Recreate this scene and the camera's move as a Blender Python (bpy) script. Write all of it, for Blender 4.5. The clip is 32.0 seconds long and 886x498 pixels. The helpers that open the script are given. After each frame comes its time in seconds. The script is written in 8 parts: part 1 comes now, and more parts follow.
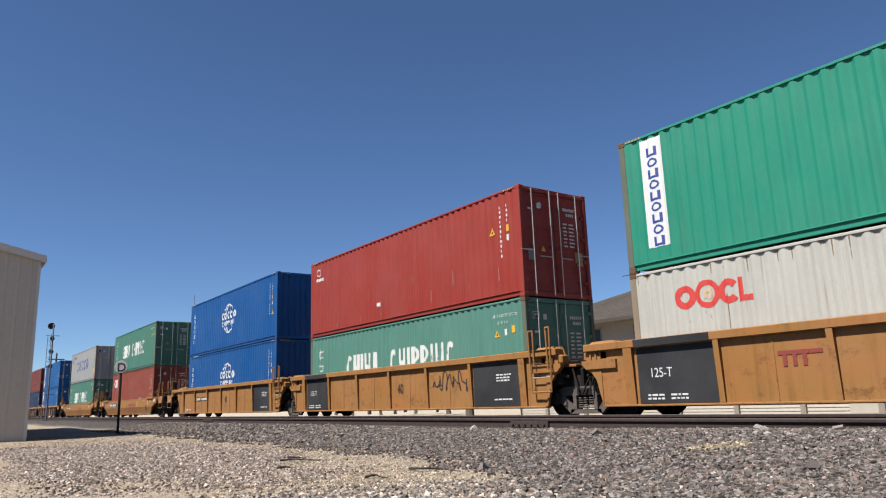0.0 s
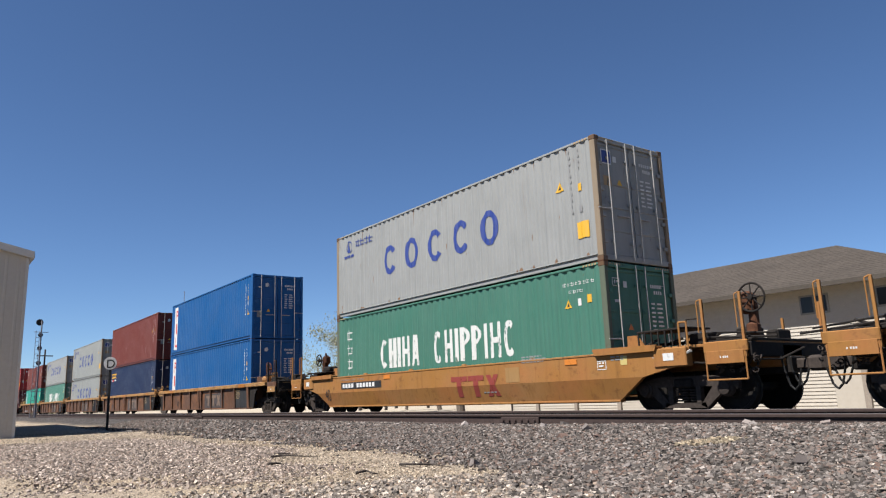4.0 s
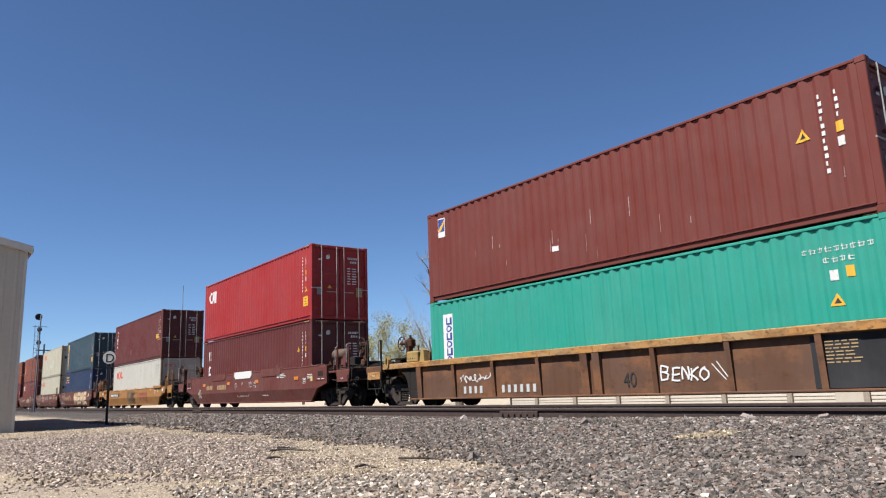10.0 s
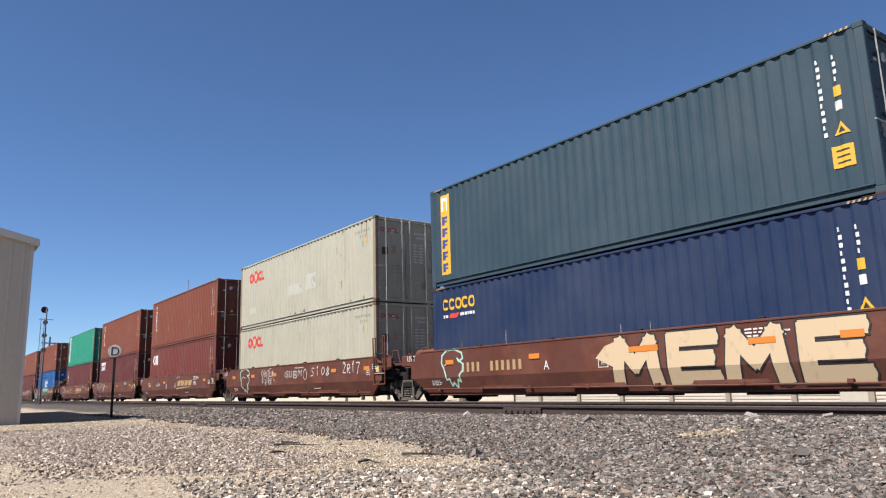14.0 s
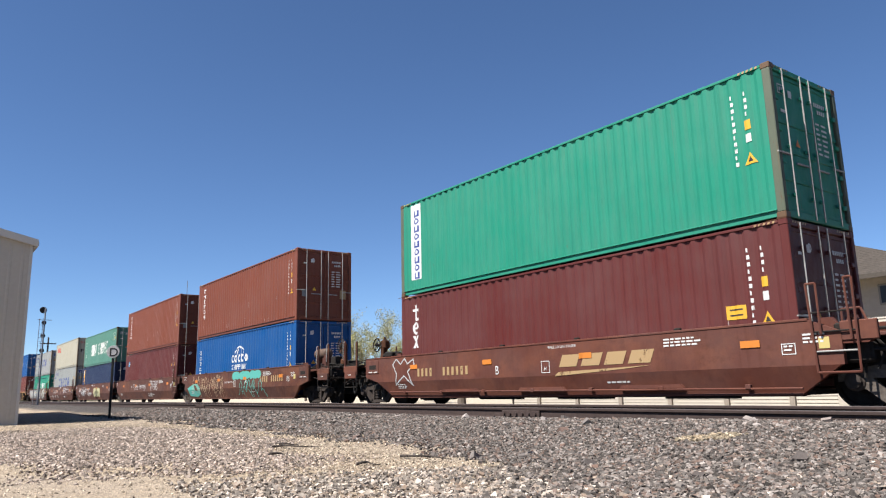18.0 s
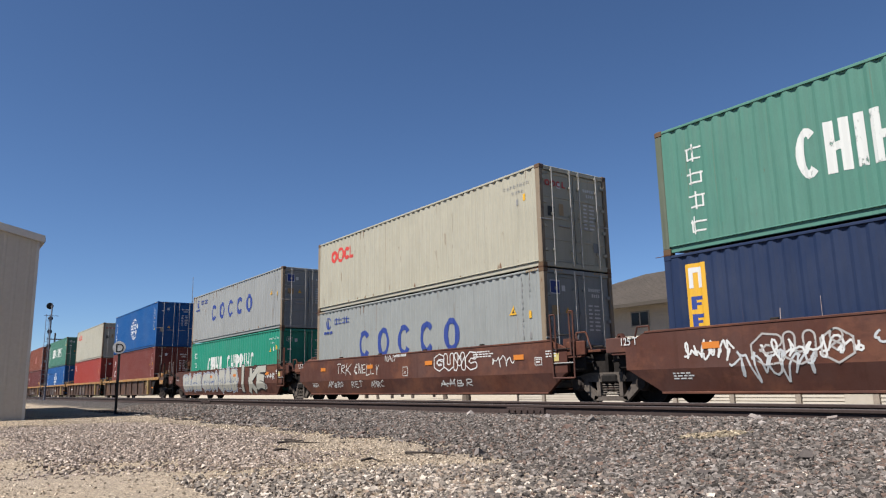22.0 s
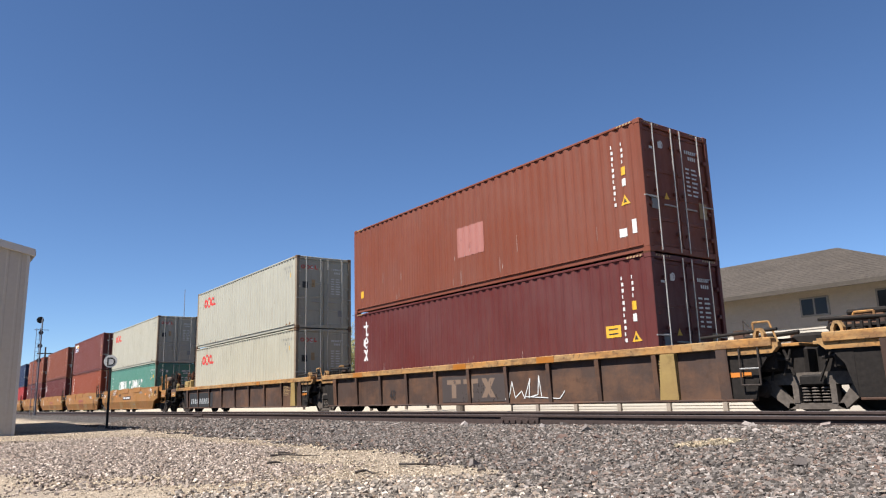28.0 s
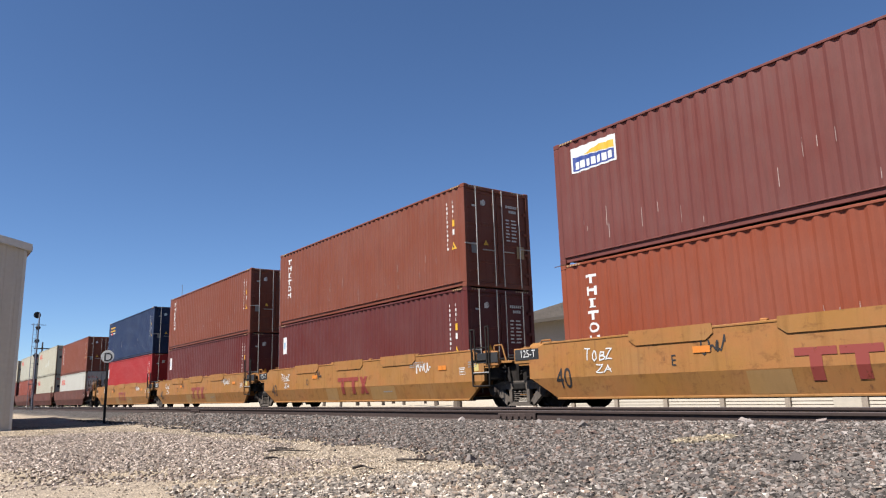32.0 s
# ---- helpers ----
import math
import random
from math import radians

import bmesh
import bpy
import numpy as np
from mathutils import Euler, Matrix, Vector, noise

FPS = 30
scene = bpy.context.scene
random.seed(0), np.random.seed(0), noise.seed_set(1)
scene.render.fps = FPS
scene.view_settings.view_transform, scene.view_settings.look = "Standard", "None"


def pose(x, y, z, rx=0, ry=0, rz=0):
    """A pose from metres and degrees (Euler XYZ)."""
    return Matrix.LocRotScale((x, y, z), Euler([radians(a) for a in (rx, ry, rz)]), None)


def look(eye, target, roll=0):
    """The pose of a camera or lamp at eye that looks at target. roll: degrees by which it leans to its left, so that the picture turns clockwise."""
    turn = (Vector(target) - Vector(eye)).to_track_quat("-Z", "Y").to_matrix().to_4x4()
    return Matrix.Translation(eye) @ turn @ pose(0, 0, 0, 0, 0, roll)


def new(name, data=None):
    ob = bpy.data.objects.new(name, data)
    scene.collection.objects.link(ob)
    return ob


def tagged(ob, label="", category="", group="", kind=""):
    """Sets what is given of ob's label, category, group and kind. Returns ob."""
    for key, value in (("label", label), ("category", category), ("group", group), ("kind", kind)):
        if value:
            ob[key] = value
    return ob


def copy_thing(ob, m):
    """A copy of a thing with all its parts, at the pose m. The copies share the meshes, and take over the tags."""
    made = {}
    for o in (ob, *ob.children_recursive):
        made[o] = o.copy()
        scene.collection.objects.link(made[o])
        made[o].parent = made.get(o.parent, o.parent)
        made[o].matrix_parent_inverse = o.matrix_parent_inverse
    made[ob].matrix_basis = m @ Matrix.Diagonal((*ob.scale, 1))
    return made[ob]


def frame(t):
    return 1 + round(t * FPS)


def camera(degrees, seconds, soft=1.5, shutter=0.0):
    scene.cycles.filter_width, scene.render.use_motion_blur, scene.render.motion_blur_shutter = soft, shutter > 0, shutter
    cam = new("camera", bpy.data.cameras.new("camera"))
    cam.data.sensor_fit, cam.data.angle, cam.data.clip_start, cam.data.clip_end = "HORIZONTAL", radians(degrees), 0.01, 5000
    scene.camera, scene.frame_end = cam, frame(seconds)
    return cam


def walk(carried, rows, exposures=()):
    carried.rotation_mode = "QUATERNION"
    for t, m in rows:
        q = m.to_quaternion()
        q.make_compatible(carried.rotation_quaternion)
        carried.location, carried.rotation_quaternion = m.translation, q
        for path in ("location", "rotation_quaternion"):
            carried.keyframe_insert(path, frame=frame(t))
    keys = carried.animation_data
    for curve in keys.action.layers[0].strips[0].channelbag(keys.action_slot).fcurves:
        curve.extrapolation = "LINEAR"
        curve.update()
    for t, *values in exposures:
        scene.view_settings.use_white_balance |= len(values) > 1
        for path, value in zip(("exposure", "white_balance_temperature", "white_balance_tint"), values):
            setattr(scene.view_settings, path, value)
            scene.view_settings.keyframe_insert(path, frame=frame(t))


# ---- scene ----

# ---- camera: a small camera on a low tripod that trembles a little ----
EYE = (0.0, 0.0, 0.70)
cam = camera(63.8, 32.0, 1.2)
TURNS = [
(0, 102.01, 1.88, 54.43), (0.5, 101.88, 1.93, 54.49), (1, 101.86, 2.33, 54.59), (1.5, 101.86, 1.86, 54.52),
(2, 101.75, 1.87, 54.51), (2.5, 101.78, 2.10, 54.32), (3, 101.67, 1.97, 54.26), (3.5, 101.62, 1.77, 54.12),
(4, 101.67, 2.00, 53.71), (4.5, 101.74, 2.00, 53.66), (6.5, 101.42, 1.89, 53.67), (7, 101.33, 1.85, 53.70),
(7.5, 101.27, 1.80, 53.86), (8, 101.31, 1.84, 53.69), (8.5, 101.38, 1.86, 53.63), (9, 101.38, 1.63, 53.61),
(9.5, 101.32, 1.78, 53.62), (10, 101.21, 2.04, 53.63), (10.5, 101.14, 1.92, 53.67), (11, 101.15, 1.76, 53.53),
(11.5, 101.09, 1.81, 53.65), (12, 101.08, 1.80, 53.72), (12.5, 101.00, 1.80, 53.85), (13, 100.93, 1.83, 53.90),
(13.5, 100.91, 1.81, 53.88), (14, 100.91, 1.55, 53.92), (14.5, 100.88, 1.59, 53.99), (15, 100.86, 1.62, 54.01),
(15.5, 100.83, 1.70, 54.03), (17.5, 101.18, 1.51, 53.71), (18, 101.09, 1.29, 53.81), (18.5, 101.04, 1.28, 53.91),
(19, 100.97, 1.34, 54.03), (19.5, 100.92, 1.23, 54.12), (20, 100.87, 1.06, 54.19), (20.5, 100.89, 1.02, 54.21),
(21, 100.85, 0.99, 54.26), (22, 100.85, 1.09, 54.19), (22.5, 100.92, 1.09, 54.15), (23, 101.06, 1.24, 54.17),
(23.5, 101.09, 1.07, 54.27), (24, 101.10, 1.03, 54.37), (24.5, 101.39, 1.02, 54.14), (26.5, 101.50, 1.86, 53.94),
(27, 101.48, 2.27, 54.09), (27.5, 101.83, 1.81, 53.67), (28, 101.67, 1.66, 53.70), (28.5, 101.44, 1.81, 53.64),
(29, 101.32, 1.68, 53.59), (29.5, 101.19, 1.61, 53.76), (30, 101.12, 1.46, 53.91), (30.5, 101.06, 1.61, 53.98),
(31, 101.03, 1.86, 54.03), (31.5, 101.41, 1.55, 53.37), (32, 101.33, 1.58, 53.49)
]
STOPS = [
    (0.0, 0.95), (1.0, 1.04), (2.0, 1.08), (3.0, 1.05), (4.0, 1.02), (7.0, 1.27), (8.0, 0.99), (9.0, 1.02), (10.0, 1.08), (11.0, 1.20), (12.0, 1.08), (13.0, 1.00), (14.0, 1.18), (15.0, 0.83), (18.0, 1.27), (19.0, 1.20), (20.0, 1.24), (21.0, 1.10), (22.0, 0.90), (23.0, 0.80), (24.0, 0.96), (27.0, 1.14), (28.0, 1.24), (29.0, 0.95), (30.0, 0.90), (31.0, 0.94), (32.0, 1.17)]
walk(cam, [(t, pose(*EYE, a, b, c)) for t, a, b, c in TURNS], [(t, s + 0.09, 6050, 10) for t, s in STOPS])

# ---- light: high sun from behind the shoulder, clear sky ----
SUN_AZ = math.atan2(0.008, -1.0)      # measured from +Y towards +X
SUN_EL = radians(57.0)
world = bpy.data.worlds.new("sky")
scene.world = world
world.use_nodes = True
wn, wl = world.node_tree.nodes, world.node_tree.links
sky = wn.new("ShaderNodeTexSky")
sky.sky_type = "NISHITA"
sky.sun_disc = False
sky.sun_elevation = SUN_EL
sky.sun_rotation = SUN_AZ
sky.altitude = 200
sky.air_density, sky.dust_density, sky.ozone_density = 0.75, 0.0, 6.0
wl.new(sky.outputs[0], wn["Background"].inputs[0])
wn["Background"].inputs[1].default_value = 0.052
sun_data = bpy.data.lights.new("sun", "SUN")
sun_data.energy, sun_data.angle, sun_data.color = 5.0, radians(0.53), (1.0, 0.915, 0.80)
sun = new("sun", sun_data)
to_sun = Vector((math.sin(SUN_AZ) * math.cos(SUN_EL), math.cos(SUN_AZ) * math.cos(SUN_EL), math.sin(SUN_EL)))
sun.matrix_world = look(to_sun * 60, (0, 0, 0))

# ---- plan ----
TRACK_Y = 13.09          # middle of the train's track
RAIL_Z = 0.21            # its rail top
NEAR_Y, NEAR_Z = 8.97, 0.36   # the empty track
WELL_Z = 0.573           # underside of the lower containers
HALF_L, HALF_W = 6.095, 1.219
TALL, LOW = 2.896, 2.591


def run(t):
    """Metres that the train has gone by t seconds."""
    u = t / 32.0
    return 462.853 * u + 16.429 * u * u + 0.398 * u ** 3


# ---- materials ----
MATS = {}


def nodes_of(name):
    m = bpy.data.materials.new(name)
    m.use_nodes = True
    n, l = m.node_tree.nodes, m.node_tree.links
    return m, n, l, n["Principled BSDF"]


def noise_node(n, l, scale, detail=4.0, stretch=(1, 1, 1), rough=0.55, coords="Object", seed=None):
    co = n.new("ShaderNodeTexCoord")
    mp = n.new("ShaderNodeMapping")
    mp.inputs["Scale"].default_value = stretch
    l.new(co.outputs[coords], mp.inputs[0])
    if seed is not None:
        l.new(seed, mp.inputs["Location"])
    t = n.new("ShaderNodeTexNoise")
    t.inputs["Scale"].default_value, t.inputs["Detail"].default_value, t.inputs["Roughness"].default_value = scale, detail, rough
    l.new(mp.outputs[0], t.inputs["Vector"])
    return t.outputs["Fac"]


def ramp(n, l, src, stops):
    r = n.new("ShaderNodeValToRGB")
    while len(r.color_ramp.elements) < len(stops):
        r.color_ramp.elements.new(0.5)
    for e, (p, c) in zip(r.color_ramp.elements, stops):
        e.position = p
        e.color = (c, c, c, 1) if isinstance(c, (int, float)) else (*c, 1)
    l.new(src, r.inputs[0])
    return r.outputs[0]


def mixed(n, l, fac, a, b, how="MIX"):
    m = n.new("ShaderNodeMix")
    m.data_type, m.blend_type = "RGBA", how
    for sock, v in ((m.inputs[0], fac), (m.inputs[6], a), (m.inputs[7], b)):
        if isinstance(v, (int, float)):
            sock.default_value = v
        elif isinstance(v, tuple):
            sock.default_value = (*v, 1)
        else:
            l.new(v, sock)
    return m.outputs[2]


def bump(n, l, src, bsdf, strength, distance=0.01):
    b = n.new("ShaderNodeBump")
    b.inputs["Strength"].default_value, b.inputs["Distance"].default_value = strength, distance
    l.new(src, b.inputs["Height"])
    l.new(b.outputs[0], bsdf.inputs["Normal"])


def seed_of(n, l, amount=40.0):
    """A shift that differs from object to object."""
    info = n.new("ShaderNodeObjectInfo")
    m = n.new("ShaderNodeMath")
    m.operation = "MULTIPLY"
    m.inputs[1].default_value = amount
    l.new(info.outputs["Random"], m.inputs[0])
    c = n.new("ShaderNodeCombineXYZ")
    for k in range(3):
        l.new(m.outputs[0], c.inputs[k])
    return c.outputs[0]


def paint(name, colour, rust=0.3, rough=0.5, fade=0.25, streak=0.5, patch=0.0, under=(0.17, 0.075, 0.034)):
    """Weathered steel paint: fading in clouds, streaks that run down, scrapes and rust spots."""
    if name in MATS:
        return MATS[name]
    m, n, l, p = nodes_of(name)
    sd = seed_of(n, l)
    colour = tuple(c * 0.46 for c in colour)
    pale = tuple(min(1, c * 0.8 + 0.2 * (sum(colour) / 3) + 0.06) for c in colour)
    dark = tuple(c * 0.66 for c in colour)
    col = mixed(n, l, ramp(n, l, noise_node(n, l, 0.55, 5, (1, 1, 1), 0.6, seed=sd), ((0.35, 0.0), (0.75, fade))), colour, pale)
    col = mixed(n, l, ramp(n, l, noise_node(n, l, 1.0, 6, (9, 9, 0.35), 0.6, seed=sd), ((0.52, 0.0), (0.78, streak))), col, dark)
    if patch:
        # broad areas worn through to the layer below
        worn = noise_node(n, l, 0.8, 8, (1, 1, 1.4), 0.68, seed=sd)
        col = mixed(n, l, ramp(n, l, worn, ((0.46, 0.0), (0.62, patch))), col, under)
        scab = noise_node(n, l, 2.6, 8, (1, 1, 1.5), 0.72, seed=sd)
        col = mixed(n, l, ramp(n, l, scab, ((0.56, 0.0), (0.66, patch))), col, tuple(c * 0.35 for c in under))
    spots = noise_node(n, l, 7.0, 8, (1, 1, 0.45), 0.68, seed=sd)
    col = mixed(n, l, ramp(n, l, spots, ((0.70 - 0.08 * rust, 0.0), (0.76 - 0.06 * rust, rust))), col, (0.10, 0.045, 0.022))
    # thin rust runs and a dull film of road dirt
    runs = noise_node(n, l, 1.0, 5, (11, 11, 0.22), 0.7, seed=sd)
    col = mixed(n, l, ramp(n, l, runs, ((0.66 - 0.05 * rust, 0.0), (0.74, 0.75 * rust))), col, (0.13, 0.062, 0.030))
    film = noise_node(n, l, 1.6, 7, (1, 1, 0.6), 0.7, seed=sd)
    col = mixed(n, l, ramp(n, l, film, ((0.45, 0.0), (0.72, 0.30))), col, tuple(c * 0.6 + 0.02 for c in colour))
    fine = noise_node(n, l, 60.0, 3)
    col = mixed(n, l, 0.16, col, ramp(n, l, fine, ((0.3, 0.35), (0.7, 0.65))), "OVERLAY")
    l.new(col, p.inputs["Base Color"])
    l.new(ramp(n, l, spots, ((0.3, rough - 0.08), (0.8, min(1, rough + 0.25)))), p.inputs["Roughness"])
    p.inputs["Specular IOR Level"].default_value = 0.2
    bump(n, l, noise_node(n, l, 3.0, 5, seed=sd), p, 0.25, 0.012)
    MATS[name] = m
    return m


def letter_paint(name, colour, worn=0.5):
    """Stencilled lettering that has flaked away in places."""
    if name in MATS:
        return MATS[name]
    m, n, l, p = nodes_of(name)
    sd = seed_of(n, l)
    p.inputs["Base Color"].default_value = (*(c * 0.70 for c in colour), 1)
    p.inputs["Roughness"].default_value = 0.6
    hole = noise_node(n, l, 5.0, 7, (1, 1, 0.5), 0.7, seed=sd)
    l.new(ramp(n, l, hole, ((0.36 + 0.0 * worn, 1.0 - worn), (0.42, 1.0))), p.inputs["Alpha"])
    MATS[name] = m
    return m


def plain(name, colour, rough=0.6, metal=0.0, grain=20.0, vary=0.25, rel=0.2):
    if name in MATS:
        return MATS[name]
    m, n, l, p = nodes_of(name)
    colour = tuple(c * 0.58 for c in colour)
    a = noise_node(n, l, grain, 6, rough=0.65)
    b = noise_node(n, l, grain * 0.08, 4)
    col = mixed(n, l, ramp(n, l, a, ((0.3, 0.0), (0.7, 1.0))), tuple(c * (1 - vary) for c in colour), tuple(min(1, c * (1 + vary)) for c in colour))
    col = mixed(n, l, ramp(n, l, b, ((0.35, 0.0), (0.7, 0.5))), col, tuple(c * (1 - vary) for c in colour))
    l.new(col, p.inputs["Base Color"])
    p.inputs["Roughness"].default_value, p.inputs["Metallic"].default_value = rough, metal
    p.inputs["Specular IOR Level"].default_value = 0.22
    bump(n, l, a, p, rel, 0.01)
    MATS[name] = m
    return m


PAINTS = {  # colour, rust
    "green": ((0.034, 0.380, 0.245), 0.45), "seagreen": ((0.135, 0.350, 0.270), 0.5), "darkgreen": ((0.090, 0.275, 0.200), 0.45),
    "teal": ((0.045, 0.455, 0.345), 0.35), "white": ((0.74, 0.72, 0.64), 0.8), "cream": ((0.66, 0.625, 0.49), 0.7),
    "offwhite": ((0.63, 0.61, 0.50), 0.6), "grey": ((0.46, 0.475, 0.465), 0.6), "palegrey": ((0.44, 0.465, 0.45), 0.7),
    "red": ((0.45, 0.052, 0.034), 0.2), "bright_red": ((0.50, 0.034, 0.034), 0.15), "coral": ((0.36, 0.080, 0.047), 0.3),
    "maroon": ((0.165, 0.033, 0.029), 0.35), "brown": ((0.230, 0.050, 0.036), 0.35), "rust_brown": ((0.285, 0.078, 0.040), 0.35),
    "orange_brown": ((0.36, 0.080, 0.032), 0.3), "plum": ((0.225, 0.062, 0.050), 0.3), "blue": ((0.004, 0.118, 0.410), 0.15),
    "pale_blue": ((0.008, 0.138, 0.430), 0.2), "navy": ((0.020, 0.042, 0.118), 0.3), "petrol": ((0.048, 0.090, 0.125), 0.4),
}
BOXPAINT = {k: paint(k + "_container_paint", c, r) for k, (c, r) in PAINTS.items()}
WHITE = letter_paint("white_lettering", (0.68, 0.68, 0.66), 0.45)
CLEANWHITE = letter_paint("clean_white_lettering", (0.70, 0.70, 0.69), 0.0)
WORNWHITE = letter_paint("flaked_white_lettering", (0.68, 0.69, 0.66), 0.95)
INDIGO = letter_paint("indigo_lettering", (0.020, 0.048, 0.25), 0.25)
LOGORED = letter_paint("red_lettering", (0.60, 0.045, 0.035), 0.3)
DARKRED = letter_paint("faded_red_lettering", (0.25, 0.042, 0.030), 0.5)
YELLOW = letter_paint("yellow_sticker", (0.72, 0.40, 0.02), 0.1)
BLACKINK = letter_paint("black_lettering", (0.02, 0.02, 0.022), 0.35)
GREYINK = letter_paint("grey_lettering", (0.25, 0.25, 0.25), 0.5)
GOLDINK = letter_paint("faded_gold_lettering", (0.40, 0.27, 0.13), 0.6)
ORANGEINK = letter_paint("orange_reflector", (0.62, 0.20, 0.02), 0.2)
SKYINK = letter_paint("sky_blue_lettering", (0.06, 0.30, 0.55), 0.1)
CREAMINK = letter_paint("cream_spray_paint", (0.60, 0.45, 0.28), 0.15)
SILVERINK = letter_paint("silver_spray_paint", (0.50, 0.52, 0.53), 0.25)
AQUAINK = letter_paint("aqua_spray_paint", (0.10, 0.42, 0.36), 0.3)

CARPAINT = {
    "yellow": paint("yellow_freight_paint", (0.49, 0.230, 0.056), 0.9, 0.65, 0.30, 0.95, 0.60, (0.26, 0.105, 0.035)),
    "brown": paint("brown_freight_paint", (0.165, 0.078, 0.042), 0.8, 0.65, 0.3, 0.6, 0.75),
    "oxide": paint("oxide_red_freight_paint", (0.160, 0.048, 0.030), 0.35, 0.65, 0.3, 0.6, 0.4, (0.15, 0.055, 0.030)),
    "umber": paint("umber_freight_paint", (0.130, 0.046, 0.030), 0.35, 0.65, 0.3, 0.6, 0.55, (0.15, 0.060, 0.032)),
    "maroon": paint("maroon_freight_paint", (0.19, 0.050, 0.040), 0.3, 0.6, 0.3, 0.5, 0.3, (0.14, 0.060, 0.040)),
    "panel": paint("dark_grey_panel_paint", (0.030, 0.031, 0.035), 0.2, 0.7, 0.4, 0.3),
}


def chord_paint():
    """Yellow-orange paint worn through to rust and dirt in long patches."""
    m, n, l, p = nodes_of("worn_orange_chord_paint")
    sd = seed_of(n, l)
    a = noise_node(n, l, 0.9, 6, (1, 1, 2.5), 0.65, seed=sd)
    b = noise_node(n, l, 4.0, 7, (0.6, 1, 1.6), 0.7, seed=sd)
    col = mixed(n, l, ramp(n, l, a, ((0.40, 0.0), (0.60, 1.0))), (0.300, 0.150, 0.045), (0.26, 0.165, 0.075))
    col = mixed(n, l, ramp(n, l, b, ((0.46, 0.0), (0.62, 0.75))), col, (0.120, 0.060, 0.028))
    col = mixed(n, l, ramp(n, l, noise_node(n, l, 14.0, 6, seed=sd), ((0.55, 0.0), (0.70, 0.7))), col, (0.030, 0.022, 0.018))
    l.new(col, p.inputs["Base Color"])
    p.inputs["Roughness"].default_value, p.inputs["Specular IOR Level"].default_value = 0.8, 0.2
    bump(n, l, b, p, 0.4, 0.01)
    return m


CARPAINT["orange"] = chord_paint()
DUSTCAST = plain("pale_dusty_casting", (0.150, 0.125, 0.105), 0.85, 0.0, 12, 0.4, 0.4)
TANKSTEEL = plain("dusty_brown_tank", (0.135, 0.088, 0.066), 0.7, 0.0, 9, 0.35, 0.3)
WINCHYELLOW = paint("chipped_yellow_winch_paint", (0.55, 0.38, 0.13), 0.7, 0.6, 0.3, 0.6, 0.35, (0.15, 0.08, 0.04))
GRIME = plain("dusty_black_grime", (0.026, 0.021, 0.018), 0.85, 0.0, 14, 0.5, 0.4)
CASTIRON = plain("dusty_cast_steel", (0.070, 0.055, 0.047), 0.8, 0.1, 12, 0.45, 0.4)
WHEELSTEEL = plain("oily_wheel_steel", (0.022, 0.019, 0.017), 0.75, 0.1, 14, 0.5, 0.4)
RUBBER = plain("black_hose_rubber", (0.015, 0.015, 0.015), 0.7)
STEEL = plain("galvanised_rod", (0.50, 0.49, 0.47), 0.55, 0.1, 30, 0.3)
RUSTY = plain("rusty_steel", (0.13, 0.055, 0.028), 0.85, 0.1, 16, 0.4, 0.4)
RAILHEAD = plain("worn_rail_steel", (0.30, 0.27, 0.26), 0.35, 0.6, 10, 0.2)
RAILSIDE = plain("brown_rail_steel", (0.080, 0.056, 0.050), 0.8, 0.1, 14, 0.3, 0.3)
TIEWOOD = plain("weathered_tie_wood", (0.085, 0.070, 0.060), 0.9, 0.0, 18, 0.4, 0.5)

# ---- mesh helpers ----


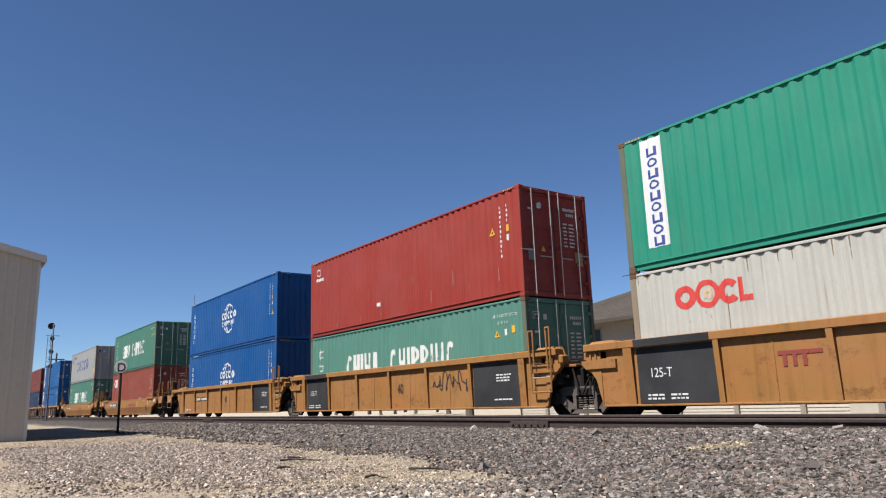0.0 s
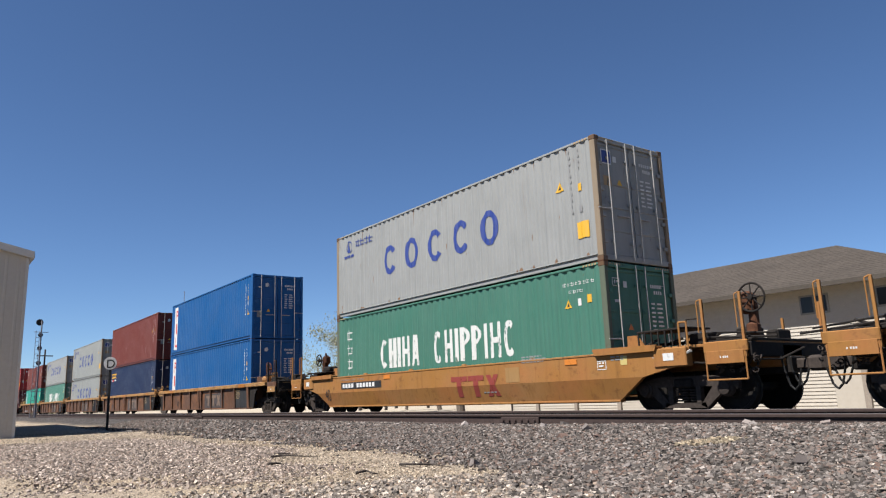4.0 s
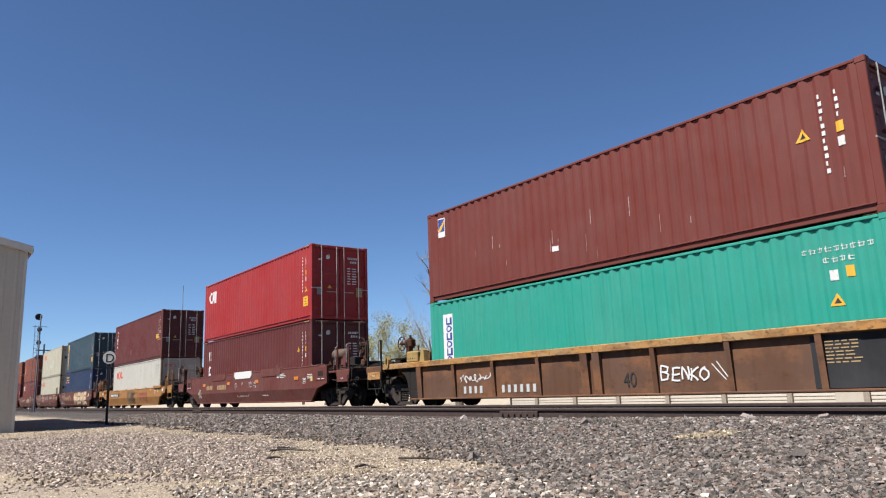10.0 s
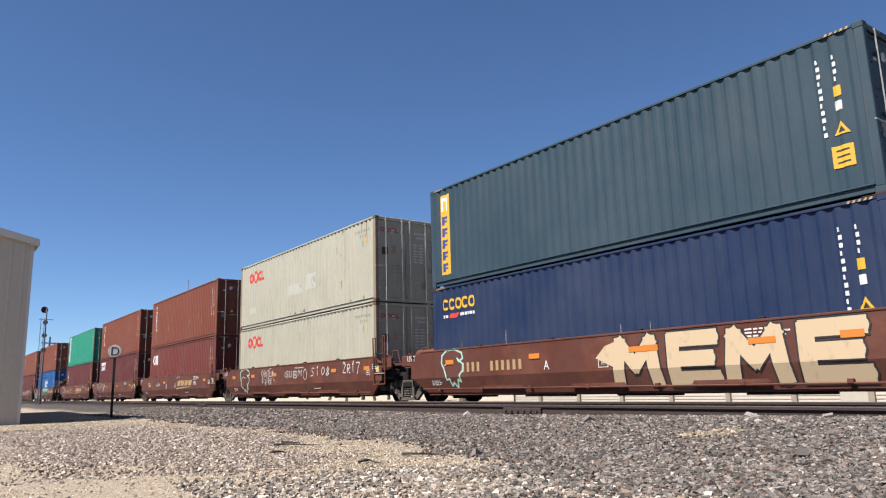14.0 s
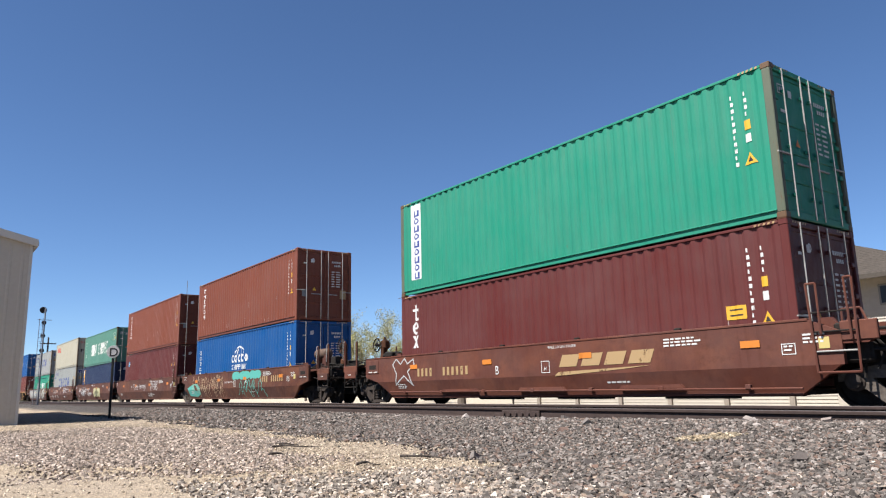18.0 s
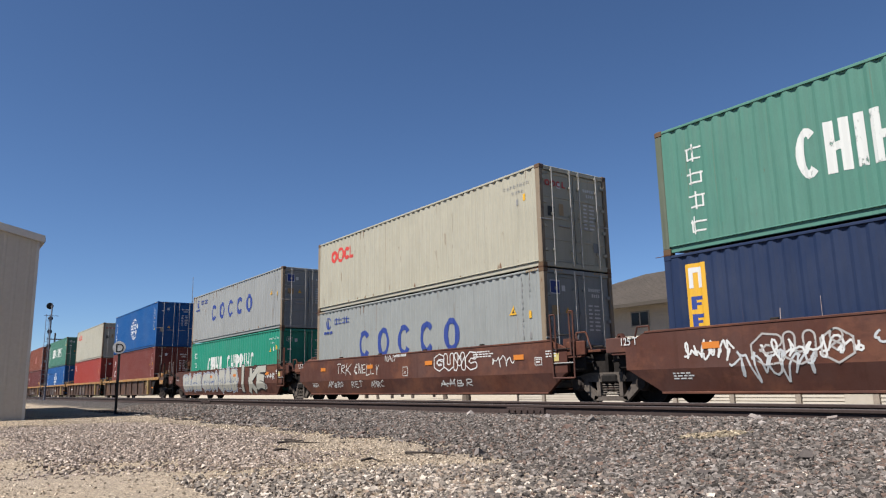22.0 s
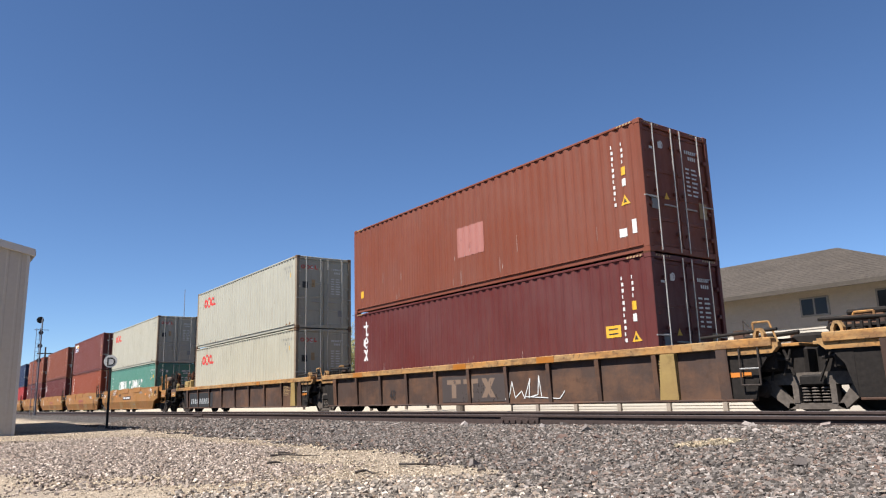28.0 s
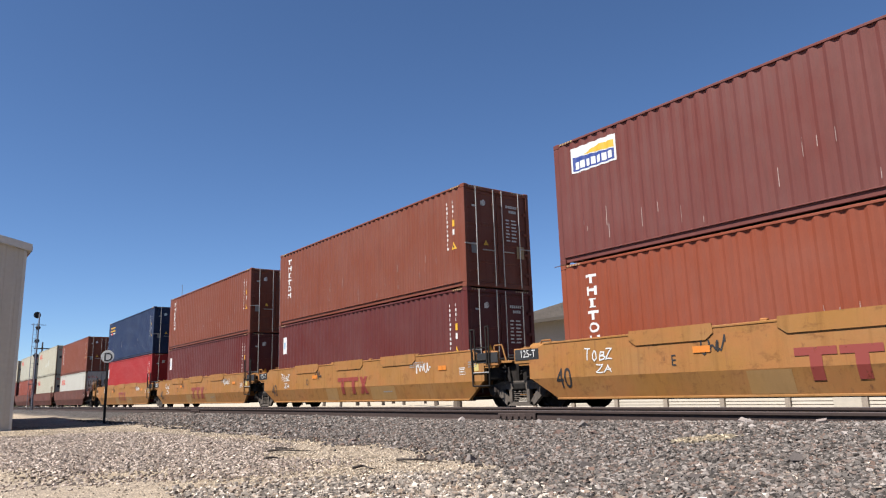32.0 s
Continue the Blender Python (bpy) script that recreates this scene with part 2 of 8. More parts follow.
class Shape:
    """Collects corners and faces of one mesh."""

    def __init__(self):
        self.v, self.f = [], []

    def add(self, verts, faces):
        k = len(self.v)
        self.v += [tuple(p) for p in verts]
        self.f += [tuple(i + k for i in q) for q in faces]
        return self

    def box(self, x0, x1, y0, y1, z0, z1):
        return self.hexa([(x0, y0, z0), (x1, y0, z0), (x1, y1, z0), (x0, y1, z0), (x0, y0, z1), (x1, y0, z1), (x1, y1, z1), (x0, y1, z1)])

    def hexa(self, p):
        return self.add(p, [(3, 2, 1, 0), (4, 5, 6, 7), (0, 1, 5, 4), (1, 2, 6, 5), (2, 3, 7, 6), (3, 0, 4, 7)])

    def soft(self, x0, x1, y0, y1, z0, z1, b=0.01):
        """A box with chamfered upright and lying edges."""
        b = min(b, (x1 - x0) / 3, (y1 - y0) / 3, (z1 - z0) / 3)
        rows = []
        for z, i in ((z0, b), (z0 + b, 0), (z1 - b, 0), (z1, b)):
            a0, a1, c0, c1 = x0 + i, x1 - i, y0 + i, y1 - i
            rows.append([(a0 + b, c0, z), (a1 - b, c0, z), (a1, c0 + b, z), (a1, c1 - b, z), (a1 - b, c1, z), (a0 + b, c1, z), (a0, c1 - b, z), (a0, c0 + b, z)])
        faces = [tuple(range(7, -1, -1)), tuple(range(24, 32))]
        for r in range(3):
            for k in range(8):
                faces.append((r * 8 + k, r * 8 + (k + 1) % 8, r * 8 + 8 + (k + 1) % 8, r * 8 + 8 + k))
        return self.add([p for r in rows for p in r], faces)

    def prism(self, poly, y0, y1):
        """A polygon of (x, z) corners made thick along y."""
        k = len(poly)
        area = sum(poly[i][0] * poly[(i + 1) % k][1] - poly[(i + 1) % k][0] * poly[i][1] for i in range(k))
        if area < 0:
            poly = poly[::-1]
        v = [(x, y0, z) for x, z in poly] + [(x, y1, z) for x, z in poly]
        f = [tuple(range(k)), tuple(range(2 * k - 1, k - 1, -1))]
        f += [((i + 1) % k, i, i + k, (i + 1) % k + k) for i in range(k)]
        return self.add(v, f)

    def tube(self, a, b, r, r2=None, sides=8, caps=True):
        a, b = Vector(a), Vector(b)
        r2 = r if r2 is None else r2
        d = (b - a).normalized()
        s = d.orthogonal().normalized()
        t = d.cross(s)
        v, f = [], []
        for c, q in ((a, r), (b, r2)):
            for k in range(sides):
                w = 2 * math.pi * k / sides
                v.append(c + (s * math.cos(w) + t * math.sin(w)) * q)
        f += [(k, (k + 1) % sides, sides + (k + 1) % sides, sides + k) for k in range(sides)]
        if caps:
            f += [tuple(range(sides - 1, -1, -1)), tuple(range(sides, 2 * sides))]
        return self.add(v, f)

    def path(self, pts, r, sides=6):
        for a, b in zip(pts, pts[1:]):
            self.tube(a, b, r, None, sides)
        return self

    def lathe(self, centre, axis, rows, sides=20):
        """Rings of (distance along the axis, radius) round a centre."""
        c, d = Vector(centre), Vector(axis).normalized()
        s = d.orthogonal().normalized()
        t = d.cross(s)
        v, f = [], []
        for h, r in rows:
            for k in range(sides):
                w = 2 * math.pi * k / sides
                v.append(c + d * h + (s * math.cos(w) + t * math.sin(w)) * r)
        for j in range(len(rows) - 1):
            f += [(j * sides + k, j * sides + (k + 1) % sides, (j + 1) * sides + (k + 1) % sides, (j + 1) * sides + k) for k in range(sides)]
        f += [tuple(range(sides - 1, -1, -1)), tuple(range((len(rows) - 1) * sides, len(rows) * sides))]
        return self.add(v, f)

    def torus(self, centre, axis, big, small, sides=20, ring=6):
        c, d = Vector(centre), Vector(axis).normalized()
        s = d.orthogonal().normalized()
        t = d.cross(s)
        v, f = [], []
        for k in range(sides):
            w = 2 * math.pi * k / sides
            out = s * math.cos(w) + t * math.sin(w)
            for j in range(ring):
                q = 2 * math.pi * j / ring
                v.append(c + out * (big + small * math.cos(q)) + d * small * math.sin(q))
        for k in range(sides):
            for j in range(ring):
                f.append((k * ring + j, ((k + 1) % sides) * ring + j, ((k + 1) % sides) * ring + (j + 1) % ring, k * ring + (j + 1) % ring))
        return self.add(v, f)

    def mesh(self, name, material, smooth=False):
        me = bpy.data.meshes.new(name)
        me.from_pydata(self.v, [], self.f)
        me.materials.append(material)
        if smooth:
            me.polygons.foreach_set("use_smooth", [True] * len(me.polygons))
        me.update()
        return me


def part(name, shape, material, parent, label="", smooth=False):
    """Links a shape or a mesh as one mesh object under a thing or a part."""
    me = shape.mesh(name, material, smooth) if isinstance(shape, Shape) else shape
    ob = new(name, me)
    ob.parent = parent
    if label:
        ob["label"] = label
    if isinstance(shape, bpy.types.Mesh) and material is not None and me.materials[0] != material:
        ob.material_slots[0].link = "OBJECT"
        ob.material_slots[0].material = material
    return ob


def thing(name, label, category, group="", kind="", at=None):
    ob = new(name)
    ob.empty_display_size = 0.2
    if at is not None:
        ob.matrix_basis = at
    return tagged(ob, label, category, group, kind)


def setting(name, shape, material, label, category, smooth=False):
    ob = new(name, shape.mesh(name, material, smooth))
    return tagged(ob, label, category, kind="structure")

# ---- flat marks: lists of convex polygons of (x, z) corners ----


def bar(x0, x1, z0, z1, slant=0.0):
    return [[(x0, z0), (x1, z0), (x1 + slant, z1), (x0 + slant, z1)]]


def ring(cx, cz, rx, rz, w, a0=0.0, a1=360.0, n=18):
    out = []
    for k in range(n):
        a, b = (radians(a0 + (a1 - a0) * q / n) for q in (k, k + 1))
        out.append([(cx + math.cos(a) * (rx - w), cz + math.sin(a) * (rz - w)), (cx + math.cos(a) * rx, cz + math.sin(a) * rz),
                    (cx + math.cos(b) * rx, cz + math.sin(b) * rz), (cx + math.cos(b) * (rx - w), cz + math.sin(b) * (rz - w))])
    return out


def disc(cx, cz, rx, rz=None, n=14):
    rz = rz or rx
    return [[(cx + math.cos(2 * math.pi * k / n) * rx, cz + math.sin(2 * math.pi * k / n) * rz) for k in range(n)]]


def triangle(cx, cz, s):
    return [[(cx - s / 2, cz - s * 0.43), (cx + s / 2, cz - s * 0.43), (cx, cz + s * 0.43)]]


def stroke(pts, w):
    out = []
    for (x0, z0), (x1, z1) in zip(pts, pts[1:]):
        d = math.hypot(x1 - x0, z1 - z0) or 1e-6
        ox, oz = -(z1 - z0) / d * w / 2, (x1 - x0) / d * w / 2
        ex, ez = (x1 - x0) / d * w * 0.4, (z1 - z0) / d * w * 0.4
        out.append([(x0 - ex - ox, z0 - ez - oz), (x1 + ex - ox, z1 + ez - oz), (x1 + ex + ox, z1 + ez + oz), (x0 - ex + ox, z0 - ez + oz)])
    return out


FONTS = {}


def words(text, x, z, size, squeeze=1.0):
    """Writing in the built-in font, as triangles, its lower left corner at (x, z)."""
    if text not in FONTS:
        cu = bpy.data.curves.new("writing", "FONT")
        cu.body, cu.size = text, 1.0
        ob = bpy.data.objects.new("writing", cu)
        scene.collection.objects.link(ob)
        deps = bpy.context.evaluated_depsgraph_get()
        me = ob.evaluated_get(deps).to_mesh()
        me.calc_loop_triangles()
        FONTS[text] = [[(me.vertices[i].co.x, me.vertices[i].co.y) for i in t.vertices] for t in me.loop_triangles]
        ob.evaluated_get(deps).to_mesh_clear()
        bpy.data.objects.remove(ob)
        bpy.data.curves.remove(cu)
    return [[(x + a * size * squeeze, z + b * size) for a, b in t] for t in FONTS[text]]


def clipped(poly, x0, x1):
    for edge, sign in ((x0, 1), (x1, -1)):
        out = []
        for (ax, az), (bx, bz) in zip(poly, poly[1:] + poly[:1]):
            ina, inb = (ax - edge) * sign >= 0, (bx - edge) * sign >= 0
            if ina:
                out.append((ax, az))
            if ina != inb:
                f = (edge - ax) / (bx - ax)
                out.append((edge, az + f * (bz - az)))
        poly = out
        if len(poly) < 3:
            return []
    return poly


def laid(polys, surface, breaks, levels=()):
    """Lays marks on a surface y = surface(x, z), cut where the surface bends along x or at given heights."""
    s = Shape()
    parts, lifted = polys, 0
    for z in levels:
        cut = []
        for q in parts:
            t = [(c, b) for b, c in q]
            cut += [[(b, c) for c, b in r] for r in (clipped(t, -99.0, z), clipped(t, z, 99.0)) if len(r) > 2]
        parts = cut
    for p in parts:
        lo, hi = min(q[0] for q in p), max(q[0] for q in p)
        cuts = [lo] + [b for b in breaks if lo < b < hi] + [hi]
        for a, b in zip(cuts, cuts[1:]):
            c = clipped(p, a, b) if len(cuts) > 2 else p
            if len(c) > 2:
                area = sum(c[i][0] * c[(i + 1) % len(c)][1] - c[(i + 1) % len(c)][0] * c[i][1] for i in range(len(c)))
                if abs(area) < 1e-7:
                    continue
                c = c if area > 0 else c[::-1]
                mid = sum(q[1] for q in c) / len(c)
                lifted += 1
                s.add([(x, surface(x, z, mid) - 0.004 - 0.00011 * (lifted % 23), z) for x, z in c], [tuple(range(len(c)))])
    return s


# ---- containers ----
PITCH, DEPTH = 0.278, 0.030
WAVES = int((2 * HALF_L - 0.36) / PITCH)
WAVE_X0 = -WAVES * PITCH / 2
PROFILE = []
for k in range(WAVES):
    b = WAVE_X0 + k * PITCH
    PROFILE += [(b, 0.0), (b + 0.072, 0.0), (b + 0.140, DEPTH), (b + 0.210, DEPTH)]
PROFILE.append((WAVE_X0 + WAVES * PITCH, 0.0))
PROFILE = [(-HALF_L + 0.15, 0.0)] + PROFILE + [(HALF_L - 0.15, 0.0)]
BREAKS = [x for x, d in PROFILE]
SKIN = -HALF_W + 0.012


def wave(x, z=0, mid=0):
    u = (x - WAVE_X0) % PITCH
    if x < WAVE_X0 or x > -WAVE_X0:
        return SKIN
    if u < 0.072:
        return SKIN
    if u < 0.140:
        return SKIN + DEPTH * (u - 0.072) / 0.068
    if u < 0.210:
        return SKIN + DEPTH
    return SKIN + DEPTH * (PITCH - u) / 0.068


def corrugated(z0, z1):
    s = Shape()
    v, f = [], []
    for x, d in PROFILE:
        v += [(x, SKIN + d, z0), (x, SKIN + d, z1)]
    for k in range(len(PROFILE) - 1):
        f.append((2 * k, 2 * k + 2, 2 * k + 3, 2 * k + 1))
    return s.add(v, f)


def build_container(h, material):
    """One empty and its parts; the doors stand at +x."""
    c = thing("shipping_container", "steel shipping container", "container")
    w = HALF_W
    near = corrugated(0.16, h - 0.06)
    part("side_wall", near, material, c)
    back = Shape().add([(x, -y, z) for x, y, z in near.v], [q[::-1] for q in near.f])
    part("side_wall", back, material, c)
    roof = Shape()
    for k in range(40):
        x = -HALF_L + 0.1 + k * 0.3
        roof.hexa([(x, -w + 0.06, h - 0.03), (x + 0.29, -w + 0.06, h - 0.03), (x + 0.29, w - 0.06, h - 0.03), (x, w - 0.06, h - 0.03),
                   (x + 0.07, -w + 0.08, h - 0.008), (x + 0.22, -w + 0.08, h - 0.008), (x + 0.22, w - 0.08, h - 0.008), (x + 0.07, w - 0.08, h - 0.008)])
    roof.box(-HALF_L + 0.1, HALF_L - 0.1, -w + 0.05, w - 0.05, h - 0.06, h - 0.03)
    part("roof", roof, material, c)
    part("floor", Shape().box(-HALF_L + 0.1, HALF_L - 0.1, -w + 0.06, w - 0.06, 0.10, 0.15), material, c)
    for y in (-1, 1):
        a, b = sorted((y * w, y * (w - 0.055)))
        part("top_rail", Shape().soft(-HALF_L + 0.17, HALF_L - 0.17, a, b, h - 0.072, h - 0.018, 0.008), material, c)
        a, b = sorted((y * (w - 0.038), y * (w - 0.090)))
        part("bottom_rail", Shape().soft(-HALF_L + 0.17, HALF_L - 0.17, a, b, 0.035, 0.165, 0.008), material, c)
        a, b = sorted((y * (w - 0.004), y * (w - 0.06)))
        part("rail_lip", Shape().soft(-HALF_L + 0.17, HALF_L - 0.17, a, b, 0.150, 0.172, 0.004), material, c)
        for x in (-1, 1):
            a, b = sorted((x * HALF_L, x * (HALF_L - 0.155)))
            e, d = sorted((y * w, y * (w - 0.12)))
            part("corner_post", Shape().soft(a, b, e, d, 0.11, h - 0.11, 0.012), material, c)
            for z in (0.0, h - 0.118):
                a, b = sorted((x * (HALF_L + 0.003), x * (HALF_L - 0.175)))
                e, d = sorted((y * (w + 0.003), y * (w - 0.16)))
                part("corner_casting", Shape().soft(a, b, e, d, z, z + 0.118, 0.014), material, c)
    part("front_wall", Shape().add(*front_panel(h)), material, c)
    part("door_header", Shape().soft(HALF_L - 0.14, HALF_L - 0.005, -w + 0.12, w - 0.12, h - 0.13, h - 0.02), material, c)
    part("door_sill", Shape().soft(HALF_L - 0.14, HALF_L - 0.005, -w + 0.12, w - 0.12, 0.02, 0.15), material, c)
    for y in (-1, 1):
        s = Shape()
        a, b = sorted((y * 0.012, y * (w - 0.125)))
        s.box(HALF_L - 0.09, HALF_L - 0.055, a, b, 0.155, h - 0.135)
        for z in (0.16, 0.70, 1.24, 1.78, h - 0.22):
            s.soft(HALF_L - 0.06, HALF_L - 0.035, a + 0.01, b - 0.01, z, z + (0.075 if 0.2 < z < h - 0.3 else 0.06), 0.006)
        d = part("door", s, material, c)
        for q in (0.16, 0.80):
            yy = y * q
            part("lock_rod", Shape().tube((HALF_L + 0.004, yy, 0.06), (HALF_L + 0.004, yy, h - 0.05), 0.0145, None, 6), STEEL, d)
            part("handle", Shape().soft(HALF_L - 0.03, HALF_L + 0.004, min(yy, yy + y * 0.42), max(yy, yy + y * 0.42), 1.02 + q * 0.2, 1.05 + q * 0.2, 0.005), STEEL, d)
            k = Shape()
            for z in (0.10, 0.45, 1.35, h - 0.5, h - 0.12):
                k.soft(HALF_L - 0.04, HALF_L + 0.002, yy - 0.05, yy + 0.05, z - 0.035, z + 0.035, 0.008)
            part("rod_bracket", k, material, d)
        hg = Shape()
        for z in (0.4, 1.0, 1.6, 2.2):
            hg.soft(HALF_L - 0.05, HALF_L + 0.001, min(y * (w - 0.23), y * (w - 0.12)), max(y * (w - 0.23), y * (w - 0.12)), z, z + 0.09, 0.01)
        part("hinge", hg, material, d)
    return c


def front_panel(h):
    v, f, y = [], [], -HALF_W + 0.12
    rows = []
    while y < HALF_W - 0.35:
        rows += [(y, 0.0), (y + 0.11, 0.0), (y + 0.16, 0.045), (y + 0.21, 0.045)]
        y += 0.26
    rows.append((HALF_W - 0.12, 0.0))
    for yy, d in rows:
        v += [(-HALF_L + 0.03 + d, yy, 0.1), (-HALF_L + 0.03 + d, yy, h - 0.05)]
    f = [(2 * k, 2 * k + 1, 2 * k + 3, 2 * k + 2) for k in range(len(rows) - 1)]
    return v, f


def blocks(widths, x, z, hgt, gap, slant=0.0):
    """A row of upright blocks standing for the letters of a name."""
    out = []
    for w in widths:
        if w > 0:
            out += bar(x, x + w, z, z + hgt, slant)
        x += abs(w) + gap
    return out


def uprights(letters, x, z, hgt, wid, gap, st):
    """Letter-like plain shapes: each an upright or two with a cross bar, or a ring."""
    out = []
    for c in letters:
        if c == "o":
            out += ring(x + wid / 2, z + hgt / 2, wid / 2, hgt / 2, st, n=14)
        elif c == "c":
            out += ring(x + wid / 2, z + hgt / 2, wid / 2, hgt / 2, st, 50, 310, 12)
        elif c == "h":
            out += bar(x, x + st, z, z + hgt) + bar(x + wid - st, x + wid, z, z + hgt) + bar(x + st, x + wid - st, z + hgt * 0.42, z + hgt * 0.58)
        elif c == "i":
            out += bar(x, x + st, z, z + hgt)
            x -= wid - st
        elif c == "l":
            out += bar(x, x + st, z, z + hgt) + bar(x + st, x + wid, z, z + st)
        elif c == "p":
            out += bar(x, x + st, z, z + hgt) + ring(x + st * 0.6, z + hgt * 0.72, wid - st * 0.6, hgt * 0.28, st * 0.78, -90, 90, 8)
        elif c == "a":
            out += bar(x, x + st, z, z + hgt, wid * 0.3) + bar(x + wid - st, x + wid, z, z + hgt, -wid * 0.3) + bar(x + wid * 0.3, x + wid * 0.7, z + hgt * 0.22, z + hgt * 0.36)
        elif c == "b":
            out += bar(x, x + wid, z, z + hgt)
        x += wid + gap
    return out


def column(x, z_top, n, wid, hgt, gap):
    out = []
    for k in range(n):
        z = z_top - k * (hgt + gap) - hgt
        a, b, t = x + wid * 0.14, x + wid * (0.86 if k % 3 else 0.55), hgt * 0.12
        out += bar(a, b, z + t, z + hgt - t)
    return out


def glyphs(x, z_top, n, s, gap, along=False):
    """Small square signs, each a frame with strokes, in a column or a row."""
    out = []
    for k in range(n):
        cx, z = (x + k * (s + gap), z_top - s) if along else (x, z_top - s - k * (s + gap))
        t = s * 0.10
        out += bar(cx, cx + s, z + s * (0.72 - 0.1 * (k % 2)), z + s * (0.72 - 0.1 * (k % 2)) + t)
        out += bar(cx + s * (0.43 - 0.25 * (k % 2)), cx + s * (0.43 - 0.25 * (k % 2)) + t, z, z + s)
        out += bar(cx + s * 0.1, cx + s * 0.9, z + s * 0.12, z + s * 0.12 + t)
        out += bar(cx + s * 0.8, cx + s * 0.8 + t, z + s * 0.2, z + s * 0.75) if k % 3 else bar(cx + s * 0.05, cx + s * 0.05 + t, z + s * 0.1, z + s * 0.8)
    return out


def globe(cx, cz, r):
    return (ring(cx, cz, r, r, 0.06, 35, 145, 14) + ring(cx, cz, r, r, 0.06, 215, 325, 14) + ring(cx, cz, r * 0.45, r, 0.055, 25, 155, 12)
            + ring(cx, cz, r * 0.45, r, 0.055, 215, 325, 12))


def design(kind, h):
    """Marks on the long side of a container: rows of (name, label, material, polygons)."""
    m = []
    t = h - 0.40
    q = h - TALL
    if kind == "china":
        z, big = 1.03 + q * 0.6, 0.90
        x, out = -3.24, []
        for c, w in (("c", 0.42), ("h", 0.40), ("i", 0.15), ("h", 0.42), ("a", 0.42)):
            out += uprights(c, x, z, big, w, 0, 0.15)
            x += w + 0.09
        x = -0.36
        for c, w in (("c", 0.42), ("h", 0.40), ("i", 0.15), ("p", 0.40), ("p", 0.40), ("i", 0.15), ("h", 0.44), ("c", 0.44)):
            out += uprights(c, x, z, big, w, 0, 0.15)
            x += w + 0.095
        m.append(("lettering", "large white block lettering, flaked", WORNWHITE, out))
        m.append(("characters", "white column of signs", WORNWHITE, glyphs(-5.42, h - 0.48, 4, 0.36, 0.12)))
        m.append(("code", "small white code", WHITE, glyphs(4.82, t + 0.06, 8, 0.09, 0.03, True) + glyphs(5.0, t - 0.12, 4, 0.08, 0.03, True) + bar(5.25, 5.36, t - 0.50, t - 0.34)))
        m.append(("warning", "yellow warning stickers", YELLOW, triangle(4.95, t - 0.42, 0.24) + bar(5.53, 5.66, t - 0.46, t - 0.28)))
    if kind == "rings":
        rz = 0.47 if h > 2.7 else 0.41
        for k in range(5):
            full = k in (1, 4)
            m.append(("ring_mark", "indigo ring mark", INDIGO, ring(-2.58 + k * 1.225, 1.52 + q * 0.32, 0.35, rz, 0.165, 0 if full else 38, 360 if full else 322, 22)))
        m.append(("emblem", "small indigo emblem", INDIGO, ring(-5.22, h - 0.48, 0.20, 0.21, 0.035) + [[(-5.29, h - 0.68), (-5.15, h - 0.68), (-5.22, h - 0.26)]] + blocks([0.10] * 5, -5.52, h - 0.86, 0.09, 0.03)))
        m.append(("characters", "small indigo signs", INDIGO, glyphs(-4.72, h - 0.32, 4, 0.25, 0.035, True)))
        m.append(("code", "small dark code", GREYINK, column(5.27, t + 0.25, 11, 0.07, 0.10, 0.045) + column(5.55, t + 0.22, 4, 0.06, 0.09, 0.05) + bar(5.5, 5.6, 1.2, 1.36)))
        m.append(("warning", "yellow warning stickers", YELLOW, triangle(4.94, t - 0.55, 0.28) + bar(5.5, 5.62, t - 0.80, t - 0.62) + (bar(5.40, 5.74, 0.60, 0.98) if h > 2.7 else [])))
    if kind == "oocl":
        z = h - 0.66
        m.append(("logo", "red round logo marks", LOGORED, ring(-4.80, z, 0.235, 0.23, 0.125) + ring(-4.31, z + 0.01, 0.275, 0.27, 0.105) + ring(-3.86, z, 0.22, 0.23, 0.125, 40, 320) + bar(-3.66, -3.56, z - 0.22, z + 0.22) + bar(-3.56, -3.40, z - 0.22, z - 0.11)))
        m.append(("flower", "pale flower in the logo", CREAMINK, [r for k in range(5) for r in disc(-4.30 + 0.07 * math.cos(1.257 * k), z + 0.01 + 0.07 * math.sin(1.257 * k), 0.045, None, 8)]))
        m.append(("code", "small dark code", GREYINK, glyphs(4.72, t + 0.06, 8, 0.09, 0.035, True) + glyphs(5.05, t - 0.12, 4, 0.08, 0.035, True) + bar(5.18, 5.29, t - 0.50, t - 0.34)))
        m.append(("warning", "yellow sticker", YELLOW, bar(5.44, 5.56, t - 0.42, t - 0.25)))
    if kind == "globe":
        m.append(("globe_mark", "white globe outline", CLEANWHITE, globe(0.03, 1.53 + q * 0.5, 0.72)))
        z = 1.53 + q * 0.5
        m.append(("lettering", "white block lettering", CLEANWHITE, uprights("cocco", -0.98, z - 0.02, 0.36, 0.36, 0.05, 0.10) + uprights("chipp", -0.86, z - 0.34, 0.23, 0.19, 0.055, 0.06) + uprights("ihc", 0.37, z - 0.34, 0.23, 0.19, 0.055, 0.06)))
        m.append(("characters", "white column of signs", CLEANWHITE, glyphs(-5.55, h - 0.58, 6, 0.22, 0.055)))
    if kind == "cai":
        m.append(("logo", "white slanted block logo", CLEANWHITE, ring(-5.25, h - 0.73, 0.24, 0.28, 0.11, 50, 310) + bar(-5.06, -4.94, h - 1.02, h - 0.45, 0.14) + bar(-4.88, -4.76, h - 1.02, h - 0.45, -0.04) + bar(-4.66, -4.55, h - 1.02, h - 0.45)))
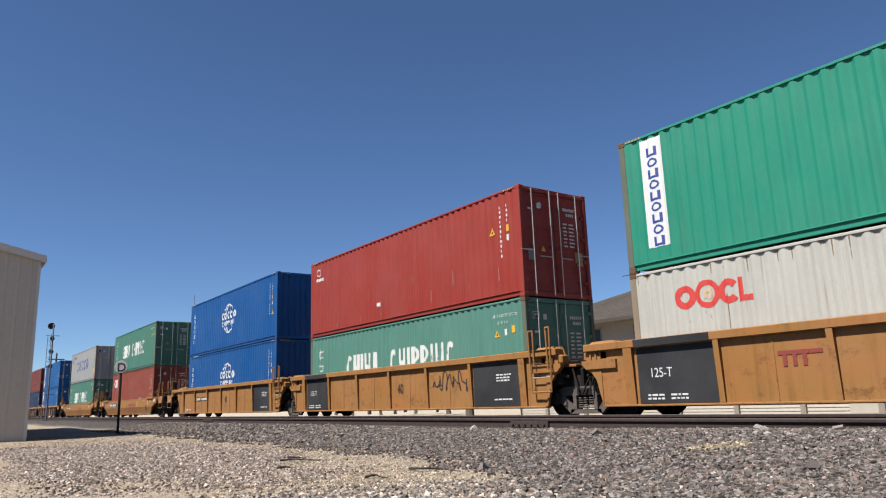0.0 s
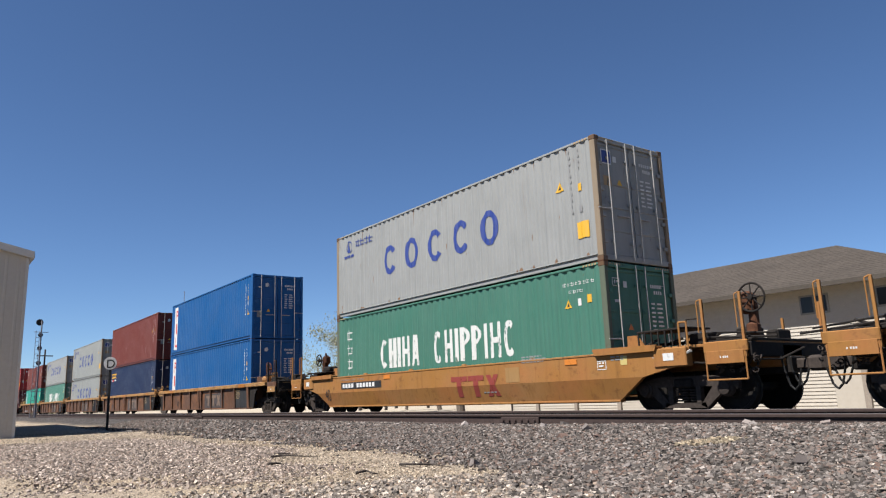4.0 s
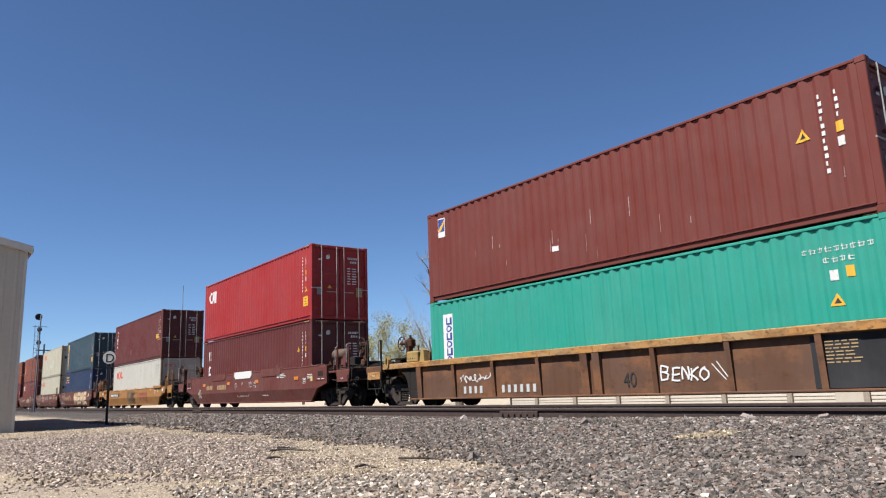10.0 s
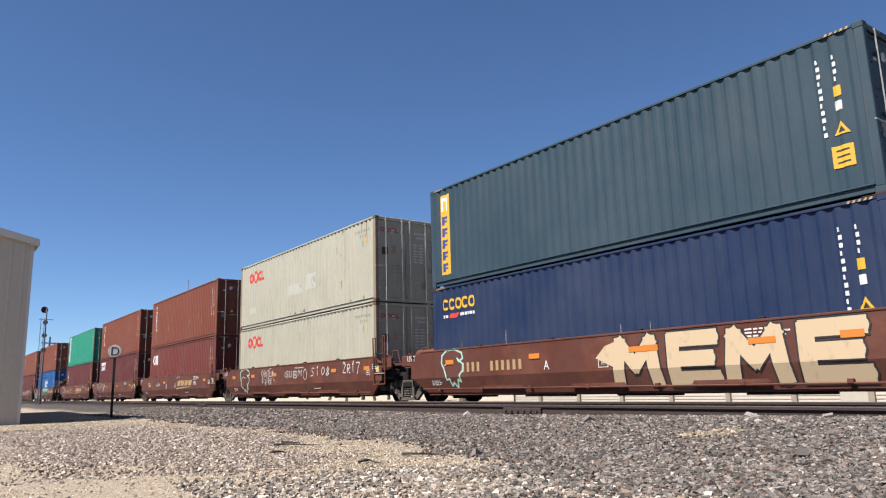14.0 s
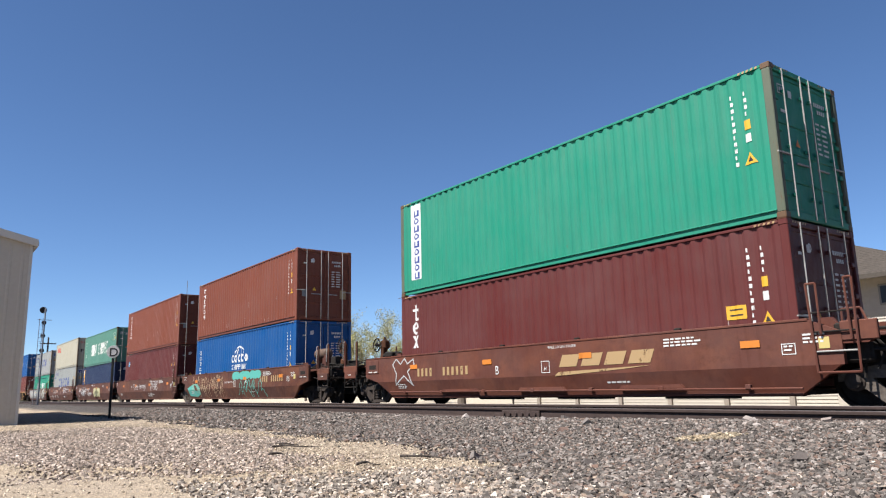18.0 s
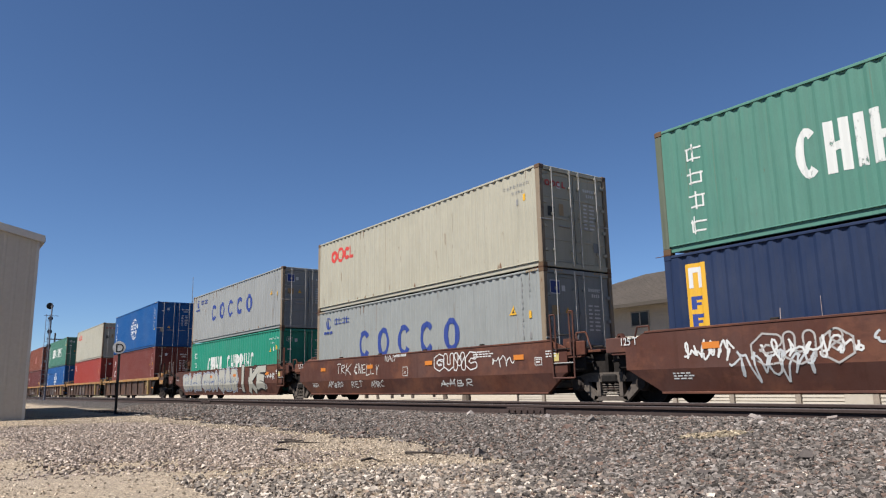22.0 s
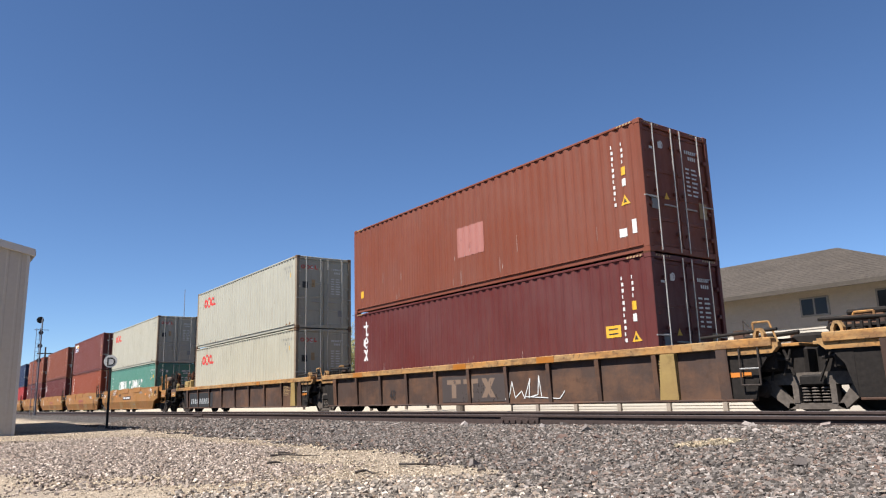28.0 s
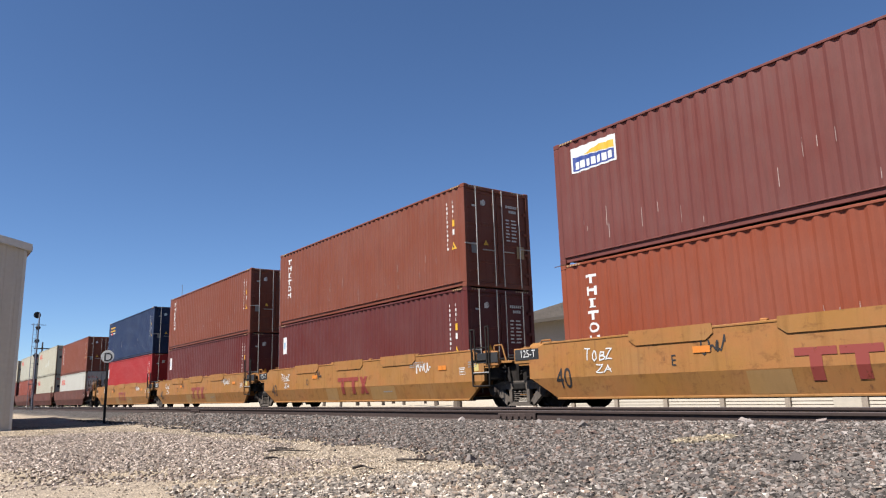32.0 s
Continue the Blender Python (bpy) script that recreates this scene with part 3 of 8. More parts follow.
    if kind == "ues":
        out = []
        for z in (h - 0.97, h - 1.67, h - 2.37):
            out += bar(-5.34, -5.22, z, z + 0.44, 0.05) + (bar(-5.14, -5.04, z, z + 0.44, 0.05) if z > h - 1 else bar(-5.20, -5.03, z + 0.34, z + 0.44) + bar(-5.22, -5.06, z, z + 0.10))
        m.append(("logo", "white slanted block marks", CLEANWHITE, out))
    if kind == "tex":
        m.append(("logo", "white stacked letter shapes", CLEANWHITE, bar(-5.40, -5.30, h - 0.78, h - 0.30) + bar(-5.49, -5.20, h - 0.50, h - 0.43) + bar(-5.32, -5.20, h - 0.78, h - 0.70) + ring(-5.35, h - 1.0, 0.15, 0.19, 0.07, 0, 315) + bar(-5.46, -5.24, h - 1.03, h - 0.97)
                  + bar(-5.50, -5.40, h - 1.58, h - 1.22, 0.19) + bar(-5.31, -5.21, h - 1.58, h - 1.22, -0.19)))
    if kind == "triton":
        out = []
        for k in range(6):
            z = h - 0.52 - k * 0.268
            if k in (0, 3):
                out += bar(-5.38, -5.08, z + 0.14, z + 0.20) + bar(-5.26, -5.19, z, z + 0.14)
            elif k == 2:
                out += bar(-5.27, -5.19, z, z + 0.20) + bar(-5.32, -5.14, z, z + 0.03) + bar(-5.32, -5.14, z + 0.17, z + 0.20)
            elif k == 4:
                out += ring(-5.23, z + 0.10, 0.14, 0.11, 0.05, 0, 360, 12)
            else:
                out += bar(-5.37, -5.30, z, z + 0.20) + bar(-5.16, -5.09, z, z + 0.20) + bar(-5.30, -5.16, z + 0.09, z + 0.15, 0.0)
        m.append(("logo", "white stacked letter shapes", CLEANWHITE, out))
    if kind == "banner":
        m.append(("banner", "white upright banner", CLEANWHITE, bar(-5.53, -5.00, 0.45, h - 0.13) if h == TALL else bar(-5.50, -5.10, 0.35, h - 0.40)))
        out = []
        for k in range(9 if h == TALL else 7):
            z = h - 0.42 - k * (h - 0.75) / 9 if h == TALL else h - 0.60 - k * 0.21
            out += ring(-5.27, z, 0.13, 0.10, 0.045, 0, 360, 10) if k % 2 else bar(-5.40, -5.14, z - 0.10, z - 0.05) + bar(-5.40, -5.34, z - 0.05, z + 0.1) + bar(-5.20, -5.14, z - 0.05, z + 0.1)
        m.append(("banner_writing", "dark blue letter shapes on the banner", INDIGO, out))
    if kind == "orange_banner":
        m.append(("banner", "orange upright banner", YELLOW, bar(-5.64, -5.19, 0.33, h - 0.24)))
        m.append(("banner_writing", "dark letter shapes on the banner", INDIGO, [r for k in range(5) for r in bar(-5.54, -5.44, h - 1.13 - k * 0.34, h - 0.88 - k * 0.34) + bar(-5.44, -5.30, h - 0.95 - k * 0.34, h - 0.88 - k * 0.34) + bar(-5.44, -5.34, h - 1.05 - k * 0.34, h - 1.0 - k * 0.34)]))
        m.append(("banner_head", "white mark on the banner", CLEANWHITE, bar(-5.56, -5.47, h - 0.72, h - 0.32) + bar(-5.37, -5.28, h - 0.72, h - 0.32) + bar(-5.47, -5.37, h - 0.42, h - 0.32)))
    if kind == "seaco":
        m.append(("logo", "yellow round letter shapes", YELLOW, [r for k in range(5) for r in ring(-5.50 + k * 0.295, h - 0.53, 0.135, 0.16, 0.068, 0 if k in (2, 4) else 40, 360 if k in (2, 4) else 320, 14)]))
        m.append(("small_logo", "small white line of signs", CLEANWHITE, blocks([0.10, 0.08], -5.62, h - 0.90, 0.08, 0.03) + blocks([0.09] * 6, -4.85, h - 0.88, 0.08, 0.02)))
        m.append(("red_logo", "small red slanted logo", LOGORED, bar(-5.35, -4.95, h - 0.92, h - 0.79, 0.08)))
    if kind == "strip":
        m.append(("strip", "white upright strip", CLEANWHITE, bar(-5.55, -5.02, 0.30, h - 0.20)))
        m.append(("strip_writing", "red letter shapes on the strip", LOGORED, bar(-5.43, -5.30, h - 1.00, h - 0.38) + ring(-5.22, h - 0.56, 0.17, 0.18, 0.10, -90, 90, 8) + bar(-5.30, -5.16, h - 1.72, h - 1.14) + bar(-5.43, -5.30, h - 2.45, h - 1.86) + bar(-5.30, -5.06, h - 2.45, h - 2.32)))
    if kind == "tag":
        m.append(("sticker", "yellow sticker", YELLOW, bar(-5.70, -5.48, 0.55, 0.78)))
    if kind == "patch":
        m.append(("patch", "paler repainted square", letter_paint("pale_red_patch", (0.36, 0.14, 0.115), 0.2), bar(-0.35, 0.84, 0.95, 1.78)))
        m.append(("sticker", "yellow sticker", YELLOW, bar(-5.70, -5.48, 0.50, 0.72)))
        m.append(("white_tag", "small white tags", CLEANWHITE, bar(5.35, 5.55, 0.42, 0.60) + bar(5.68, 5.80, 0.45, 0.75)))
    if kind == "small" and h == LOW:
        m.append(("sticker", "white bordered square sticker", CLEANWHITE, bar(-5.62, -5.26, h - 0.78, h - 0.22)))
        m.append(("sticker_field", "blue and yellow sticker field", INDIGO, bar(-5.59, -5.29, h - 0.62, h - 0.25)))
        m.append(("sticker_sun", "yellow swept stripe", YELLOW, [[(-5.59, h - 0.60), (-5.50, h - 0.62), (-5.30, h - 0.34), (-5.34, h - 0.28)]]))
        m.append(("white_tag", "small white tag", CLEANWHITE, bar(-1.1, -0.92, 0.62, 0.74)))
    elif kind == "small":
        m.append(("logo", "small white square logo", CLEANWHITE, ring(-5.45, h - 0.45, 0.14, 0.14, 0.04) + blocks([0.09] * 6, -5.68, h - 0.78, 0.11, 0.03)))
        m.append(("white_tag", "small white tag", CLEANWHITE, bar(-1.1, -0.92, 0.62, 0.74)))
    if kind == "dot":
        m.append(("logo", "round blue sticker", SKYINK, disc(-5.14, h - 0.66, 0.18)))
        m.append(("logo_line", "small white line of signs", CLEANWHITE, blocks([0.06] * 6, -5.42, h - 0.69, 0.07, 0.035)))
    if kind == "beacon":
        m.append(("sticker", "white bordered name sticker", CLEANWHITE, bar(-5.56, -4.27, h - 0.84, h - 0.24)))
        m.append(("sticker_field", "dark blue sticker field", INDIGO, [[(-5.51, h - 0.80), (-4.32, h - 0.80), (-4.32, h - 0.55), (-5.51, h - 0.46)]]))
        m.append(("sticker_sun", "yellow sticker stripe", YELLOW, [[(-5.2, h - 0.46), (-4.32, h - 0.53), (-4.32, h - 0.36), (-4.75, h - 0.34)]]))
        m.append(("sticker_name", "white letter shapes", CLEANWHITE, blocks([0.10, 0.13, 0.11, 0.11, 0.11, 0.12, 0.12], -5.44, h - 0.76, 0.17, 0.045)))
    if kind == "whitebox":
        m.append(("sticker", "white square sticker", CLEANWHITE, bar(-5.72, -5.42, h - 1.15, h - 0.50)))
        m.append(("sticker_mark", "blue mark on the sticker", SKYINK, bar(-5.65, -5.49, h - 0.95, h - 0.70)))
    if kind == "banner" and h == LOW:
        m.append(("code", "small white code", WHITE, glyphs(4.66, t + 0.02, 9, 0.10, 0.03, True) + glyphs(5.0, t - 0.16, 4, 0.10, 0.03, True) + bar(5.08, 5.20, t - 0.55, t - 0.38)))
        m.append(("warning", "yellow warning stickers", YELLOW, bar(5.34, 5.46, t - 0.52, t - 0.34) + triangle(5.14, t - 0.86, 0.24)))
    elif kind not in ("china", "rings", "oocl"):
        m.append(("code", "white upright code", WHITE, column(5.26, t, 11, 0.085, 0.10, 0.03) + column(5.53, t, 4, 0.08, 0.10, 0.03) + bar(5.50, 5.62, t - 0.98, t - 0.82)))
        m.append(("warning", "yellow warning stickers", YELLOW, bar(5.50, 5.63, t - 0.74, t - 0.56) + (triangle(4.95, t - 0.62, 0.26) if kind in ("tag", "ues", "dot", "small") else triangle(5.56, t - 1.28, 0.26))))
        if kind in ("cai", "tex", "orange_banner"):
            m.append(("caution_label", "yellow caution label", YELLOW, bar(5.36, 5.70, 0.55, 0.92) if kind != "tex" else bar(4.78, 5.16, 1.23, 1.48)))
            m.append(("caution_print", "black print on the label", BLACKINK, [r for k in range(3) for r in bar(5.42, 5.64, 0.62 + 0.1 * k, 0.65 + 0.1 * k)] if kind != "tex" else [r for k in range(2) for r in bar(4.84, 5.10, 1.29 + 0.1 * k, 1.32 + 0.1 * k)]))
    warn = [r for n, lab, mt, ps in m if n == "warning" for r in ps if len(r) == 3]
    for tri in warn:
        cx, cz = sum(c[0] for c in tri) / 3, sum(c[1] for c in tri) / 3
        m.append(("warning_print", "black mark in the triangle", BLACKINK, [[(cx + (a - cx) * 0.45, cz + (b - cz) * 0.45) for a, b in tri]]))
    return m


MARKMESH = {}
LOCKMESH = Shape().soft(-0.09, 0.09, -0.085, 0.085, -0.022, 0.012, 0.006).tube((-0.30, -0.05, -0.005), (0.0, -0.05, -0.005), 0.008, None, 5).mesh("twist_lock", RUSTY)
CLOSED = {}
for h in (TALL, LOW):
    v, f = front_panel(h)
    CLOSED[h] = Shape().add([(-x, y, z) for x, y, z in v], [q[::-1] for q in f]).mesh("end_wall", BOXPAINT["brown"])
CONTAINER = {}
for h in (TALL, LOW):
    CONTAINER[h] = build_container(h, BOXPAINT["brown"])
DOOR_BARS = {}


def hazard_tape(h):
    """Slanted yellow dashes along the top rail near both ends and on the door header."""
    s = Shape()
    for x0 in (-HALF_L + 0.20, HALF_L - 0.62):
        for k in range(5):
            x = x0 + 0.085 * k
            s.add([(x, -HALF_W - 0.003, h - 0.066), (x + 0.045, -HALF_W - 0.003, h - 0.066), (x + 0.065, -HALF_W - 0.003, h - 0.024), (x + 0.020, -HALF_W - 0.003, h - 0.024)], [(0, 1, 2, 3)])
    for y0 in (-1.05, 0.55):
        for k in range(6):
            y = y0 + 0.085 * k
            s.add([(HALF_L - 0.002, y, h - 0.075), (HALF_L - 0.002, y + 0.045, h - 0.075), (HALF_L - 0.002, y + 0.065, h - 0.03), (HALF_L - 0.002, y + 0.020, h - 0.03)], [(0, 1, 2, 3)])
    return s.mesh("hazard_tape", GOLDINK)


TAPE = hazard_tape(TALL)


def door_marks(h):
    """Small rows of bars on the doors, seen from the end."""
    if h in DOOR_BARS:
        return DOOR_BARS[h]
    s = Shape()

    def strip(y0, y1, z0, z1):
        x = HALF_L - 0.0305
        s.add([(x, y0, z0), (x, y1, z0), (x, y1, z1), (x, y0, z1)], [(0, 1, 2, 3)])
    for k in range(7):
        strip(0.34 + 0.075 * k, 0.39 + 0.075 * k, h - 0.52, h - 0.44)
    for k in range(4):
        strip(0.45 + 0.075 * k, 0.50 + 0.075 * k, h - 0.66, h - 0.58)
    for k in range(7):
        strip(0.32, 0.46 - 0.03 * (k % 2), h - 0.90 - 0.10 * k, h - 0.86 - 0.10 * k)
        strip(0.53, 0.70 + 0.03 * (k % 2), h - 0.90 - 0.10 * k, h - 0.86 - 0.10 * k)
    strip(-0.60, -0.48, h - 0.56, h - 0.42)
    DOOR_BARS[h] = s.mesh("door_writing", WHITE)
    return DOOR_BARS[h]


def door_flat(polys, material):
    """Flat marks on the doors, from (y, z) corners."""
    s = Shape()
    x = HALF_L - 0.0295
    for k, q in enumerate(polys):
        area = sum(q[i][0] * q[(i + 1) % len(q)][1] - q[(i + 1) % len(q)][0] * q[i][1] for i in range(len(q)))
        q = q if area > 0 else q[::-1]
        s.add([(x + 0.0003 * (k % 5), y, z) for y, z in q], [tuple(range(len(q)))])
    return s.mesh("door_sticker", material)


STICKERS = {}


def door_stickers(paint_key, h, kind):
    pale = paint_key in ("white", "cream", "grey", "offwhite", "palegrey")
    green = "green" in paint_key
    key = ("logo" if kind == "oocl" else "pale" if pale else "green" if green else paint_key, h)
    if key not in STICKERS:
        out = []
        if kind == "oocl":
            out.append(("door_emblem", "small red ring logo", door_flat(ring(-0.93, h - 0.45, 0.085, 0.08, 0.035, 0, 360, 10) + ring(-0.73, h - 0.45, 0.085, 0.08, 0.035, 0, 360, 10) + ring(-0.54, h - 0.45, 0.085, 0.08, 0.035, 50, 310, 8) + bar(-0.42, -0.38, h - 0.53, h - 0.37) + bar(-0.38, -0.30, h - 0.53, h - 0.49), LOGORED)))
            out.append(("yellow_sticker", "faded yellow sticker", door_flat(bar(-0.55, -0.40, h - 1.25, h - 0.95), GOLDINK)))
            out.append(("dark_sticker", "dark square sticker", door_flat(bar(-0.95, -0.72, h - 1.30, h - 1.05), BLACKINK)))
            out.append(("grey_sticker", "grey sticker", door_flat(bar(0.62, 0.82, 0.50, 0.75), GREYINK)))
        elif pale:
            out.append(("door_sticker", "white square sticker", door_flat(bar(-1.00, -0.66, h - 0.64, h - 0.30), CLEANWHITE)))
            out.append(("door_emblem", "dark blue swept emblem", door_flat([[(-0.975, h - 0.615), (-0.685, h - 0.615), (-0.685, h - 0.325), (-0.975, h - 0.325)]], INDIGO)))
            out[-1][2].transform(Matrix.Translation((0.003, 0, 0)))
            out.append(("yellow_sticker", "faded yellow sticker", door_flat(bar(-0.96, -0.70, h - 1.15, h - 0.92), GOLDINK)))
            out.append(("grey_sticker", "grey sticker", door_flat(bar(-0.98, -0.74, h - 1.75, h - 1.40), GREYINK)))
            out.append(("warning_sign", "yellow warning triangle", door_flat(triangle(-0.42, h - 1.02, 0.18), YELLOW)))
        elif green:
            out.append(("door_emblem", "small white framed emblem", door_flat(ring(-0.84, h - 0.45, 0.17, 0.13, 0.025, 45, 405, 4) + bar(-0.90, -0.86, h - 0.49, h - 0.41) + bar(-0.83, -0.78, h - 0.49, h - 0.41), WHITE)))
            out.append(("warning_sign", "faded orange warning triangle", door_flat(triangle(-0.45, h - 1.42, 0.17), ORANGEINK)))
            out.append(("plate", "white data plate", door_flat(bar(-0.92, -0.74, h - 0.90, h - 0.84), WHITE)))
        else:
            out.append(("warning_sign", "yellow warning triangle", door_flat(triangle(-0.45, h - 1.62, 0.17), YELLOW)))
            out.append(("door_emblem", "small white emblem", door_flat(ring(-0.50, h - 0.47, 0.07, 0.09, 0.03, 0, 360, 8) + bar(-0.92, -0.80, h - 0.62, h - 0.57), WHITE)))
            out.append(("plate", "pale data plate", door_flat(bar(-0.98, -0.76, h - 1.95, h - 1.66), GREYINK)))
            if paint_key not in ("blue", "pale_blue", "navy", "petrol"):
                out.append(("caution_label", "yellow caution label on the door", door_flat(bar(0.70, 0.98, h - 1.98, h - 1.62), GOLDINK)))
        STICKERS[key] = out
    return STICKERS[key]


def rust_drips(h, seed):
    """Thin rust runs from the top rail, the bottom edge and the corner."""
    rg = random.Random(int(seed * 10))
    polys = []
    for _ in range(26):
        x = -HALF_L + 0.2 + rg.random() ** 1.6 * 2 * (HALF_L - 0.2)
        w, ln = rg.uniform(0.008, 0.028), rg.uniform(0.10, 0.75) * rg.random()
        top = h - 0.08 if rg.random() < 0.6 else rg.uniform(0.4, h - 0.5)
        polys.append([(x, top), (x + w, top), (x + w * 0.7, top - ln), (x + w * 0.3, top - ln)])
    for _ in range(10):
        x, w, up = rg.uniform(-HALF_L + 0.2, HALF_L - 0.3), rg.uniform(0.03, 0.16), rg.uniform(0.03, 0.14)
        polys.append([(x, 0.18), (x + w, 0.18), (x + w * 0.7, 0.18 + up), (x + w * 0.2, 0.18 + up * 0.7)])
    return laid(polys, wave, BREAKS)


def container(paint_key, h, kind, at, closed=False, upper=False):
    c = copy_thing(CONTAINER[h], at)
    mat = BOXPAINT[paint_key]
    tone = paint_key.replace("_", " ")
    rusty = paint_key in ("white", "cream", "grey", "offwhite", "palegrey")
    green = "green" in paint_key
    for o in c.children_recursive:
        name = o.name.split(".")[0]
        if name in ("lock_rod", "handle"):
            continue
        o.material_slots[0].link = "OBJECT"
        o.material_slots[0].material = UNDERCOAT if name == "floor" else RUSTYPOST if (rusty or green) and name == "corner_casting" else PALEPOST if rusty and name == "corner_post" else GREENPOST if green and name == "corner_post" else mat
    if closed:
        for o in list(c.children_recursive):
            if o.name.split(".")[0] in ("door", "lock_rod", "handle", "rod_bracket", "hinge"):
                bpy.data.objects.remove(o)
        part("end_wall", CLOSED[h], mat, c)
    key = (kind, h)
    if key not in MARKMESH:
        MARKMESH[key] = [(n, lab, laid(polys, wave, BREAKS).mesh(n, mt)) for n, lab, mt, polys in design(kind, h)]
    for layer, (n, lab, me) in enumerate(MARKMESH[key]):
        flat = part(n, me, None, c, lab)
        flat.location.y = -0.0014 * layer
        tagged(flat, kind="stuff" if n in ("code", "characters", "banner_writing", "small_logo") else "")
    if not closed:
        tagged(part("door_writing", door_marks(h), None, c, "small white rows of door writing"), kind="stuff")
        for n, lab, me in door_stickers(paint_key, h, kind):
            part(n, me, None, c, lab)
    if rusty:
        tagged(part("rust_streak", rust_drips(h, at.translation.x), RUSTDRIP, c, "thin brown rust streaks"), kind="stuff")
    if paint_key == "cream" and upper and h == TALL:
        part("faded_patch", laid(bar(-0.85, 0.55, 0.95, 1.38) + bar(0.75, 1.75, 1.02, 1.62) + bar(-4.95, -4.25, 0.62, 0.88), wave, BREAKS), letter_paint("greyed_patch", (0.47, 0.46, 0.39), 0.6), c, "greyed patches where marks were removed")
    if paint_key in ("brown", "maroon", "rust_brown", "plum", "orange_brown", "red", "navy") and at.translation.x > -560:
        rg = random.Random(int(-at.translation.x * 10) + int(h * 7))
        lines = []
        for _ in range(14):
            x, z, ln = rg.uniform(-5.4, 5.6), rg.uniform(0.2, 1.1), rg.uniform(0.08, 0.45)
            lines += [[(x, z), (x + 0.012, z), (x + 0.016, z + ln), (x + 0.006, z + ln)]]
        tagged(part("scratch", laid(lines, wave, BREAKS), letter_paint("pale_scuff", (0.42, 0.33, 0.30), 0.85), c, "thin pale scratches"), kind="stuff")
    if h == TALL and kind != "strip":
        part("hazard_tape", TAPE, None, c, "yellow and black hazard tape on the top rail")
    if upper:
        for x in (-HALF_L + 0.09, HALF_L - 0.09):
            for y in (-HALF_W + 0.08, HALF_W - 0.08):
                k = part("twist_lock", LOCKMESH, None, c, "rusty twist lock")
                k.location = (x, y, 0)
    looks = {"china": "with large flaked white lettering", "rings": "with a row of indigo ring marks", "oocl": "with a small red logo", "globe": "with a white globe mark",
             "banner": "with a white upright banner", "orange_banner": "with an orange upright banner", "strip": "with a white upright strip", "seaco": "with a small yellow logo",
             "cai": "with a white slanted logo", "ues": "with white slanted marks", "tex": "with white stacked letters", "triton": "with small white stacked letters", "tag": "with a yellow sticker",
             "patch": "with a paler square patch", "small": "with a small white logo", "dot": "with a round blue sticker", "beacon": "with a name sticker", "whitebox": "with a white sticker"}
    return tagged(c, f"weathered {tone} corrugated steel container {looks[kind]}", "container", "containers on the train")


UNDERCOAT = plain("black_bitumen_undercoat", (0.030, 0.028, 0.027), 0.8, 0.0, 10, 0.4, 0.2)
GREENPOST = paint("rust_streaked_green_post", (0.16, 0.19, 0.13), 1.0, 0.6, 0.4, 0.8)
RUSTDRIP = letter_paint("brown_rust_run", (0.20, 0.105, 0.050), 0.8)
RUSTYPOST = paint("rusty_corner_steel", (0.20, 0.115, 0.060), 0.8)
PALEPOST = paint("rust_streaked_pale_post", (0.40, 0.31, 0.21), 1.0, 0.6, 0.4, 0.8)

# ---- well cars ----


WHEEL = {}
for out in (-1, 1):
    rows = [(-0.07, 0.20), (-0.07, 0.490), (-0.04, 0.490), (-0.03, 0.458), (0.07, 0.452), (0.072, 0.39), (0.03, 0.37), (0.02, 0.20), (0.09, 0.15), (0.09, 0.06)]
    WHEEL[out] = Shape().lathe((0, 0, 0), (0, out, 0), rows, 28).mesh("wheel", WHEELSTEEL, False)

FRAME_MESH = {}
for out in (-1, 1):
    s = Shape()
    y0, y1 = sorted((out * 0.98, out * 1.08))
    s.prism([(-1.15, 0.45), (-1.15, 0.60), (-0.55, 0.70), (0.55, 0.70), (1.15, 0.60), (1.15, 0.45), (0.95, 0.50), (-0.95, 0.50)], y0, y1)
    s.prism([(-0.95, 0.50), (-0.62, 0.50), (-0.34, 0.16), (-0.46, 0.10)], y0, y1)
    s.prism([(0.95, 0.50), (0.62, 0.50), (0.34, 0.16), (0.46, 0.10)], y0, y1)
    s.prism([(-0.48, 0.10), (-0.44, 0.20), (0.44, 0.20), (0.48, 0.10)], min(y0, y1 - 0.0), y1)
    s.prism([(-0.36, 0.20), (-0.36, 0.64), (-0.26, 0.64), (-0.26, 0.20)], y0 - 0.01, y1 + 0.01)
    s.prism([(0.26, 0.20), (0.26, 0.64), (0.36, 0.64), (0.36, 0.20)], y0 - 0.01, y1 + 0.01)
    FRAME_MESH[out] = s.mesh("side_frame", CASTIRON)
SPRING = Shape()
for k in range(3):
    for j in range(5):
        SPRING.torus((-0.16 + 0.16 * k, 0, 0.24 + 0.05 * j), (0, 0, 1), 0.055, 0.016, 10, 5)
SPRING = SPRING.mesh("spring_nest", CASTIRON)
BEARING = Shape().lathe((0, 0, 0), (0, -1, 0), [(0.0, 0.16), (0.10, 0.16), (0.12, 0.13), (0.17, 0.12), (0.18, 0.07)], 14).mesh("bearing", CASTIRON)
BOLSTER = Shape().soft(-0.22, 0.22, -1.12, 1.12, 0.48, 0.66, 0.03).soft(-0.3, 0.3, -0.3, 0.3, 0.6, 0.8, 0.03).tube((-0.89, -0.75, 0.452), (-0.89, 0.75, 0.452), 0.09).tube((0.89, -0.75, 0.452), (0.89, 0.75, 0.452), 0.09)
BOLSTER = BOLSTER.mesh("truck", WHEELSTEEL)


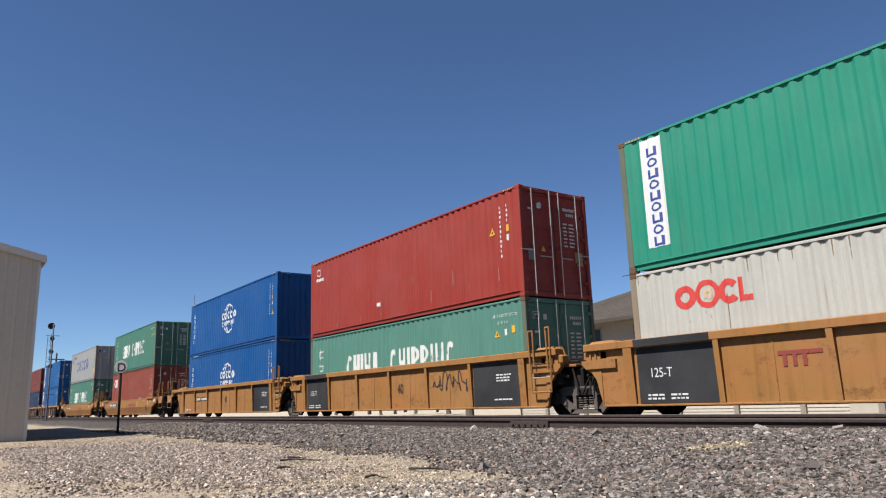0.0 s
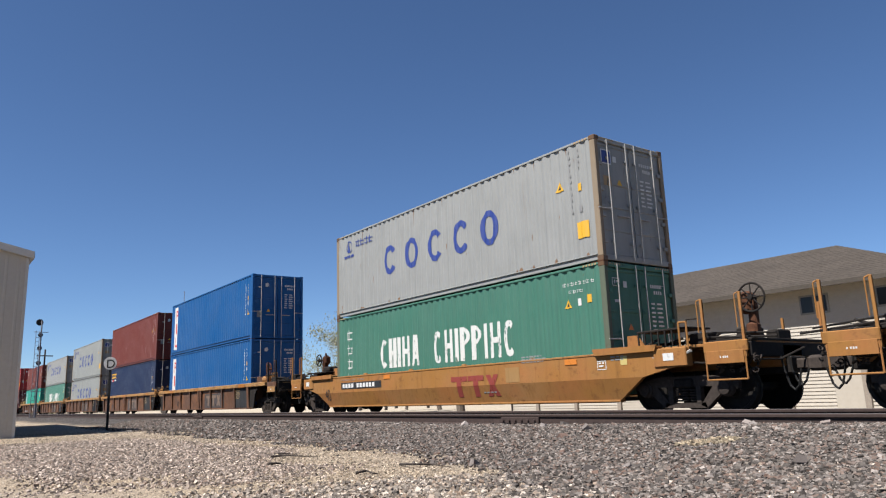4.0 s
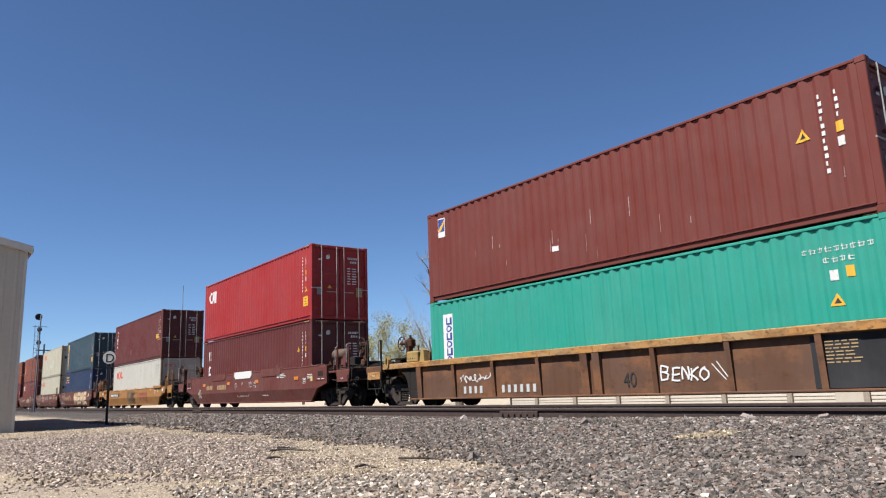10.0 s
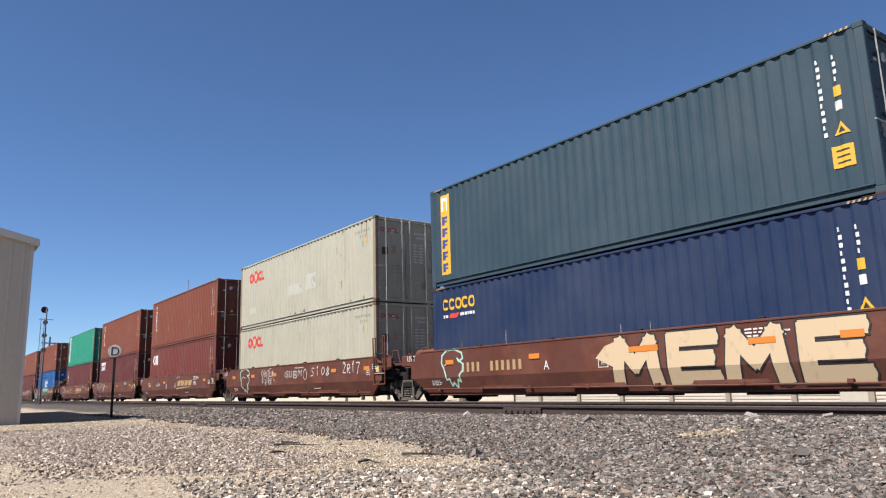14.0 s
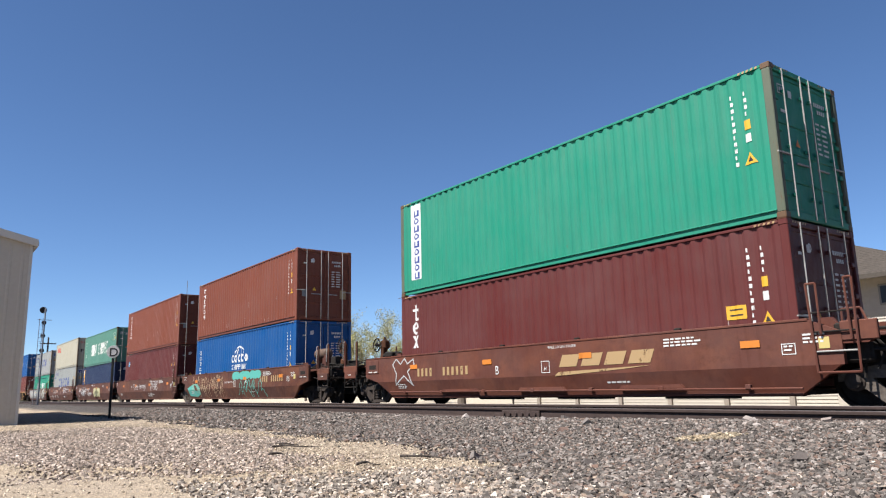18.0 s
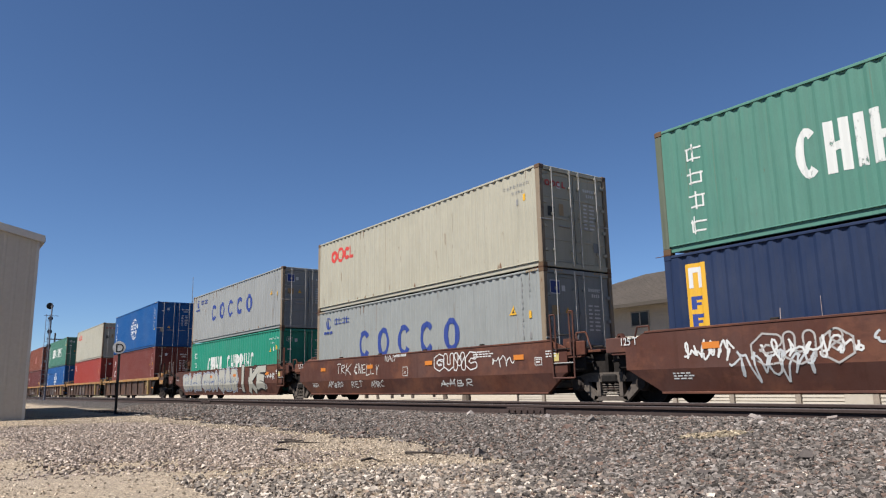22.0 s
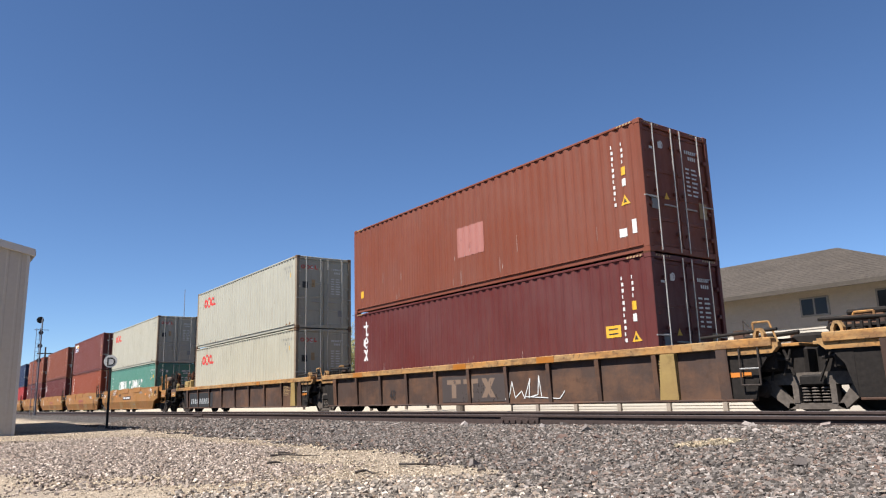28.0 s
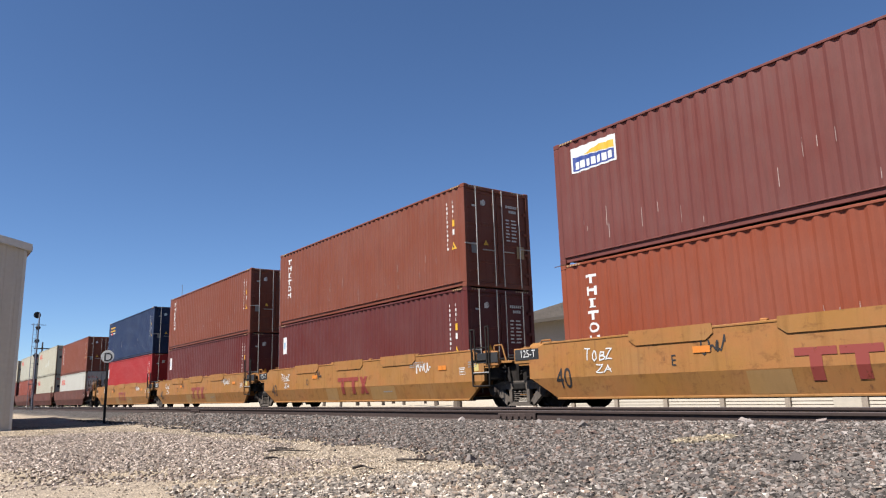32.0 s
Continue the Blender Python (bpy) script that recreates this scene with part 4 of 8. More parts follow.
def truck(parent, x, shared=False):
    cast = DUSTCAST if shared else CASTIRON
    t = part("truck", BOLSTER, None, parent, "dark four-wheel truck with cast side frames")
    t.location = (x, 0, 0)
    for out in (-1, 1):
        part("side_frame", FRAME_MESH[out], cast, t)
        part("spring_nest", SPRING, cast, t).location = (0, out * 1.03, 0)
        for a in (-0.89, 0.89):
            part("wheel", WHEEL[out], None, t).location = (a, out * 0.753, 0.452)
            b = part("bearing", BEARING, None, t)
            b.location = (a, out * 1.0, 0.46)
            b.rotation_euler = (0, 0, 0 if out < 0 else math.pi)


def end_gear(car, e, coupled, mat, top, style, busy=0):
    """What sits beyond the well at the end e (-1 or +1): platform, steps, tank, hand brake, coupler."""
    def X(*p):
        return sorted(e * q for q in p)
    tip = 9.35 if coupled else 7.66
    z1 = min(top - 0.02, 1.42) if style == "smooth" else top - 0.02
    zp = 1.28 if coupled else 1.20
    a, b = X(6.35, 6.50)
    part("bulkhead", Shape().soft(a, b, -1.30, 1.30, 0.55, zp + 0.05, 0.02), mat, car)
    a, b = X(6.50, tip)
    part("end_platform", Shape().soft(a, b, -1.18, 1.18, zp - 0.06, zp, 0.01).soft(a, b, -0.35, 0.35, 0.80, zp - 0.06, 0.03), mat if style == "smooth" else CARPAINT["orange"] if mat == CARPAINT["brown"] else mat, car)
    part("draft_sill", Shape().soft(*X(6.50, tip + 0.1), -0.28, 0.28, 0.68, 0.98, 0.02), GRIME, car)
    # tie-down pedestal that guides the container
    for y in (-1.0, 1.0):
        x = e * 6.62
        part("guide", Shape().prism([(x - 0.22, zp), (x + 0.22, zp), (x + 0.10 - 0.1 * e, zp + 0.30), (x - 0.10 - 0.1 * e, zp + 0.30)], y - 0.05, y + 0.05), mat, car)
    part("air_pipe", Shape().path([(e * 6.5, -0.75, zp + 0.08), (e * (tip - 0.3), -0.75, zp + 0.08), (e * (tip - 0.1), -0.5, zp - 0.25)], 0.03), GRIME, car)
    if not coupled:
        # half of the joint over the shared truck
        a, b = X(6.5, 7.45)
        for y in (-1.46, 1.34):
            lug = part("side_bracket", Shape().prism([(a, zp - 0.16), (b - 0.12, zp - 0.16), (b, zp - 0.05), (b, zp + 0.02), (a, zp + 0.02)] if e > 0 else [(a, zp - 0.05), (a + 0.12, zp - 0.16), (b, zp - 0.16), (b, zp + 0.02), (a, zp + 0.02)], y, y + 0.12), CARPAINT["orange"] if mat == CARPAINT["brown"] else mat, car)
            # upright lug box with an oval hole at the end of the chord
            hx = e * 7.12
            lb = ring(hx, zp + 0.10, 0.105, 0.19, 0.050, 22, 382, 8)
            sh = Shape()
            for q in lb:
                sh.prism(q, y + 0.01, y + 0.11)
            part("eye_lug", sh, CARPAINT["orange"] if mat == CARPAINT["brown"] else mat, car, "pierced lifting lug")
        # dark mass of the articulated joint and its rigging; its black is partly shade put into colour
        a, b = X(6.9, 7.70)
        part("articulated_joint", Shape().soft(a, b, -1.05, 1.05, 0.62, zp - 0.06, 0.05).soft(*X(6.5, 7.3), -1.30, 1.30, 0.74, 1.06, 0.04), GRIME, car)
        part("joint_cover", Shape().soft(*X(7.2, 7.72), -0.55, 0.55, zp - 0.05, zp + 0.20, 0.06), GRIME, car)
        rig = Shape()
        rr = random.Random(busy * 3 + e)
        for k in range(6):
            x0 = e * rr.uniform(6.6, 7.5)
            rig.tube((x0, -1.12, zp - rr.uniform(0.0, 0.2)), (x0 + rr.uniform(-0.3, 0.3), -1.2, rr.uniform(0.5, 0.9)), 0.022, None, 5)
        rig.tube((e * 6.6, -1.22, 1.02), (e * 7.5, -1.24, 0.92), 0.03, None, 6).soft(*X(6.75, 7.0), -1.3, -1.1, zp + 0.0, zp + 0.18, 0.03)
        tagged(part("brake_rigging", rig, GRIME, car), kind="stuff")
        if e > 0 and mat == CARPAINT["brown"]:
            part("cross_pipe", Shape().tube((5.9, -1.30, zp + 0.20), (7.3, -1.15, zp + 0.26), 0.03).tube((6.6, -0.9, zp + 0.14), (7.5, -0.8, zp + 0.20), 0.04), GRIME, car)
        elif mat == CARPAINT["brown"]:
            deck = part("deck_grating", Shape().soft(-7.35, -6.2, -1.30, -0.70, zp + 0.16, zp + 0.21, 0.008), GRIME, car)
            for k in range(9):
                part("grating_bar", Shape().soft(-7.3 + 0.12 * k, -7.26 + 0.12 * k, -1.33, -1.28, zp + 0.10, zp + 0.25, 0.005), GRIME, deck)
            part("cross_pipe", Shape().tube((-7.6, -1.0, zp + 0.36), (-6.2, -1.05, zp + 0.30), 0.03).tube((-7.2, -0.8, zp + 0.44), (-6.4, -0.9, zp + 0.42), 0.05), GRIME, car)
        part("platform_bar", Shape().path([(e * 6.75, -0.95, zp), (e * 6.75, -0.95, zp + 0.42), (e * 7.05, -0.95, zp + 0.42), (e * 7.2, -0.95, zp)], 0.02), CARPAINT["orange"] if mat == CARPAINT["brown"] else mat, car)
        if mat == CARPAINT["yellow"] and style == "ribbed":
            part("bolster_pad", Shape().soft(*X(6.55, 7.30), -1.46, -1.12, zp + 0.20, zp + 0.42, 0.07).soft(*X(6.75, 7.45), -1.40, -1.15, zp + 0.02, zp + 0.22, 0.03), mat, car, "rounded yellow end pad")
        if e > 0:
            hoop = part("step_ladder", Shape().path([(6.75, -1.50, zp - 0.05), (6.75, -1.50, 0.52), (7.10, -1.50, 0.52), (7.10, -1.50, zp - 0.05)], 0.016).path([(6.70, -1.2, zp), (6.72, -1.2, zp + 0.45), (7.0, -1.2, zp + 0.12)], 0.010), CASTIRON, car, "low wire step") if mat == CARPAINT["brown"] else part("step_ladder", Shape().path([(6.55, -1.53, 0.60), (6.50, -1.53, 2.02), (6.66, -1.53, 2.02), (6.66, -1.53, zp)], 0.02).path([(7.12, -1.53, zp - 0.1), (7.10, -1.53, 2.06), (7.22, -1.53, 2.06), (7.20, -1.53, 0.60)], 0.02).path([(6.55, -1.53, 0.60), (7.20, -1.53, 0.60)], 0.02), GRIME if (mat == CARPAINT["yellow"]) == (style == "smooth") else mat, car, "tall end ladder with hooped rails")
            for z in (0.93, 1.24, 1.55) if mat != CARPAINT["brown"] else (0.80,):
                part("rung", Shape().tube((6.75 if mat == CARPAINT["brown"] else 6.53, -1.51, z), (7.10 if mat == CARPAINT["brown"] else 7.20, -1.51, z), 0.014, None, 6), STEEL if z < 1 else GRIME, hoop)
        elif busy % 2:
            part("air_tank", Shape().lathe((-7.5, -0.85, zp + 0.22), (1, 0.0, 0), [(0.0, 0.05), (0.03, 0.14), (0.09, 0.17), (0.85, 0.17), (0.91, 0.14), (0.94, 0.05)], 14), mat, car, smooth=True)
        else:
            part("valve_gear", Shape().soft(-7.4, -6.8, -0.9, -0.5, zp, zp + 0.14, 0.03).tube((-7.5, -1.1, zp + 0.12), (-6.7, -1.1, zp + 0.12), 0.04).soft(-7.45, -7.25, -1.2, -0.95, zp + 0.02, zp + 0.2, 0.03), GRIME, car)
        return
    # coupled end: walkway, posts, brake wheel, tank, coupler
    part("walkway", Shape().soft(*X(8.40, tip + 0.02), -1.36, 1.36, zp - 0.02, zp + 0.03, 0.01), GRIME, car, "grated crossover walkway")
    part("end_sill", Shape().soft(*X(8.46, tip - 0.02), -1.47, -1.40, zp - 0.20, zp + 0.0, 0.015), mat, car)
    part("end_sill", Shape().soft(*X(8.46, tip - 0.02), 1.40, 1.47, zp - 0.30, zp, 0.015), mat, car)
    part("buffer_beam", Shape().soft(*X(tip - 0.12, tip), -1.38, 1.38, zp - 0.30, zp - 0.03, 0.02), GRIME, car)
    for x, y, z in ((tip - 0.08, -1.43, zp + 0.84), (tip - 0.86, -1.43, zp + 0.80), (tip - 0.08, 1.38, zp + 0.80), (tip - 0.86, 1.38, zp + 0.55)):
        q = part("corner_post", Shape().soft(e * x - 0.026, e * x + 0.026, y - 0.025, y + 0.025, zp - 0.30, z, 0.006), mat if mat == CARPAINT["yellow"] else mat if style == "smooth" else GRIME, car)
        if y < 0:
            part("post_rail", Shape().path([(e * x - 0.07, y - 0.05, z - 0.62), (e * x - 0.07, y - 0.05, z - 0.04), (e * x, y - 0.01, z)], 0.012, 6), STEEL if style == "smooth" and mat != CARPAINT["yellow"] else mat, q, "worn bare grab rail")
    xa, xb = X(tip - 0.86, tip - 0.08)
    part("sill_step", Shape().path([(xa, -1.45, zp - 0.15), (xa, -1.45, 0.60), (xb, -1.45, 0.60), (xb, -1.45, zp - 0.15)], 0.016).path([(xa, -1.45, 0.90), (xb, -1.45, 0.90)], 0.013), mat if mat == CARPAINT["yellow"] else GRIME, car)
    part("coupler", Shape().soft(*X(tip, tip + 0.40), -0.10, 0.10, 0.74, 0.94, 0.03).soft(*X(tip + 0.30, tip + 0.62), -0.17, 0.12, 0.70, 0.98, 0.05), CASTIRON, car)
    part("cut_lever", Shape().path([(e * (tip + 0.05), -1.40, zp - 0.35), (e * (tip + 0.08), -0.6, zp - 0.35), (e * (tip + 0.3), -0.15, zp - 0.15)], 0.018), GRIME, car)
    part("brake_chain", Shape().path([(e * (tip - 0.9), -1.2, 0.98), (e * (tip - 0.6), -1.22, 0.86), (e * (tip - 0.2), -1.2, 0.92)], 0.022).path([(e * 7.6, -1.25, 1.0), (e * 8.3, -1.27, 0.92), (e * 8.9, -1.25, 0.98)], 0.02), GRIME, car)

    def brake_wheel(x, y, z, r, spokes):
        w = Shape().torus((0, 0, 0), (0, 1, 0), r, 0.02, 22, 6)
        for k in range(spokes):
            q = 2 * math.pi * k / spokes
            w.tube((0, 0, 0), (r * math.cos(q), 0, r * math.sin(q)), 0.013, None, 5)
        w.tube((0, -0.05, 0), (0, 0.12, 0), 0.05)
        hw = part("brake_wheel", w, RUSTY if style == "ribbed" else GRIME, st, "spoked hand brake wheel")
        hw.location = (x, y, z)
    if e > 0 and style == "ribbed":
        # rusty winch beside the container, with its wheel
        st = part("brake_stand", Shape().soft(7.42, 7.62, -0.86, -0.62, zp, 1.72, 0.03).lathe((6.85, -0.9, zp + 0.17), (1, 0, 0), [(0, 0.05), (0.03, 0.14), (0.5, 0.15), (0.53, 0.05)], 12), paint("rust_orange_winch", (0.52, 0.27, 0.10), 0.8), car, "rusty orange hand brake winch")
        brake_wheel(7.55, -1.0, 1.86, 0.24, 6)
        part("deck_rail", Shape().path([(7.9, -1.30, zp + 0.28), (9.0, -1.30, zp + 0.30)], 0.03).path([(7.9, -1.0, zp + 0.16), (9.2, -1.0, zp + 0.16)], 0.035), GRIME, car)
    elif e > 0:
        if mat != CARPAINT["yellow"] or top > 1.4:
            tank = part("air_tank", Shape().lathe((7.08, -0.76, 1.86), (1, 0, 0), [(0.0, 0.05), (0.03, 0.155), (0.09, 0.20), (0.83, 0.20), (0.89, 0.155), (0.92, 0.05)], 18), TANKSTEEL, car, "round dusty brown brake air tank", True)
            for x in (7.22, 7.78):
                part("tank_bracket", Shape().soft(x, x + 0.06, -0.92, -0.58, zp, 1.70, 0.01), mat, car)
            part("gusset_plate", Shape().prism([(8.02, zp), (8.46, zp), (8.46, zp + 0.52), (8.30, zp + 0.52)], -1.10, -1.06), mat, car, "slanted brace plate")
            part("equipment_box", Shape().soft(8.06, 8.40, -0.72, -0.35, zp, zp + 0.46, 0.02), GRIME, car)
        else:
            cage = part("deck_grating", Shape().soft(6.9, 8.1, -1.36, -0.6, zp + 0.30, zp + 0.34, 0.008), GRIME, car)
            for k in range(8):
                part("grating_bar", Shape().soft(6.92 + 0.16 * k, 6.95 + 0.16 * k, -1.36, -1.33, zp, zp + 0.32, 0.004), GRIME, cage)
            part("grab_iron", Shape().path([(7.95, -1.42, zp - 0.1), (7.95, -1.42, zp + 0.42), (8.12, -1.42, zp + 0.42), (8.12, -1.42, zp - 0.1)], 0.02), mat, car)
            part("hose", Shape().path([(7.3, -1.46, zp - 0.20), (7.6, -1.48, zp - 0.27), (7.9, -1.48, zp - 0.24), (8.2, -1.46, zp - 0.12)], 0.03), STEEL, car, "pale bent hose")
        st = part("brake_stand", Shape().soft(8.98, 9.14, -0.74, -0.60, zp, 2.14, 0.03).soft(8.84, 9.10, -0.82, -0.56, 1.78, 2.20, 0.06).soft(8.94, 9.16, -0.80, -0.60, 1.40, 1.62, 0.04), RUSTY, car, "rusty hand brake stand")
        brake_wheel(9.17, -0.88, 2.06, 0.26, 8)
        part("release_rod", Shape().path([(8.0, -1.30, zp), (8.05, -1.30, 1.75), (8.3, -1.30, 1.75)], 0.014), GRIME, car)
    else:
        st = part("brake_stand", Shape().soft(-8.00, -7.84, -0.84, -0.64, zp, 1.90, 0.03).soft(-8.02, -7.78, -0.84, -0.56, 1.78, 2.12, 0.07).soft(-7.86, -7.80, -0.80, -0.72, 1.9, 2.20, 0.02), RUSTY, car, "rusty orange hand brake stand")
        if style == "ribbed":
            # chipped yellow fittings on the orange chord
            lug = Shape()
            for q in ring(-8.01, zp + 0.09, 0.115, 0.20, 0.062, 22, 382, 8):
                lug.prism(q, -1.54, -1.44)
            part("eye_lug", lug, WINCHYELLOW, car, "pierced yellow lug")
            box = part("control_box", Shape().soft(-7.10, -6.54, -1.42, -1.12, zp + 0.03, zp + 0.35, 0.03), WINCHYELLOW, car, "chipped yellow control box")
            # no holes are cut: dark discs on the face stand for their shade
            for k in range(4):
                part("box_hole", Shape().tube((-7.0 + 0.12 * k, -1.425, zp + 0.14), (-7.0 + 0.12 * k, -1.405, zp + 0.14), 0.022, None, 8), GRIME, box)
            part("corner_guide", Shape().prism([(-6.52, zp), (-6.26, zp), (-6.30, zp + 0.36), (-6.42, zp + 0.40)], -1.36, -1.20), WINCHYELLOW, car, "yellow corner guide")
        brake_wheel(-8.10, -0.90, 1.94, 0.21, 6)
        part("deck_grating", Shape().soft(-8.0, -6.6, -1.40, -0.55, zp + 0.16, zp + 0.20, 0.008), GRIME, car)
        part("valve_gear", Shape().soft(-7.2, -6.75, -1.2, -0.8, zp + 0.20, zp + 0.38, 0.04).tube((-7.5, -1.0, zp + 0.28), (-6.6, -1.0, zp + 0.28), 0.05), GRIME, car)
    # side plate between the posts, hoses, chain bunches and the bars of the crossing
    pa, pb = X(tip - 0.84, tip - 0.10)
    part("end_plate", Shape().soft(pa, pb, -1.475, -1.45, zp - 0.40, zp - 0.17, 0.006), mat if style == "smooth" else CARPAINT["orange"], car)
    tagged(part("plate_print", Shape().box(pa + 0.28, pa + 0.30, -1.478, -1.474, zp - 0.30, zp - 0.265).box(pa + 0.335, pa + 0.36, -1.478, -1.474, zp - 0.30, zp - 0.265).box(pa + 0.375, pa + 0.40, -1.478, -1.474, zp - 0.30, zp - 0.265).box(pa + 0.415, pa + 0.44, -1.478, -1.474, zp - 0.30, zp - 0.265), WHITE, car, "small white print"), kind="stuff")
    for y, dip in ((-0.55, 0.36), (-0.28, 0.44)):
        part("air_hose", Shape().path([(e * (tip + 0.06), y, zp - 0.30), (e * (tip + 0.10), y, 0.72), (e * (tip + 0.17), y, dip + 0.10), (e * (tip + 0.25), y, dip + 0.02), (e * (tip + 0.33), y, dip + 0.10), (e * (tip + 0.40), y, 0.74)], 0.020, 6), RUBBER, car, "hanging air hose")
    bunch = Shape()
    rr = random.Random(busy * 7 + e)
    for _ in range(34):
        bunch.torus((e * rr.uniform(8.5, tip + 0.1), rr.uniform(-1.36, -1.1), rr.uniform(0.72, 1.12)), (rr.uniform(-1, 1), rr.uniform(-1, 1), rr.uniform(-1, 1)), rr.uniform(0.03, 0.06), 0.013, 8, 4)
    tagged(part("brake_chain", bunch, CASTIRON, car, "bunched brake chain"), kind="stuff")
    part("crossing_bar", Shape().path([(e * 8.4, -1.24, zp + 0.10), (e * (tip + 0.42), -1.24, zp + 0.02)], 0.022), GRIME, car)
    part("crossing_bar", Shape().path([(e * 8.4, -1.05, zp + 0.20), (e * (tip + 0.30), -1.05, zp + 0.10)], 0.018), GRIME, car)
    part("brake_cylinder", Shape().lathe((e * 8.75, -1.0, 0.98), (e, 0, 0), [(0.0, 0.05), (0.02, 0.12), (0.30, 0.12), (0.33, 0.05), (0.5, 0.03)], 12), CASTIRON, car, "dusty brake cylinder", True)
    clutter = Shape()
    for k in range(7):
        clutter.tube((e * (6.7 + 0.33 * k), -0.9 + 0.2 * (k % 3), zp + 0.05), (e * (7.0 + 0.35 * k), -0.75 + 0.3 * (k % 2), zp + 0.20), 0.025, None, 6)
    clutter.soft(*X(7.9, 8.3), -1.05, -0.7, zp, zp + 0.22, 0.02).soft(*X(8.5, 8.8), -0.4, 0.1, zp + 0.02, zp + 0.30, 0.03).soft(*X(8.7, 8.95), 0.3, 0.8, zp + 0.02, zp + 0.26, 0.03)
    part("brake_rigging", clutter, GRIME, car)


def smooth_side(y, top, bend, mat, car, ends, ext=0.0):
    """A smooth well side: upright above, leaning in below, cut away over the trucks."""
    o = 1 if y > 0 else -1
    yo, yi, yb = o * 1.49, o * 1.40, o * 1.36
    reach = [(7.80 if q else 6.95) + ext for q in ends]
    drop = [0.02 if q else 0.22 for q in ends]
    cut = 7.1 + ext
    a, b = -reach[0], reach[1]
    s = Shape()
    y0, y1 = sorted((yo, yi))
    zc = bend + 0.06
    s.prism([(a, zc + (0.10 if ends[0] else 0)), (a, top - drop[0]), (a + (0.02 if ends[0] else 0.5), top), (b - (0.02 if ends[1] else 0.5), top), (b, top - drop[1]), (b, zc + (0.10 if ends[1] else 0)), (cut if ends[1] else b, bend), (-cut if ends[0] else a, bend)], y0, y1)
    part("side_sill", s, mat, car)
    if o < 0 and top > 1.3:
        for q, e in zip(ends, (-1, 1)):
            if q:
                xa, xb = sorted((e * (7.02 + ext), e * (7.70 + ext)))
                door = part("box_panel", Shape().soft(xa, xb, -1.505, -1.488, 0.99, top - 0.06, 0.006), mat, car, "framed equipment box panel")
                part("box_window", Shape().soft(xa + 0.14, xb - 0.14, -1.510, -1.503, 1.12, top - 0.20, 0.003), GRIME, door)
                tagged(part("box_print", Shape().box(xa + 0.10, xa + 0.30, -1.508, -1.504, 1.02, 1.045).box(xb - 0.26, xb - 0.06, -1.508, -1.504, 1.02, 1.045), WHITE, door), kind="stuff")
    lx0, lx1 = (-7.08 if ends[0] else -6.9) - ext, (7.08 if ends[1] else 6.9) + ext
    low = Shape().hexa([(lx0 + 0.72, yb, 0.27), (lx1 - 0.72, yb, 0.27), (lx1 - 0.72, yb - o * 0.08, 0.27), (lx0 + 0.72, yb - o * 0.08, 0.27), (lx0, yo, bend), (lx1, yo, bend), (lx1, yi, bend), (lx0, yi, bend)])
    if o > 0:
        low.f = [q[::-1] for q in low.f]
    part("lower_side", low, mat, car)
    part("bottom_flange", Shape().soft(lx0 + 0.7, lx1 - 0.7, *sorted((yb + o * 0.03, yb - o * 0.15)), 0.245, 0.29, 0.008), mat, car)
    part("top_flange", Shape().soft(a + 0.5, b - 0.5, *sorted((yo + o * 0.012, yi - o * 0.06)), top - 0.02, top + 0.025, 0.008), mat, car)


def end_arm(e, top, mat, car, ext):
    """The narrow arm of a smooth side that reaches over the shared truck."""
    a, b = sorted((e * (6.93 + ext), e * (7.48 + ext)))
    for y0, y1 in ((-1.48, -1.40), (1.40, 1.48)):
        part("end_arm", Shape().soft(a, b, y0, y1, 1.08, top - 0.06, 0.015), mat, car)


def lip(x0, x1, top, mat, car):
    """A raised lip bent up over the top edge of the side."""
    part("raised_lip", Shape().prism([(x0, top - 0.10), (x0 + 0.16, top - 0.22), (x1 - 0.16, top - 0.22), (x1, top - 0.10), (x1 - 0.02, top + 0.075), (x0 + 0.02, top + 0.075)], -1.512, -1.488), mat, car)


